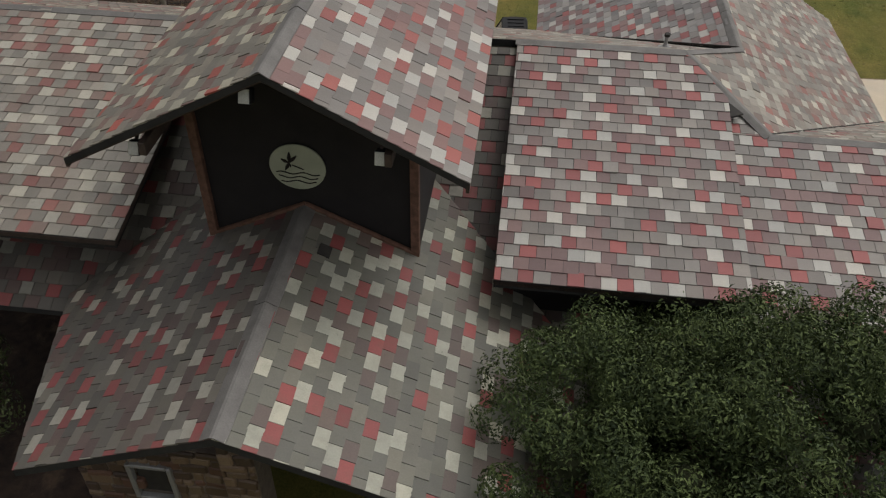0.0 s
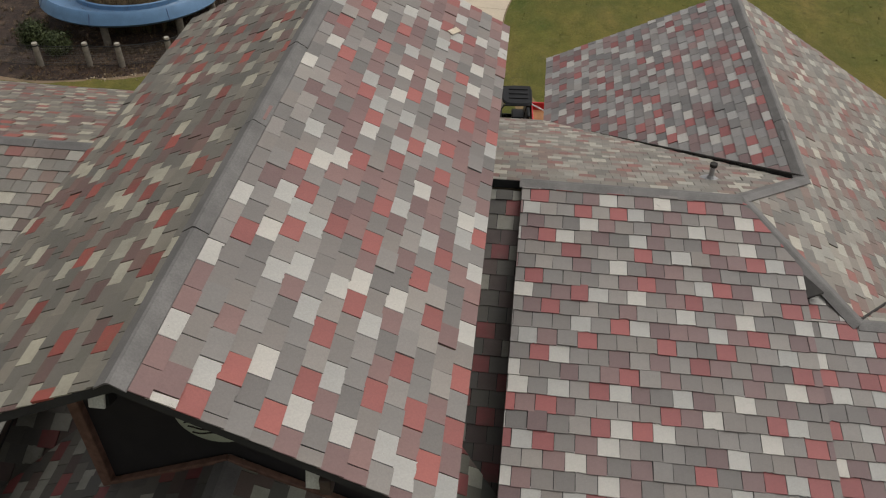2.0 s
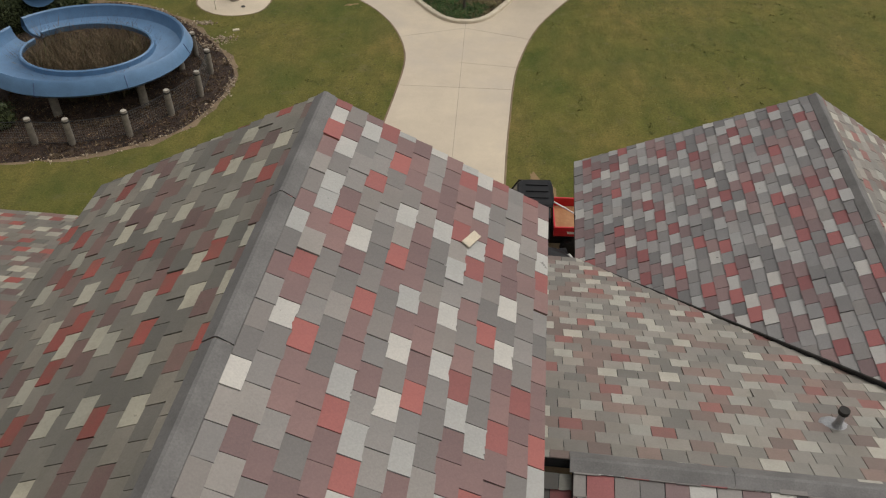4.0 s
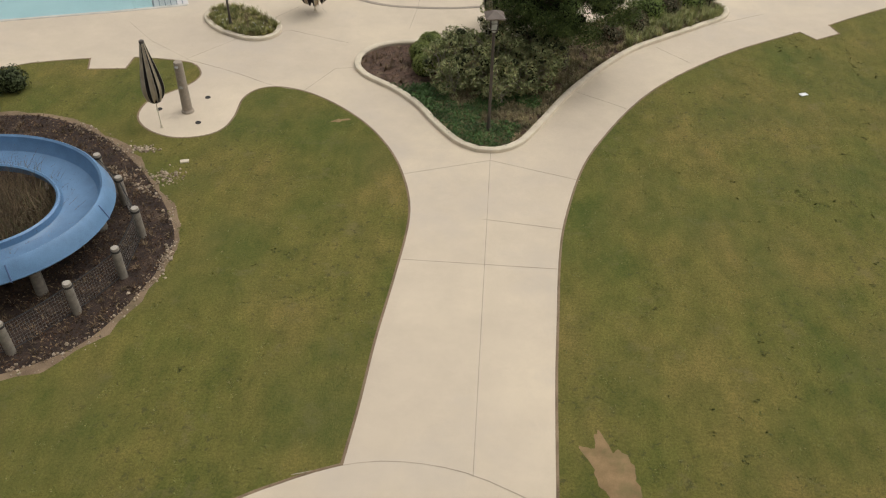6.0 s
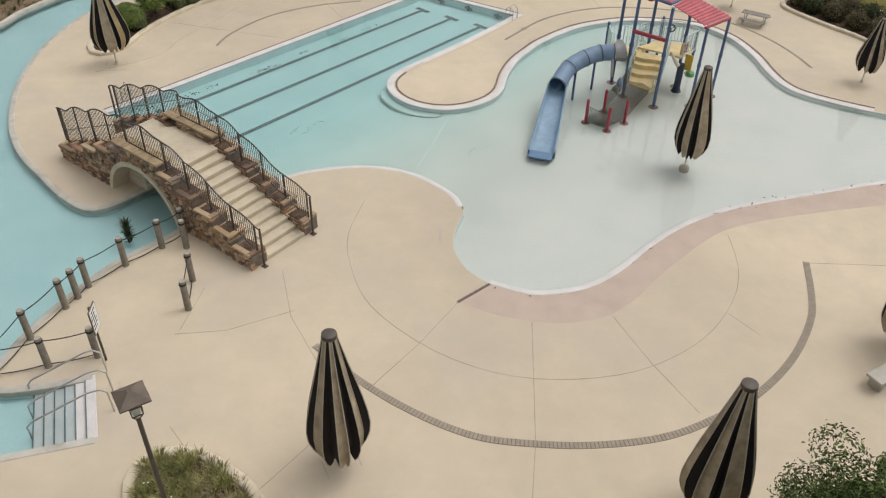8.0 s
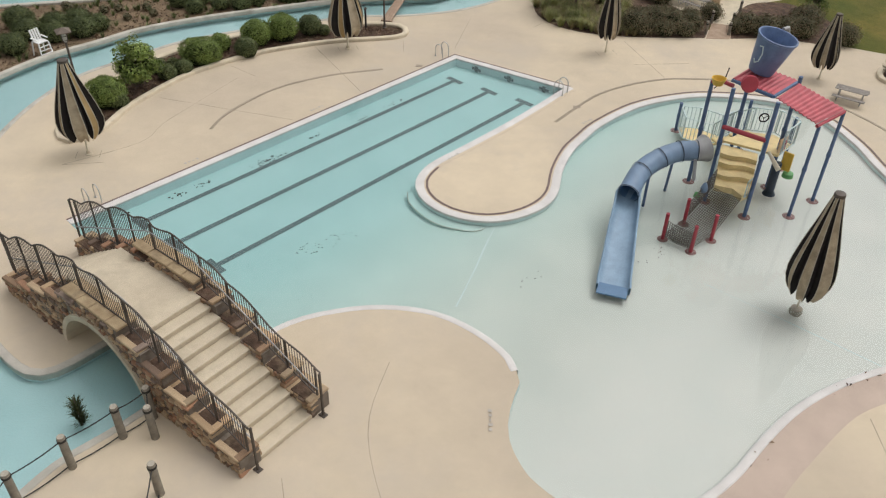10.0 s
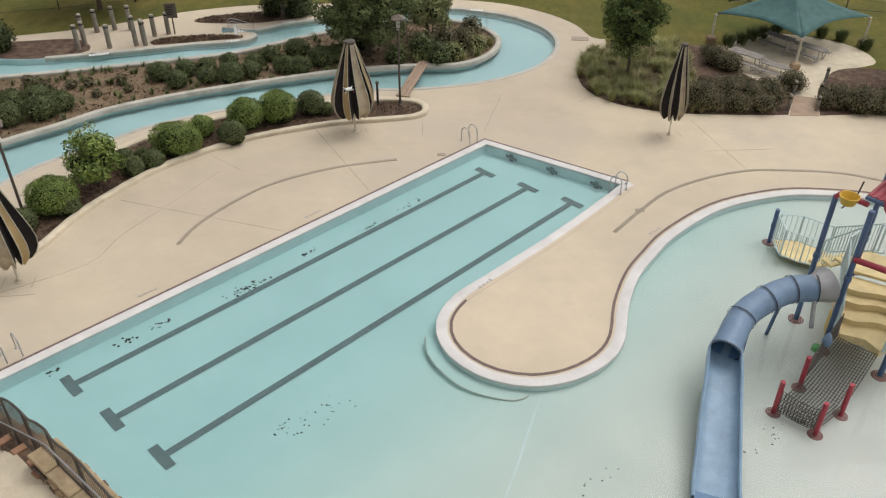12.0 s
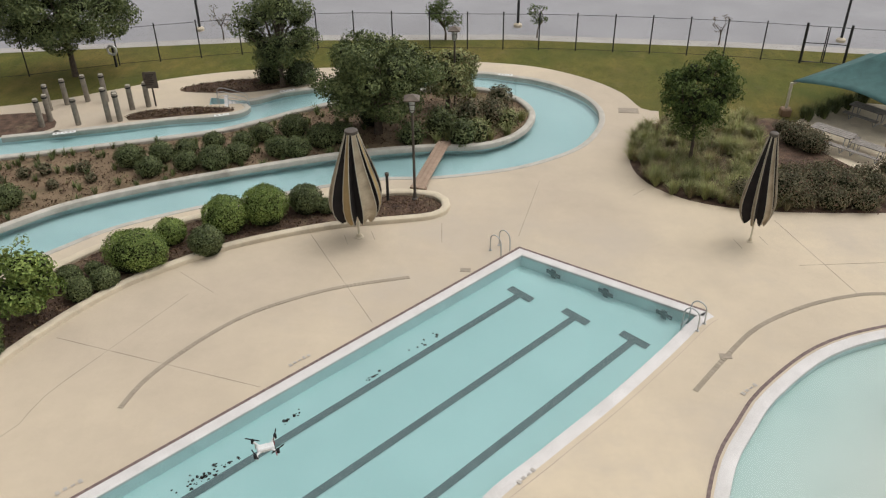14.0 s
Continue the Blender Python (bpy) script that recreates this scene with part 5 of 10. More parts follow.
badge = Geo()
badge.lathe([(0.0, 0.0), (0.53, 0.0), (0.54, 0.01), (0.54, 0.03), (0.53, 0.04), (0.0, 0.04)], 40)
badge_m = Matrix.Translation((-0.24, 1.97, 8.45)) @ Matrix.Rotation(radians(90), 4, "X") @ Matrix.Diagonal((1, 0.94, 1, 1))
M_BADGE = paint("pale_green_board", (0.40, 0.42, 0.31), 0.6)
sign = part("badge", badge, M_BADGE, house, "pale green oval board with a dragonfly over waves")
sign.matrix_basis = badge_m
g = Geo()
for k in range(3):
    pts = [(x, -0.14 - 0.1 * k + 0.025 * math.sin(x * 15 + k), 0.045) for x in np.linspace(-0.42 + 0.04 * k, 0.42 - 0.04 * k, 40)]
    g.tube(pts, 0.013, 5)
g.tube([(-0.10, 0.06, 0.045), (0.12, -0.04, 0.045)], 0.012, 5)
for ang, ln, wd in ((50, 0.24, 0.036), (85, 0.26, 0.040), (150, 0.17, 0.034), (245, 0.20, 0.036), (285, 0.10, 0.022)):
    c = Vector((-0.15, 0.1, 0.045))
    d = Vector((math.cos(radians(ang)), math.sin(radians(ang)), 0))
    g.tube([c, c + d * ln * 0.5, c + d * ln], wd, 6, 0, True, [0.01, wd, 0.012])
part("emblem", g, M_BLACK, sign, "black dragonfly and three wavy lines")


def flood_lamp(u, v, z, turn):
    lamp = Geo().box((0, 0, 0), (0.2, 0.22, 0.26), None, 0.03)
    o = part("flood_lamp", lamp, M_PLASTIC, house, "grey box flood lamp under the eave")
    o.matrix_basis = Matrix.Translation((u, v, z)) @ Matrix.Rotation(radians(turn), 4, "X")
    part("lens", Geo().box((0, -0.12, 0.0), (0.17, 0.03, 0.22), None, 0.01), M_GLASS, o, "frosted glass lens")
    part("bracket", Geo().beam((0, 0.0, 0.12), (0, 0.1, 0.34), 0.05, 0.03), M_FASCIA, o)


flood_lamp(-0.38, 0.35, 10.88, -25)
flood_lamp(1.7, 0.3, 9.98, -20)
flood_lamp(-2.4, 0.35, 9.75, -25)
for u in (-2.15, 1.85):
    part("rafter_tail", Geo().beam((u, 0.06, main_h(u, 0) - 0.42), (u, 2.0, main_h(u, 0) - 0.42), 0.12, 0.24, 0.01), M_FASCIA, house)

# small roof fittings
o = part("vent_pipe", Geo().cyl((0, 0, -0.2), (0, 0, 0.32), 0.05, n=12), M_GALV, house, "short galvanised vent pipe")
o.matrix_basis = Matrix.Translation((7.35, 9.55, 7.65))
part("pipe_cap", Geo().cyl((0, 0, 0.29), (0, 0, 0.36), 0.075, n=12), M_DARK, o)
part("pipe_flashing", Geo().lathe([(0.26, -0.1), (0.2, -0.04), (0.08, 0.02), (0.05, 0.08)], 12), M_GALV, o, "pale metal flashing")
o = part("loose_slate", Geo().box((0, 0, 0), (0.12, 0.34, 0.02), None, 0.004), M_KERB, house, "pale loose slate lying on the roof")
o.matrix_basis = Matrix.Translation((2.1, 9.7, main_h(2.1, 0) + 0.05)) @ Matrix.Rotation(radians(28), 4, "Y") @ Matrix.Rotation(radians(-25), 4, "Z")
g = Geo().box((8.5, 6.35, 7.78), (0.35, 0.5, 0.05), Matrix.Rotation(radians(30), 3, "Z"), 0.01)
part("missing_slate_gap", g, M_DARK, house, "dark gap where slates are missing")
part("missing_slate_gap", Geo().box((0.42, 0.95, porch_h(0.42, 0) + 0.03), (0.24, 0.3, 0.02), Matrix.Rotation(radians(25), 3, "Y"), 0.0), M_DARK, house)

# walls under the eaves
def wall(a, b, z0, z1, t, mat, label):
    g = Geo().beam((a[0], a[1], (z0 + z1) / 2), (b[0], b[1], (z0 + z1) / 2), t, z1 - z0)
    part("wall", g, mat, house, label)


wall((3.9, 2.3), (8.6, 2.3), 0, 6.5, 0.3, M_BLACKWALL, "dark clad wall under the eave")
wall((8.6, -1.4), (16.6, -1.4), 0, 5.6, 0.3, M_WALL, "shaded tan stucco wall under the eave")
# Veranda back wall takes the black cladding to paint the deep shade there.
wall((-14.6, 6.2), (-4.4, 6.2), 0, 7.4, 0.3, M_BLACKWALL, "back wall of the veranda, deep shade put into its near-black colour")
wall((4.6, 16.0), (4.6, 19.6), 0, 4.5, 0.3, M_WALL, "tan stucco wall")
wall((4.6, 19.5), (14.2, 18.9), 0, 4.4, 0.3, M_WALL, "tan stucco end wall")
wall((-14.6, 16.1), (-4.0, 16.1), 0, 4.4, 0.3, M_WALL, "tan stucco back wall")
wall((-3.0, 10.9), (2.6, 10.9), 0, 9.6, 0.3, M_WALL, "tan stucco end wall under the main gable")
wall((-3.0, 5.0), (-3.0, 10.8), 0, 7.9, 0.3, M_WALL, "tan stucco wall")
wall((2.7, 8.3), (2.7, 10.8), 0, 7.9, 0.3, M_WALL, "tan stucco wall")
wall((-0.4, 15.7), (4.5, 15.7), 0, 4.6, 0.3, M_WALL, "tan stucco wall")

# rubble stone front of the porch with a window and a pier
def rubble(name, a, b, z0, z1, t, parent, label, seed, size=0.32, hole=None):
    """A wall of coursed rough stones in mortar; hole is (s0, s1, z0, z1) along it."""
    r = random.Random(seed)
    a, b = Vector(a), Vector(b)
    d = (b - a)
    length = d.length
    d.normalize()
    core = Geo()
    cells = [(0, length, z0, z1)] if not hole else [(0, hole[0], z0, z1), (hole[1], length, z0, z1), (hole[0], hole[1], z0, hole[2]), (hole[0], hole[1], hole[3], z1)]
    ang = Matrix.Rotation(math.atan2(d.y, d.x), 3, "Z")
    for s0, s1, c0, c1 in cells:
        if s1 - s0 > 0.01 and c1 - c0 > 0.01:
            p = a + d * ((s0 + s1) / 2)
            core.box((p.x, p.y, (c0 + c1) / 2), (s1 - s0, t - 0.06, c1 - c0), ang)
    body = part(name, core, M_MORTAR, parent, label)
    z = z0
    while z < z1 - 0.05:
        h = min(size * r.uniform(0.4, 0.85), z1 - z)
        s = -r.uniform(0, 0.1)
        while s < length:
            w = size * r.uniform(0.5, 1.5)
            lo, hi = max(0, s), min(length, s + w)
            s += w
            mid, zz = (lo + hi) / 2, z + h / 2
            if hi - lo < 0.08 or (hole and hole[0] - 0.03 < mid < hole[1] + 0.03 and hole[2] < zz < hole[3]):
                continue
            p = a + d * mid
            tilt = ang @ Matrix.Rotation(r.uniform(-0.16, 0.16), 3, "Y")
            o = part("stone", Geo().box((0, 0, 0), (hi - lo - 0.015, t + r.uniform(-0.02, 0.06), h - 0.012), tilt, 0.03), M_STONE_SHADED, body)
            o.location = (p.x, p.y, zz)
        z += h
    return body


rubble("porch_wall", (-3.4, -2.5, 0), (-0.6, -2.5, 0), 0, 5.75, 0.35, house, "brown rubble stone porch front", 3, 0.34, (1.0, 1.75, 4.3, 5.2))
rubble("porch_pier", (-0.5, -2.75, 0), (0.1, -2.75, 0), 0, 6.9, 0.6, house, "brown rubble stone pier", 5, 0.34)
o = part("window", Geo().box((-2.02, -2.58, 4.75), (0.62, 0.05, 0.78), None, 0.0), M_DARK, house, "small dark window in a grey frame")
g = Geo()
for x in (-2.39, -1.65):
    g.box((x, -2.68, 4.75), (0.09, 0.12, 1.0), None, 0.015)
for z in (4.27, 5.23):
    g.box((-2.02, -2.68, z), (0.66, 0.12, 0.09), None, 0.015)
part("window_frame", g, M_GALV, o, "grey painted window frame")

# slates: the stretch of two slopes passed nearest piece by piece, the rest joined
for name, outline, height, up, thick, (shades, weights) in PLANES:
    rest = Geo()
    k = 0
    for vs, fs, shade in slate_shapes(outline, height, up, weights):
        c = sum(vs, Vector()) / len(vs)
        near = (name == "main_roof_east" and c.y < 9.2) or (name == "east_wing_roof" and c.y > 2.0)
        if near and k < 300:
            k += 1
            so = part("slate", Geo().add([p - c for p in vs], fs), shades[shade], ROOFS[name])
            so.location = c
        else:
            rest.add(vs, fs, shade)
    if rest.v:
        tagged(part("slate_field", rest, shades, ROOFS[name]), "", "", "", "stuff")

# ---------------------------------------------------------------- parasols
def parasol(label, gold=False, hem=0.62, wide=0.0):
    """A closed market parasol: pole, foot, hub, pleated canopy of alternating stripes."""
    root = thing("parasol", Matrix(), label, "parasol", "closed parasols")
    part("foot", Geo().lathe([(0.0, 0.0), (0.13, 0.0), (0.13, 0.02), (0.08, 0.04), (0.06, 0.16), (0.0, 0.16)], 20), M_KERB, root, "round concrete foot", True)
    part("pole", Geo().cyl((0, 0, 0.1), (0, 0, 4.2), 0.035, n=12), M_CREAMPOST, root, "pale round pole", True)
    profile = [(0.47, 0.62), (0.58, 0.78), (0.67, 1.02), (0.695, 1.32), (0.655, 1.72), (0.565, 2.25), (0.45, 2.8), (0.325, 3.4), (0.215, 3.95), (0.15, 4.28)]
    profile = [(r0, 4.28 - (4.28 - z) * (4.28 - hem) / 3.66) for r0, z in profile]
    n, per = 14, 9
    r = random.Random(4 + int(hem * 10))
    lag = [r.uniform(-0.3, 0.12) for _ in range(n)]
    slack = [r.uniform(0.86, 1.12) for _ in range(n)]
    slack.append(slack[0])
    twist = r.uniform(0.05, 0.3)
    edge = [2 * math.pi * (k + r.uniform(-0.22, 0.22) + (wide if k % 2 == 0 else -wide)) / n for k in range(n)]
    edge.append(edge[0] + 2 * math.pi)

    def at_canopy(k, t, rad, z):
        """A point of panel k, t of the way from seam to seam: seams stand out, black panels sink deeper, tan ones belly and lean."""
        deep = 0.36 if k % 2 else 0.10
        open_up = min(1.0, (4.6 - z) / 1.6)
        q = rad * (1 - deep * math.sin(math.pi * t) ** 0.8 * open_up) * (1 + (slack[k] + (slack[k + 1] - slack[k]) * t - 1) * open_up)
        lean = 0.10 * math.sin(math.pi * t) * (1 if k % 3 else -1) * open_up
        a = edge[k] + (edge[k + 1] - edge[k]) * t + lean + twist * (4.28 - z) / 3.7
        low = max(0.0, (hem + 0.6 - z) / 0.55)
        return (q * math.cos(a), q * math.sin(a), z + (lag[k] * math.sin(math.pi * t) - 0.13 * math.cos(2 * math.pi * t)) * low)

    for k in range(n):
        g = Geo()
        for rad, z in profile:
            for j in range(per):
                g.v.append(at_canopy(k, j / (per - 1), rad, z))
        m = len(profile)
        g.f = [(i * per + j, i * per + j + 1, (i + 1) * per + j + 1, (i + 1) * per + j) for i in range(m - 1) for j in range(per - 1)]
        g.m = [0] * len(g.f)
        mat = (M_BLACK if k % 2 else (M_GOLD if gold and k % 4 == 0 else M_TAN))
        o = part("canopy_panel", g, mat, root, "black canvas stripe" if k % 2 else ("golden canvas stripe" if mat is M_GOLD else "tan canvas stripe"), True)
        part("seam_piping", Geo().tube([at_canopy(k, 0, rad * 1.012, z) for rad, z in profile], 0.013, 5), M_PIPING, o, "pale stitched seam", True)
    inner = Geo().lathe([(0.15, hem + 0.13), (0.36, hem + 0.38), (0.40, 1.4), (0.32, 2.2), (0.15, 3.4), (0.06, 4.2)], 16)
    part("inner_folds", inner, M_BLACK, root, "dark inner folds", True)
    part("hub", Geo().lathe([(0.0, 4.24), (0.165, 4.24), (0.175, 4.28), (0.165, 4.35), (0.10, 4.38), (0.0, 4.38)], 18), M_BRONZE, root, "dark cap", True)
    return root


M_PIPING = paint("pale_seam", (0.46, 0.41, 0.32), 0.8)
PARASOL = "closed black and tan striped canvas parasol standing on the deck"
SPOTS = [(1.66, 53.3, 1.0, 1.0), (8.22, 59.05, 0.95, 0.95)]
FAR_SPOTS = [(-19.76, 74.42, 0.92, 1.03), (9.09, 83.57, 1.1, 0.83), (13.0, 75.6, 1.05, 0.82)]
first = parasol(PARASOL)
pool_one = parasol("closed black and tan striped parasol standing in the wading pool", False, 0.95)
part("ballast", Geo().lathe([(0.0, 0.0), (0.2, 0.0), (0.22, 0.08), (0.19, 0.2), (0.08, 0.26), (0.0, 0.26)], 20), M_LOGTOP, pool_one, "round grey concrete ballast", True)
pool_one.matrix_basis = Matrix.Translation((3.92, 68.1, pool_floor(3.92, 68.1))) @ Matrix.Rotation(2.0, 4, "Z") @ Matrix.Diagonal((0.88, 0.88, 0.97, 1))
first.matrix_basis = Matrix.Translation((-6.85, 54.1, 0)) @ Matrix.Rotation(0.3, 4, "Z")
for i, (x, y, s, h) in enumerate(SPOTS):
    copy_thing(first, Matrix.Translation((x, y, 0)) @ Matrix.Rotation(0.9 * i + 1.1, 4, "Z") @ Matrix.Diagonal((s, s, h, 1)))
gold = parasol("closed black, tan and gold striped canvas parasol beside the pool", True, 1.0)
gold.matrix_basis = Matrix.Translation((-11.85, 84.5, 0)) @ Matrix.Rotation(0.55, 4, "Z") @ Matrix.Diagonal((1.16, 1.16, 0.82, 1))
plain = parasol("closed black canvas parasol with narrow tan stripes beside the pool", False, 1.0, 0.2)
plain.matrix_basis = Matrix.Translation((-0.05, 85.35, 0)) @ Matrix.Rotation(0.2, 4, "Z") @ Matrix.Diagonal((0.74, 0.74, 0.82, 1))
for i, (x, y, s, h) in enumerate(FAR_SPOTS):
    copy_thing(gold if x < 0 else plain, Matrix.Translation((x, y, 0)) @ Matrix.Rotation(0.9 * i + 0.2, 4, "Z") @ Matrix.Diagonal((s, s, h, 1)))
small = parasol("small closed black and grey parasol on the shower pad", False, 1.6)
small.matrix_basis = Matrix.Translation((-10.7, 43.55, 0)) @ Matrix.Rotation(0.4, 4, "Z") @ Matrix.Diagonal((0.52, 0.52, 0.79, 1))

# ---------------------------------------------------------------- lamp posts
def lamp_post(h, label):
    root = thing("lamp_post", Matrix(), label, "lamp post", "garden lamps")
    part("base_flange", Geo().lathe([(0.0, 0), (0.19, 0), (0.19, 0.05), (0.12, 0.09), (0.09, 0.3), (0.06, 0.36), (0.0, 0.36)], 16), M_BRONZE, root, "dark cast base", True)
    part("pole", Geo().cyl((0, 0, 0.2), (0, 0, h - 0.75), 0.075, 0.065, 12), M_BRONZE, root, "", True)
    g = Geo()
    for k in range(4):
        a = math.pi / 4 + k * math.pi / 2
        g.tube([(0.06 * math.cos(a), 0.06 * math.sin(a), h - 0.78), (0.2 * math.cos(a), 0.2 * math.sin(a), h - 0.62), (0.24 * math.cos(a), 0.24 * math.sin(a), h - 0.2)], 0.018, 6)
    for z, r in ((h - 0.62, 0.205), (h - 0.4, 0.225), (h - 0.2, 0.245)):
        g.tube([(r * math.cos(a), r * math.sin(a), z) for a in (math.pi / 4 + k * math.pi / 2 for k in range(5))], 0.016, 6)
    part("lantern_cage", g, M_BRONZE, root, "dark bronze lantern cage")
    part("lens", Geo().lathe([(0.0, h - 0.74), (0.1, h - 0.72), (0.14, h - 0.5), (0.13, h - 0.24), (0.0, h - 0.22)], 12), M_GLASS, root, "frosted glass lens", True)
    g = Geo().add([(x, y, z) for z, q in ((h - 0.2, 0.40), (h - 0.16, 0.41), (h, 0.06)) for x, y in ((-q, -q), (q, -q), (q, q), (-q, q))],
                  [(3, 2, 1, 0), (8, 9, 10, 11)] + [(4 * a + i, 4 * a + (i + 1) % 4, 4 * a + 4 + (i + 1) % 4, 4 * a + 4 + i) for a in (0, 1) for i in range(4)])
    part("hood", g, M_HOOD, root, "square brown sheet metal hood")
    return root


lp = lamp_post(4.5, "dark bronze lamp post with a square brown hood")
lp.matrix_basis = Matrix.Translation((1.33, 44.1, 0)) @ Matrix.Rotation(0.12, 4, "Z") @ Matrix.Diagonal((0.8, 0.8, 1.05, 1))
copy_thing(lp, Matrix.Translation((-10.3, 52.1, 0)) @ Matrix.Rotation(0.62, 4, "Z") @ Matrix.Diagonal((0.92, 0.92, 0.97, 1)))
copy_thing(lp, Matrix.Translation((9.9, 56.9, 0)) @ Matrix.Rotation(0.2, 4, "Z") @ Matrix.Scale(0.92, 4))
copy_thing(lp, Matrix.Translation((-10.47, 87.0, 0)) @ Matrix.Rotation(0.1, 4, "Z") @ Matrix.Diagonal((0.75, 0.75, 0.78, 1)))
copy_thing(lp, Matrix.Translation((-21.25, 77.6, 0)) @ Matrix.Rotation(0.6, 4, "Z") @ Matrix.Diagonal((0.8, 0.8, 0.72, 1)))
copy_thing(lp, Matrix.Translation((-9.9, 94.6, 0)) @ Matrix.Scale(0.72, 4))
for x, y in ((-24.0, 103.6), (-7.7, 105.5), (8.0, 104.4), (-50, 104)):
    root = thing("street_lamp", Matrix.Translation((x, y, 0)), "tall thin dark street lamp in the parking lot", "street lamp", "street lamps")
    part("base", Geo().lathe([(0.0, 0), (0.22, 0), (0.22, 0.12), (0.1, 0.2), (0.0, 0.2)], 12), M_KERB, root, "round concrete base")
    part("pole", Geo().cyl((0, 0, 0.15), (0, 0, 5.5), 0.07, 0.05, 8), M_FENCE, root)
    part("head", Geo().box((0.25, 0, 5.5), (0.7, 0.22, 0.1), None, 0.03), M_FENCE, root)
root = thing("bollard_light", Matrix.Translation((-11.35, 86.85, 0)), "short black bollard beside the hedge bed", "bollard")
part("post", Geo().cyl((0, 0, 0), (0, 0, 0.95), 0.05, 0.045, 10), M_FENCE, root)
part("cap", Geo().lathe([(0, 0.92), (0.07, 0.93), (0.07, 1.0), (0.0, 1.05)], 10), M_BRONZE, root)
root = copy_thing(root, Matrix.Translation((10.9, 56.3, 0)) @ Matrix.Scale(0.9, 4))
tagged(root, "short black bollard in the planted bed")

# ---------------------------------------------------------------- stone footbridge
BRIDGE = Matrix.Translation((-9.79, 62.17, 0)) @ Matrix.Rotation(math.atan2(0.62, -0.785) + radians(3.5), 4, "Z")
bridge = thing("footbridge", BRIDGE, "arched rubble stone footbridge with concrete steps and wavy metal railings", "bridge")
RISE, RUN0, RUN1, RUN2, STEPS = 1.82, 4.2, 6.05, 10.2, 12


def bridge_z(s):
    return RISE * max(0.0, min(1.0, s / RUN0, (RUN2 - s) / (RUN2 - RUN1)))


def wall_top(s):
    """Stepped top of the side walls: five planter steps up, a level middle, and down again."""
    if s < RUN0:
        return 0.5 + (RISE - 0.2) * math.floor(max(0, s) / RUN0 * 5) / 5
    if s > RUN1:
        return 0.5 + (RISE - 0.2) * math.floor(max(0, RUN2 - s) / (RUN2 - RUN1) * 5) / 5
    return RISE + 0.22


ARCH_C, ARCH_R, ARCH_Z = 5.3, 1.82, -0.3


def arch_z(s):
    d = ARCH_R ** 2 - (s - ARCH_C) ** 2
    return ARCH_Z + math.sqrt(d) * 1.02 if d > 0 else None


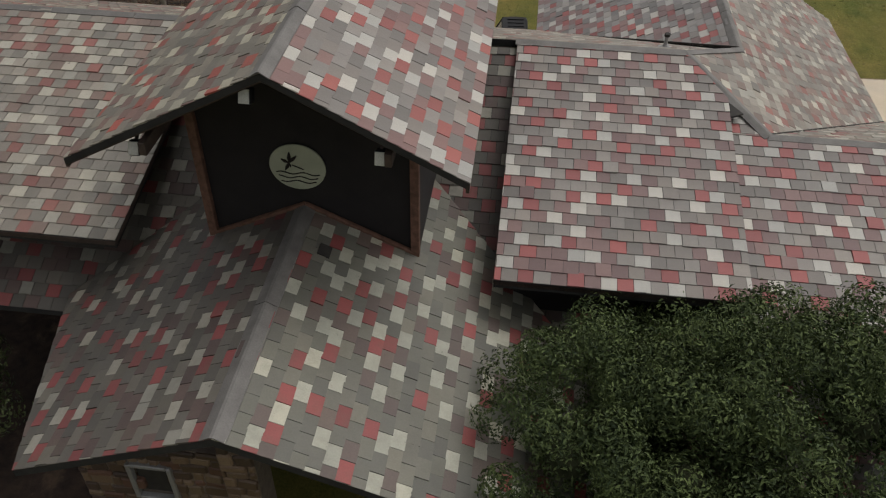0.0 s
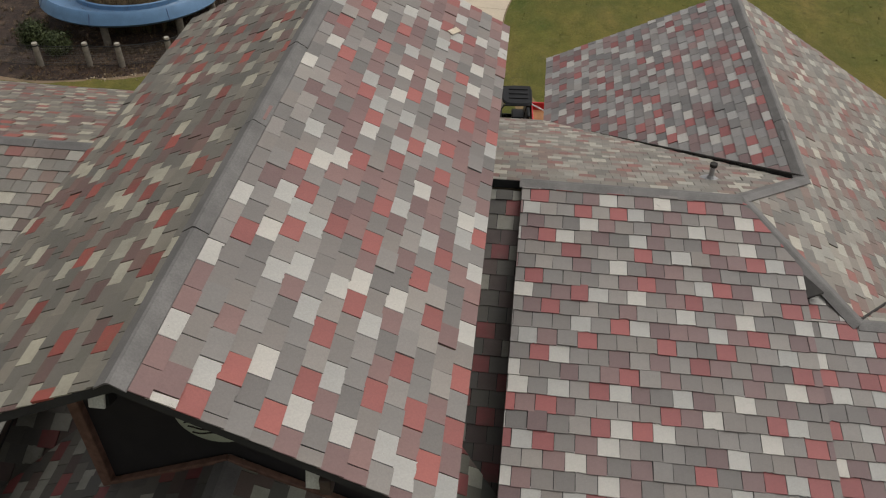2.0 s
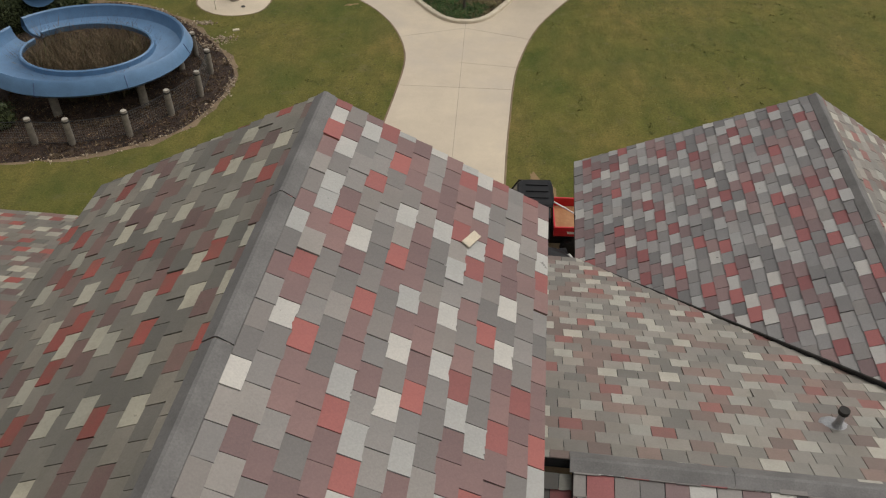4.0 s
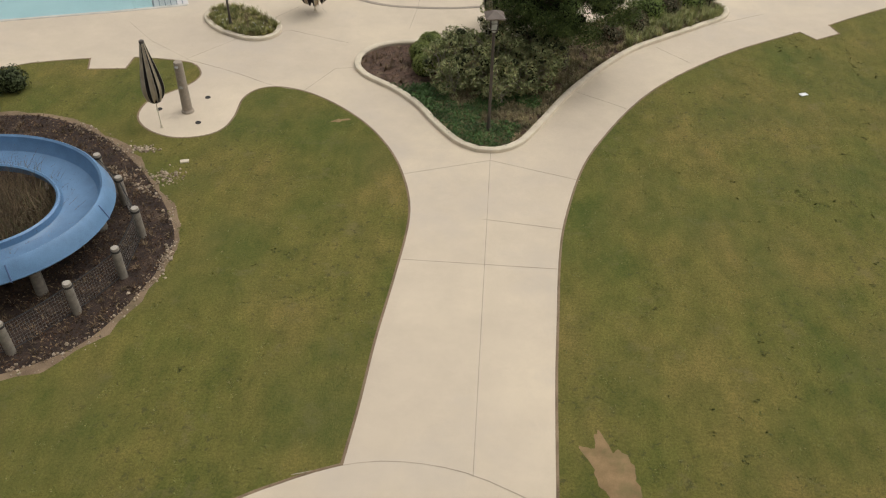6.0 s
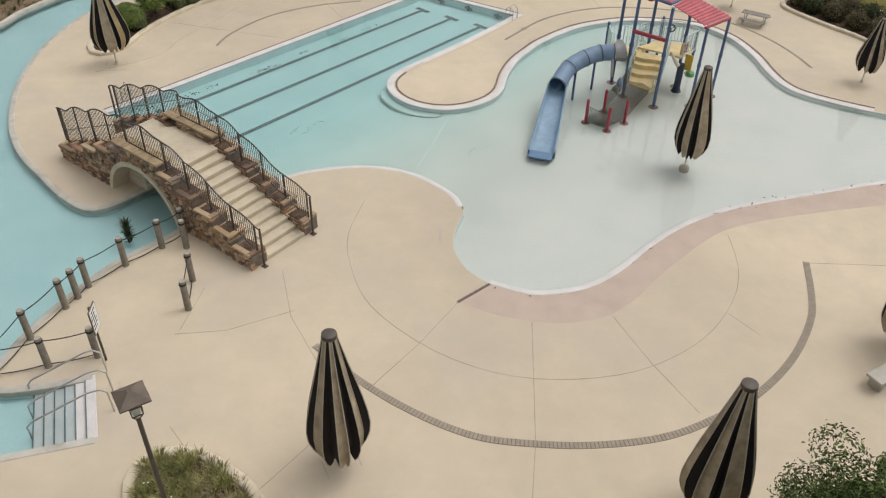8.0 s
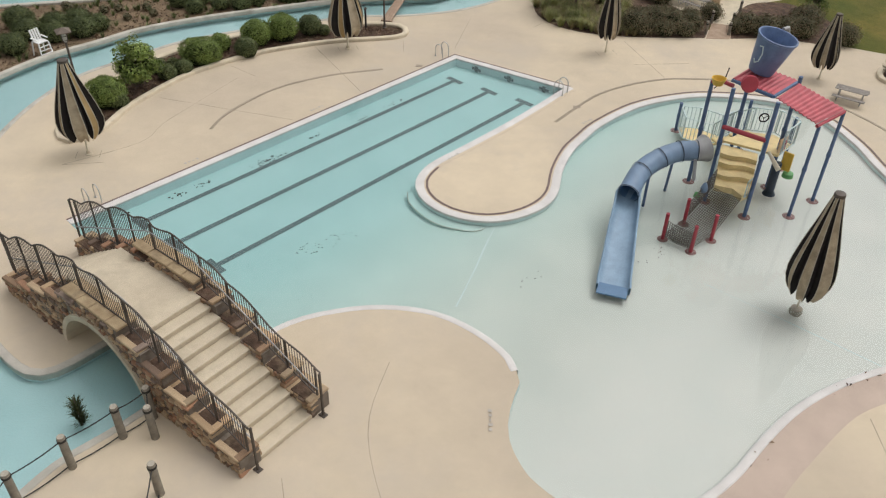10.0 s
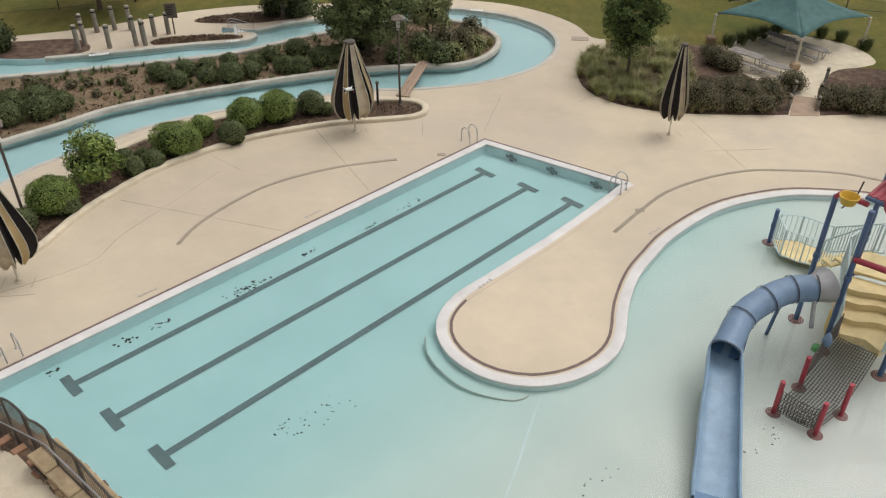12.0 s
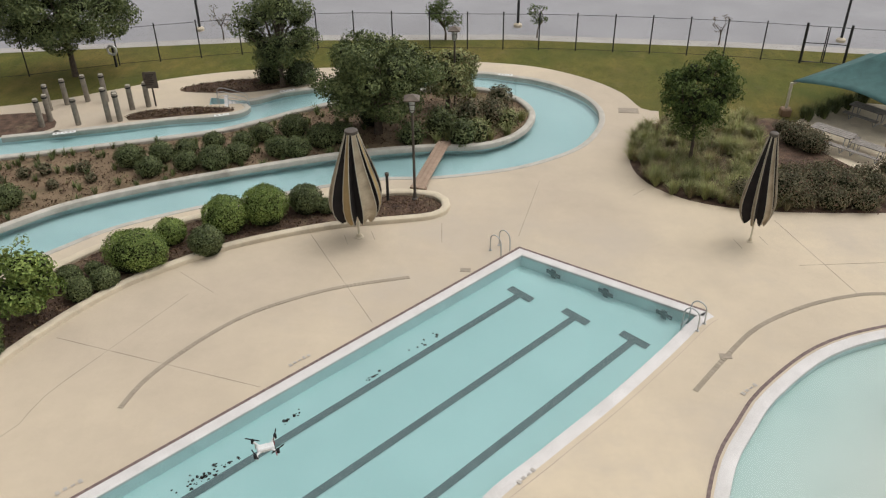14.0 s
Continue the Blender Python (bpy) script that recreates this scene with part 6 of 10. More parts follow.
r = random.Random(11)
picked = 0
for side in (-1, 1):
    y = side * 1.12
    core, stones, caps = Geo(), Geo(), Geo()
    s = 0.0
    while s < RUN2 - 0.01:
        w = 0.15
        mid = s + w / 2
        lo = max(-0.6 if 3.3 < mid < 6.9 else -0.02, arch_z(mid) if arch_z(mid) is not None else -9)
        core.box((mid, y, (lo + wall_top(mid)) / 2), (w, 0.58, wall_top(mid) - lo - 0.04))
        s += w
    tagged(part("wall_core", core, M_MORTAR, bridge, "mortar of the bridge wall"), "", "", "", "stuff")
    z = -0.05
    while z < RISE + 0.2:
        h = r.uniform(0.07, 0.16)
        s = -r.uniform(0, 0.3)
        while s < RUN2:
            w = r.uniform(0.09, 0.27)
            lo, hi = max(0, s), min(RUN2, s + w)
            s += w
            mid = (lo + hi) / 2
            top = min(wall_top(lo + 0.02), wall_top(hi - 0.02))
            zz1 = min(z + h, top)
            az = max([a for a in (arch_z(lo), arch_z(hi), arch_z(mid)) if a is not None] + [-9])
            if hi - lo < 0.06 or zz1 - z < 0.04 or z < az + 0.02:
                continue
            m = Matrix.Rotation(r.choice((0, 0, 1)) * r.uniform(-0.4, 0.4), 3, "Y") @ Matrix.Rotation(r.uniform(-0.12, 0.12), 3, "Z")
            size3 = (hi - lo - 0.014, 0.63 + r.uniform(-0.06, 0.10), zz1 - z - 0.012)
            if side > 0 and picked < 300:
                picked += 1
                o = part("stone", Geo().box((0, 0, 0), size3, m, 0.03), M_STONE, bridge)
                o.location = (mid, y, (z + zz1) / 2)
            else:
                stones.box((mid, y, (z + zz1) / 2), size3, m, 0.03)
        z += h
    if stones.v:
        tagged(part("stone_facing", stones, M_STONE, bridge, "rough brown rubble stones of the bridge wall"), "", "", "", "stuff")
    # cap stones on the level middle and on each planter step
    s = RUN0 - 0.1
    while s < RUN1 + 0.1:
        w = r.uniform(0.5, 0.85)
        part("capstone", Geo().box((s + w / 2, y, RISE + 0.26), (w - 0.02, 0.6, 0.09), None, 0.02), M_CAPSTONE, bridge)
        s += w
    for k in range(5):
        for a, b in ((RUN0 * k / 5, RUN0 * (k + 1) / 5), (RUN2 - (RUN2 - RUN1) * (k + 1) / 5, RUN2 - (RUN2 - RUN1) * k / 5)):
            zt = wall_top((a + b) / 2)
            part("capstone", Geo().box(((a + b) / 2, y + side * 0.25, zt + 0.03), (b - a - 0.03, 0.18, 0.08), Matrix.Rotation(r.uniform(-0.05, 0.05), 3, "Z"), 0.025), M_STONE, bridge)
            part("capstone", Geo().box((a + 0.1 if a < RUN0 - 0.1 and b <= RUN0 + 0.01 else b - 0.1, y, zt + 0.035), (0.18, 0.64, 0.08), Matrix.Rotation(r.uniform(-0.06, 0.06), 3, "X"), 0.025), M_STONE, bridge)
            part("planter_soil", Geo().box(((a + b) / 2, y - side * 0.06, zt + 0.0), (b - a - 0.2, 0.44, 0.05), None, 0.01), M_MULCH, bridge, "brown soil with dry litter")
    # arch ring
    ring = Geo()
    k = 28
    for i in range(k + 1):
        a = math.pi * i / k
        for rr, yy in ((ARCH_R - 0.06, y - side * 0.3), (ARCH_R + 0.10, y - side * 0.3), (ARCH_R + 0.10, y + side * 0.37), (ARCH_R - 0.06, y + side * 0.37)):
            ring.v.append((ARCH_C + rr * math.cos(a), yy, ARCH_Z + rr * math.sin(a) * 1.02))
    ring.f = [(4 * i + j, 4 * i + (j + 1) % 4, 4 * i + 4 + (j + 1) % 4, 4 * i + 4 + j) for i in range(k) for j in range(4)]
    ring.m = [0] * len(ring.f)
    part("arch_ring", ring, M_KERB, bridge, "pale smooth concrete arch ring")
    # railing
    yr = side * 1.1
    bal, posts = Geo(), []
    def rail_z(s):
        flow = 0.10 * math.sin(s * 2 * math.pi / (1.6 if RUN0 - 1.2 < s else 2.1) + 0.6)
        if s > RUN1:  # the far flight: the rail stays high and dips in scallops
            u = (s - RUN1) / (RUN2 - RUN1)
            return 2.95 - 1.15 * u ** 1.4 + 0.16 * abs(math.sin(s * math.pi / 1.4 + 0.4)) - 0.05
        return bridge_z(s) + 1.45 - 0.27 * bridge_z(s) / RISE + 0.8 * flow
    def foot_z(s):
        return wall_top(s) + 0.1 if s > RUN1 else bridge_z(s) + 0.52 - 0.2 * bridge_z(s) / RISE
    top = [(s, yr, rail_z(s)) for s in np.linspace(-0.14, RUN2 + 0.06, 90)]
    part("top_rail", Geo().tube(top, 0.025, 6), M_BRONZE, bridge, "wavy bronze top rail", True)
    part("bottom_rail", Geo().tube([(s, yr, foot_z(s)) for s in np.linspace(0.05, RUN2 - 0.1, 50)], 0.022, 6), M_BRONZE, bridge, "", True)
    part("hand_rail", Geo().tube([(s, yr - side * 0.1, bridge_z(s) + 0.95) for s in np.linspace(-0.1, RUN2 + 0.05, 50)], 0.019, 6), M_GALV, bridge, "slim grey hand rail", True)
    for s in np.arange(0.16, RUN2 - 0.1, 0.095):
        bal.beam((s, yr, foot_z(s)), (s, yr, rail_z(s) - 0.01), 0.014, 0.014)
    tagged(part("baluster_run", bal, M_BRONZE, bridge, "thin bronze balusters"), "", "", "", "stuff")
    for s in (-0.14, RUN2 + 0.06):  # end posts stand on the deck before the walls
        e = part("rail_post", Geo().box((s, yr - side * 0.04, (rail_z(s)) / 2), (0.055, 0.055, rail_z(s)), None, 0.006), M_BRONZE, bridge)
        part("foot_plate", Geo().box((s, yr - side * 0.04, 0.012), (0.2, 0.16, 0.02), None, 0.004), M_BRONZE, e)
    for s in np.arange(0.05, RUN2, 1.0):
        part("rail_post", Geo().box((s, yr, (bridge_z(s) + rail_z(s)) / 2), (0.05, 0.05, rail_z(s) - bridge_z(s)), None, 0.006), M_BRONZE, bridge)
for k in range(STEPS):
    z = RISE * (k + 1) / STEPS
    a = RUN0 * k / STEPS
    part("step", Geo().box(((a + RUN0) / 2 + 0.2, 0, z - RISE / STEPS / 2), (RUN0 - a + 0.4, 1.66, RISE / STEPS), None, 0.015), M_STEPS, bridge)
    b = 9.9 - 3.0 * k / STEPS
    if k < STEPS - 1:
        part("step", Geo().box(((b + 6.0) / 2, 0, z - RISE / STEPS / 2 - 0.003), (b - 6.0, 1.66, RISE / STEPS), None, 0.015), M_STEPS, bridge)
g = Geo()
k = 16
for i in range(k):
    a0, a1 = math.pi * i / k, math.pi * (i + 1) / k
    am = (a0 + a1) / 2
    g.box((ARCH_C + (ARCH_R + 0.05) * math.cos(am), 0, ARCH_Z + (ARCH_R + 0.05) * math.sin(am)), (0.12, 1.7, ARCH_R * math.pi / k + 0.05), Matrix.Rotation(-am, 3, "Y"))
part("vault", g, M_KERB, bridge, "smooth concrete underside of the arch")
part("landing", Geo().prism([(RUN0 - 0.05, -0.83), (RUN1, -0.83), (7.0, 0.1), (7.0, 0.83), (RUN0 - 0.05, 0.83)], RISE - 0.13, RISE + 0.004), M_STEPS, bridge, "cream concrete landing")

# ---------------------------------------------------------------- river landing: posts, cables, steps, signs
LANDING = [(-16.33, 56.2), (-15.12, 56.66), (-13.95, 57.12)]
BANK = [(-16.33, 56.2), (-16.05, 57.65), (-15.6, 58.95), (-15.42, 59.4), (-15.3, 59.9), (-14.55, 60.95), (-13.72, 61.9), (-13.2, 62.55), (-12.95, 61.95)]
EXIT = [(-12.3, 60.4), (-12.06, 59.14)]


def log_post(x, y, h, rad=0.115, tilt=0.0, label="grey weathered round timber post of the river fence"):
    root = thing("fence_post", Matrix.Translation((x, y, 0)) @ Matrix.Rotation(tilt, 4, "Y"), label, "post", "river fence posts")
    part("log", Geo().lathe([(0.0, 0), (rad, 0), (rad * 0.97, h * 0.5), (rad * 0.94, h - 0.02), (rad * 0.85, h), (0.0, h)], 14), M_LOG, root, "", True)
    part("end_grain", Geo().lathe([(0.0, h), (rad * 0.84, h), (rad * 0.8, h + 0.012), (0.0, h + 0.014)], 14), M_LOGTOP, root, "pale end grain")
    part("cable_collar", Geo().lathe([(rad * 0.94, h - 0.14), (rad * 1.08, h - 0.13), (rad * 1.08, h - 0.08), (rad * 0.94, h - 0.07)], 14), M_DARK, root)
    return root


M_MESH = paint("dull_wire", (0.22, 0.21, 0.19), 0.6, 0.2, 0.3)


def cable_fence(line, heights, label, net=True):
    root = thing("cable_fence", Matrix(), label, "fence")
    for (x0, y0), (x1, y1) in zip(line, line[1:]):
        for z in heights:
            pts = [(x0 + (x1 - x0) * t, y0 + (y1 - y0) * t, z - 0.05 * math.sin(math.pi * t)) for t in np.linspace(0, 1, 9)]
            part("cable", Geo().tube(pts, 0.016, 5), M_ROPE, root)
        if net:
            g = Geo()
            d = math.hypot(x1 - x0, y1 - y0)
            k = max(2, int(d / 0.085))
            lo, hi = min(heights), max(heights)
            for i in range(k + 1):
                t = i / k
                x, y, sag = x0 + (x1 - x0) * t, y0 + (y1 - y0) * t, 0.05 * math.sin(math.pi * t)
                g.beam((x, y, lo - sag), (x, y, hi - sag), 0.004, 0.004)
            for j in range(1, 8):
                z = lo + (hi - lo) * j / 8
                g.beam((x0, y0, z - 0.03), (x1, y1, z - 0.03), 0.004, 0.004)
            tagged(part("mesh_infill", g, M_MESH, root, "thin dull wire mesh"), "", "", "", "stuff")
    return root


for x, y in LANDING + BANK[1:] + EXIT:
    log_post(x, y, 1.08, 0.1)
cable_fence(LANDING, (0.1, 0.95), "dark two-cable fence along the river landing", False)
cable_fence(BANK, (0.1, 0.95), "dark two-cable fence along the river bank", False)
cable_fence(EXIT, (0.1, 0.95), "dark two-cable fence at the bridge foot", False)


def notice(x, y, turn, h, w, hh, label, mat_face):
    root = thing("notice_sign", Matrix.Translation((x, y, 0)) @ Matrix.Rotation(radians(turn), 4, "Z"), label, "sign")
    part("post", Geo().beam((0, 0, 0), (0, 0, h), 0.06, 0.05, 0.006), M_BRONZE, root)
    b = part("board", Geo().box((0, -0.05, h - hh / 2), (w, 0.03, hh), None, 0.008), M_HOOD, root, "brown sign board")
    part("face", Geo().box((0, -0.069, h - hh / 2), (w - 0.06, 0.006, hh - 0.06)), mat_face, b, "pale sign face")
    for k in range(6):
        part("text_bar", Geo().box((-0.04 * (k % 3), -0.074, h - 0.12 - k * (hh - 0.2) / 6), (w * (0.6 - 0.1 * (k % 2)), 0.004, hh / 24)), M_PLASTIC, b)


notice(-13.68, 57.0, 97, 1.95, 0.5, 0.8, "tall sign board on a dark post at the river steps", M_WHITE)
notice(-22.26, 93.8, 10, 1.5, 0.55, 0.7, "brown notice board on a post behind the river", M_HOOD)

steps = thing("pool_steps", Matrix.Translation((-13.35, 55.45, 0)) @ Matrix.Rotation(math.atan2(1.9, -0.8) - math.pi / 2, 4, "Z"), "white pool entry steps with dark nosings down into the river", "steps")
for k in range(6):
    part("tread", Geo().box((-0.14 - 0.26 * k, 0, -0.05 - 0.042 * k), (0.27, 2.2, 0.12), None, 0.01), M_WHITE_COPING, steps)
    part("nosing", Geo().box((-0.26 - 0.26 * k, 0, 0.014 - 0.042 * k), (0.035, 2.2, 0.012)), M_LANE, steps, "dark nosing tile")
for y in (-0.35, 0.35):
    part("hand_rail", Geo().tube([(0.42, y, 0), (0.4, y, 0.72), (0.25, y, 0.86), (-0.05, y, 0.84), (-1.45, y, 0.3), (-1.6, y, 0.16), (-1.6, y, -0.32)], 0.024, 8), M_STEEL, steps, "stainless hand rail", True)
part("hand_rail", Geo().tube([(0.3, 1.12, 0), (0.28, 1.12, 0.72), (0.12, 1.12, 0.86), (-0.1, 1.12, 0.84), (-1.5, 1.12, 0.3), (-1.62, 1.12, 0.16), (-1.62, 1.12, -0.32)], 0.024, 8), M_STEEL, steps, "stainless hand rail", True)
steps2 = copy_thing(steps, Matrix.Translation((-19.6, 94.55, 0)) @ Matrix.Rotation(radians(200), 4, "Z") @ Matrix.Scale(0.6, 4))
tagged(steps2, "pale entry steps with rails at the far river bend")


def ladder(x, y, turn, scale=1.0):
    root = thing("pool_ladder", Matrix.Translation((x, y, 0)) @ Matrix.Rotation(radians(turn), 4, "Z") @ Matrix.Scale(scale, 4), "stainless steel pool ladder with two curved rails", "ladder", "pool ladders")
    for yy in (-0.25, 0.25):
        path = [(-0.55, yy, 0.0), (-0.55, yy, 0.45)] + [(-0.28 + 0.27 * math.cos(a), yy, 0.5 + 0.28 * math.sin(a)) for a in np.linspace(math.pi, 0, 9)] + [(0.0, yy, 0.3), (0.02, yy, -0.5)]
        part("rail", Geo().tube(path, 0.025, 8), M_STEEL, root, "", True)
        part("escutcheon", Geo().lathe([(0.0, 0.0), (0.07, 0.0), (0.05, 0.03), (0.0, 0.03)], 10, (-0.55, yy, 0.012)), M_STEEL, root)
    for z in (-0.08, -0.32):
        part("rung", Geo().box((0.02, 0, z), (0.09, 0.5, 0.025), None, 0.005), M_STEEL, root)


ladder(-18.2, 71.3, -40, 0.78)
ladder(-7.35, 84.0, -40, 0.78)
ladder(-2.5, 81.22, 145, 0.78)

# concrete bench beside the planted bed
bench = thing("bench", Matrix.Translation((7.5, 57.7, 0)) @ Matrix.Rotation(radians(32), 4, "Z"), "pale grey concrete slab bench on the deck", "bench")
part("slab", Geo().box((0, 0, 0.42), (1.5, 0.48, 0.09), None, 0.015), M_KERB_GREY, bench)
for x in (-0.5, 0.5):
    part("leg", Geo().box((x, 0, 0.19), (0.14, 0.4, 0.38), None, 0.015), M_KERB_GREY, bench)

# shower column and deck plates
root = thing("shower_column", Matrix.Translation((-10.08, 44.75, 0)), "round pebble-finished shower column on the pad", "shower")
part("column", Geo().lathe([(0.0, 0), (0.24, 0), (0.235, 0.06), (0.19, 0.1), (0.165, 2.0), (0.15, 2.06), (0.0, 2.08)], 20), M_PILLAR, root, "", True)
part("shower_head", Geo().lathe([(0.0, 0), (0.05, 0), (0.07, 0.05), (0.0, 0.06)], 12, (0.0, -0.2, 1.9)), M_STEEL, root)
part("push_button", Geo().box((0.0, -0.19, 1.1), (0.1, 0.03, 0.1), None, 0.01), M_STEEL, root)
for x, y in ((-9.62, 45.84), (-9.47, 43.97), (-11.2, 44.82)):
    g = Geo().lathe([(0.0, 0.0), (0.11, 0.0), (0.105, 0.015), (0.0, 0.017)], 16)
    o = part("floor_drain", g, M_DARK)
    o.location = (x, y, 0.004)
    tagged(o, "small round dark floor drain in the shower pad", "drain")
for x, y, w in ((-2.9, 95.0, 0.8), (-8.45, 83.0, 0.3), (-1.72, 79.85, 0.3)):
    o = part("access_cover", Geo().box((0, 0, 0.006), (w, w * 0.6, 0.014), None, 0.003), M_DRAIN)
    o.location = (x, y, 0.004)
    tagged(o, "flat grey access cover in the deck", "cover")

# ---------------------------------------------------------------- play structure in the wading pool
WZ = -0.24
play = thing("play_structure", Matrix.Translation((3.3, 73.6, WZ)), "blue, red and yellow water play tower with slide, bucket and net", "play structure")
PX, PY = 3.3, 73.6


def at(x, y, z):
    return (x - PX, y - PY, z - WZ)


def play_post(x, y, top, mat=M_STEELBLUE, rad=0.068, label="blue painted steel post"):
    o = part("post", Geo().cyl(at(x, y, WZ), at(x, y, top), rad, n=12), mat, play, label, True)
    part("post_foot", Geo().lathe([(0.0, 0), (0.22, 0), (0.21, 0.03), (0.1, 0.05), (0.0, 0.05)], 14, at(x, y, WZ)), M_FOOT, o, "faded red foot plate", True)
    part("clamp", Geo().lathe([(rad, -0.08), (rad * 1.35, -0.07), (rad * 1.25, 0.07), (rad, 0.08)], 12, at(x, y, WZ + (top - WZ) * 0.55)), mat, o)


TOWER = [(3.52, 72.92), (2.34, 73.75), (4.75, 74.85), (3.5, 75.9)]
for x, y in TOWER:
    play_post(x, y, 4.1)
play_post(2.0, 75.0, 3.75)
for x, y in ((5.06, 73.1), (6.15, 74.12)):
    play_post(x, y, 3.25, M_STEELBLUE, 0.06)
play_post(2.14, 78.7, 1.0, M_STEELBLUE, 0.065)
for x, y in ((4.3, 77.4), (5.6, 76.2)):
    play_post(x, y, 1.9, M_STEELBLUE, 0.06)
beamz = [at(2.0, 75.0, 3.7), at(2.06, 74.92, 3.86), at(2.5, 74.35, 3.9)]
part("cross_pipe", Geo().tube(beamz, 0.07, 10), M_REDP, play, "red bent pipe", True)
part("cross_pipe", Geo().tube([at(2.3, 73.72, 2.75), at(3.5, 72.92, 2.75)], 0.08, 10), M_REDP, play, "orange red crossbar over the stairs", True)
part("valve_wheel", Geo().lathe([(0.0, -0.05), (0.25, -0.05), (0.28, 0.0), (0.25, 0.06), (0.0, 0.06)], 20), M_REDP, play, "round red disc", True).matrix_basis = Matrix.Translation(at(2.75, 73.6, 4.35)) @ Matrix.Rotation(radians(70), 4, "X")


def ribbed_panel(corners, ribs, mat, label):
    """Sloping corrugated roof panel between four corners."""
    a, b, c, d = (Vector(at(*p)) for p in corners)
    g = Geo()
    n = (b - a).cross(d - a).normalized()
    cols = ribs * 4
    prof = [0.0, 0.03, 0.03, 0.0]
    vs = []
    for i in range(cols + 1):
        t = i / cols
        lift = n * prof[i % 4]
        p, q = a.lerp(b, t) + lift, d.lerp(c, t) + lift
        vs += [p, q, p - n * 0.03, q - n * 0.03]
    fs = []
    for i in range(cols):
        k = 4 * i
        fs += [(k, k + 4, k + 5, k + 1), (k + 2, k + 3, k + 7, k + 6), (k, k + 2, k + 6, k + 4), (k + 1, k + 5, k + 7, k + 3)]
    g.add(vs, fs)
    part("roof_panel", g, mat, play, label)


ribbed_panel([(2.45, 74.45, 4.12), (3.5, 73.4, 4.12), (4.52, 74.5, 4.12), (3.45, 75.6, 4.12)], 9, M_PINK, "faded red ribbed roof panel under the bucket")
ribbed_panel([(3.62, 73.42, 4.0), (4.88, 72.97, 3.42), (6.08, 74.02, 3.42), (4.6, 74.55, 4.0)], 10, M_PINK, "faded red ribbed sloping awning")
for a, b in (((2.45, 74.45, 4.05), (3.5, 73.4, 4.05)), ((3.5, 73.4, 4.05), (4.52, 74.5, 4.05)), ((4.95, 73.02, 3.3), (6.15, 74.1, 3.3))):
    part("roof_beam", Geo().tube([at(*a), at(*b)], 0.06, 8), M_STEELBLUE if a[2] > 4.0 else M_REDP, play, "", True)
# tipping bucket
bm = Matrix.Translation(at(3.42, 74.9, 4.22)) @ Matrix.Rotation(radians(4), 4, "X") @ Matrix.Rotation(radians(11), 4, "Y") @ Matrix.Rotation(radians(-55), 4, "Z") @ Matrix.Diagonal((0.8, 0.8, 0.92, 1))
o = part("bucket", Geo().lathe([(0.0, 0.0), (0.50, 0.0), (0.52, 0.06), (0.78, 1.28), (0.82, 1.30), (0.82, 1.36), (0.76, 1.36), (0.72, 1.28), (0.47, 0.1), (0.0, 0.08)], 28), M_BUCKET, play, "large blue tipping bucket", True)
o.matrix_basis = bm
part("bucket_handle", Geo().tube([(-0.1, -0.72, 1.0), (0.08, -0.82, 1.08), (0.2, -0.82, 0.85), (0.16, -0.78, 0.55), (-0.02, -0.7, 0.4), (-0.14, -0.66, 0.5)], 0.024, 8), M_MINT, o, "pale hook-shaped handle", True)
part("fill_pipe", Geo().tube([at(4.2, 75.6, 4.15), at(4.25, 75.7, 5.25), at(4.18, 75.62, 5.42), at(3.95, 75.4, 5.45)], 0.06, 10), M_GALV, play, "grey bent fill pipe", True)
# moulded yellow stair of three wavy tiers and a top deck
def tier(t):
    """Left and right end of the stair at a share of its run, on plan."""
    return Vector((2.43, 73.38)).lerp(Vector((2.93, 75.28)), t), Vector((3.55, 73.05)).lerp(Vector((4.07, 74.76)), t)


for t0, t1, z, nose in ((0.0, 0.36, 0.70, 0.0), (0.27, 0.62, 0.86, 0.08), (0.53, 0.80, 1.04, 0.08), (0.70, 1.0, 1.20, 0.06)):
    (a, b), (c, d) = tier(t0), tier(t1)
    front = [a.lerp(b, k / 10) - (c - a).normalized() * nose * math.sin(2 * math.pi * k / 10) for k in range(11)]
    if not nose:
        front[6:10] = [Vector((3.2, 72.8))]
    rim = [(p.x - PX, p.y - PY) for p in front + [d, c]]
    part("stair_tier", Geo().prism(rim, z - 0.22 - WZ, z - WZ), M_YELLOW, play, "pale yellow moulded stair tier")
part("platform", Geo().prism([at(*p, 0)[:2] for p in ((2.93, 75.3), (4.07, 74.78), (4.62, 74.45), (5.3, 75.2), (4.85, 75.86), (3.9, 76.0))], 1.28 - WZ, 1.36 - WZ), M_YELLOW, play, "pale yellow perforated platform")
part("platform", Geo().prism([at(*p, 0)[:2] for p in ((2.18, 77.7), (2.65, 77.4), (3.13, 77.22), (3.58, 77.94), (2.86, 78.46), (2.2, 78.5))], -0.02 - WZ, 0.05 - WZ), M_YELLOW, play, "pale yellow low platform")
for k in range(4):  # broad treads between the low and the high platform
    c = Vector((3.3, 77.25)).lerp(Vector((3.85, 76.2)), k / 3)
    part("stair_tread", Geo().box(at(c.x, c.y, 0.2 + 0.3 * k), (0.85, 0.4, 0.09), Matrix.Rotation(0.45, 3, "Z"), 0.02), M_YELLOW, play, "pale yellow tread")


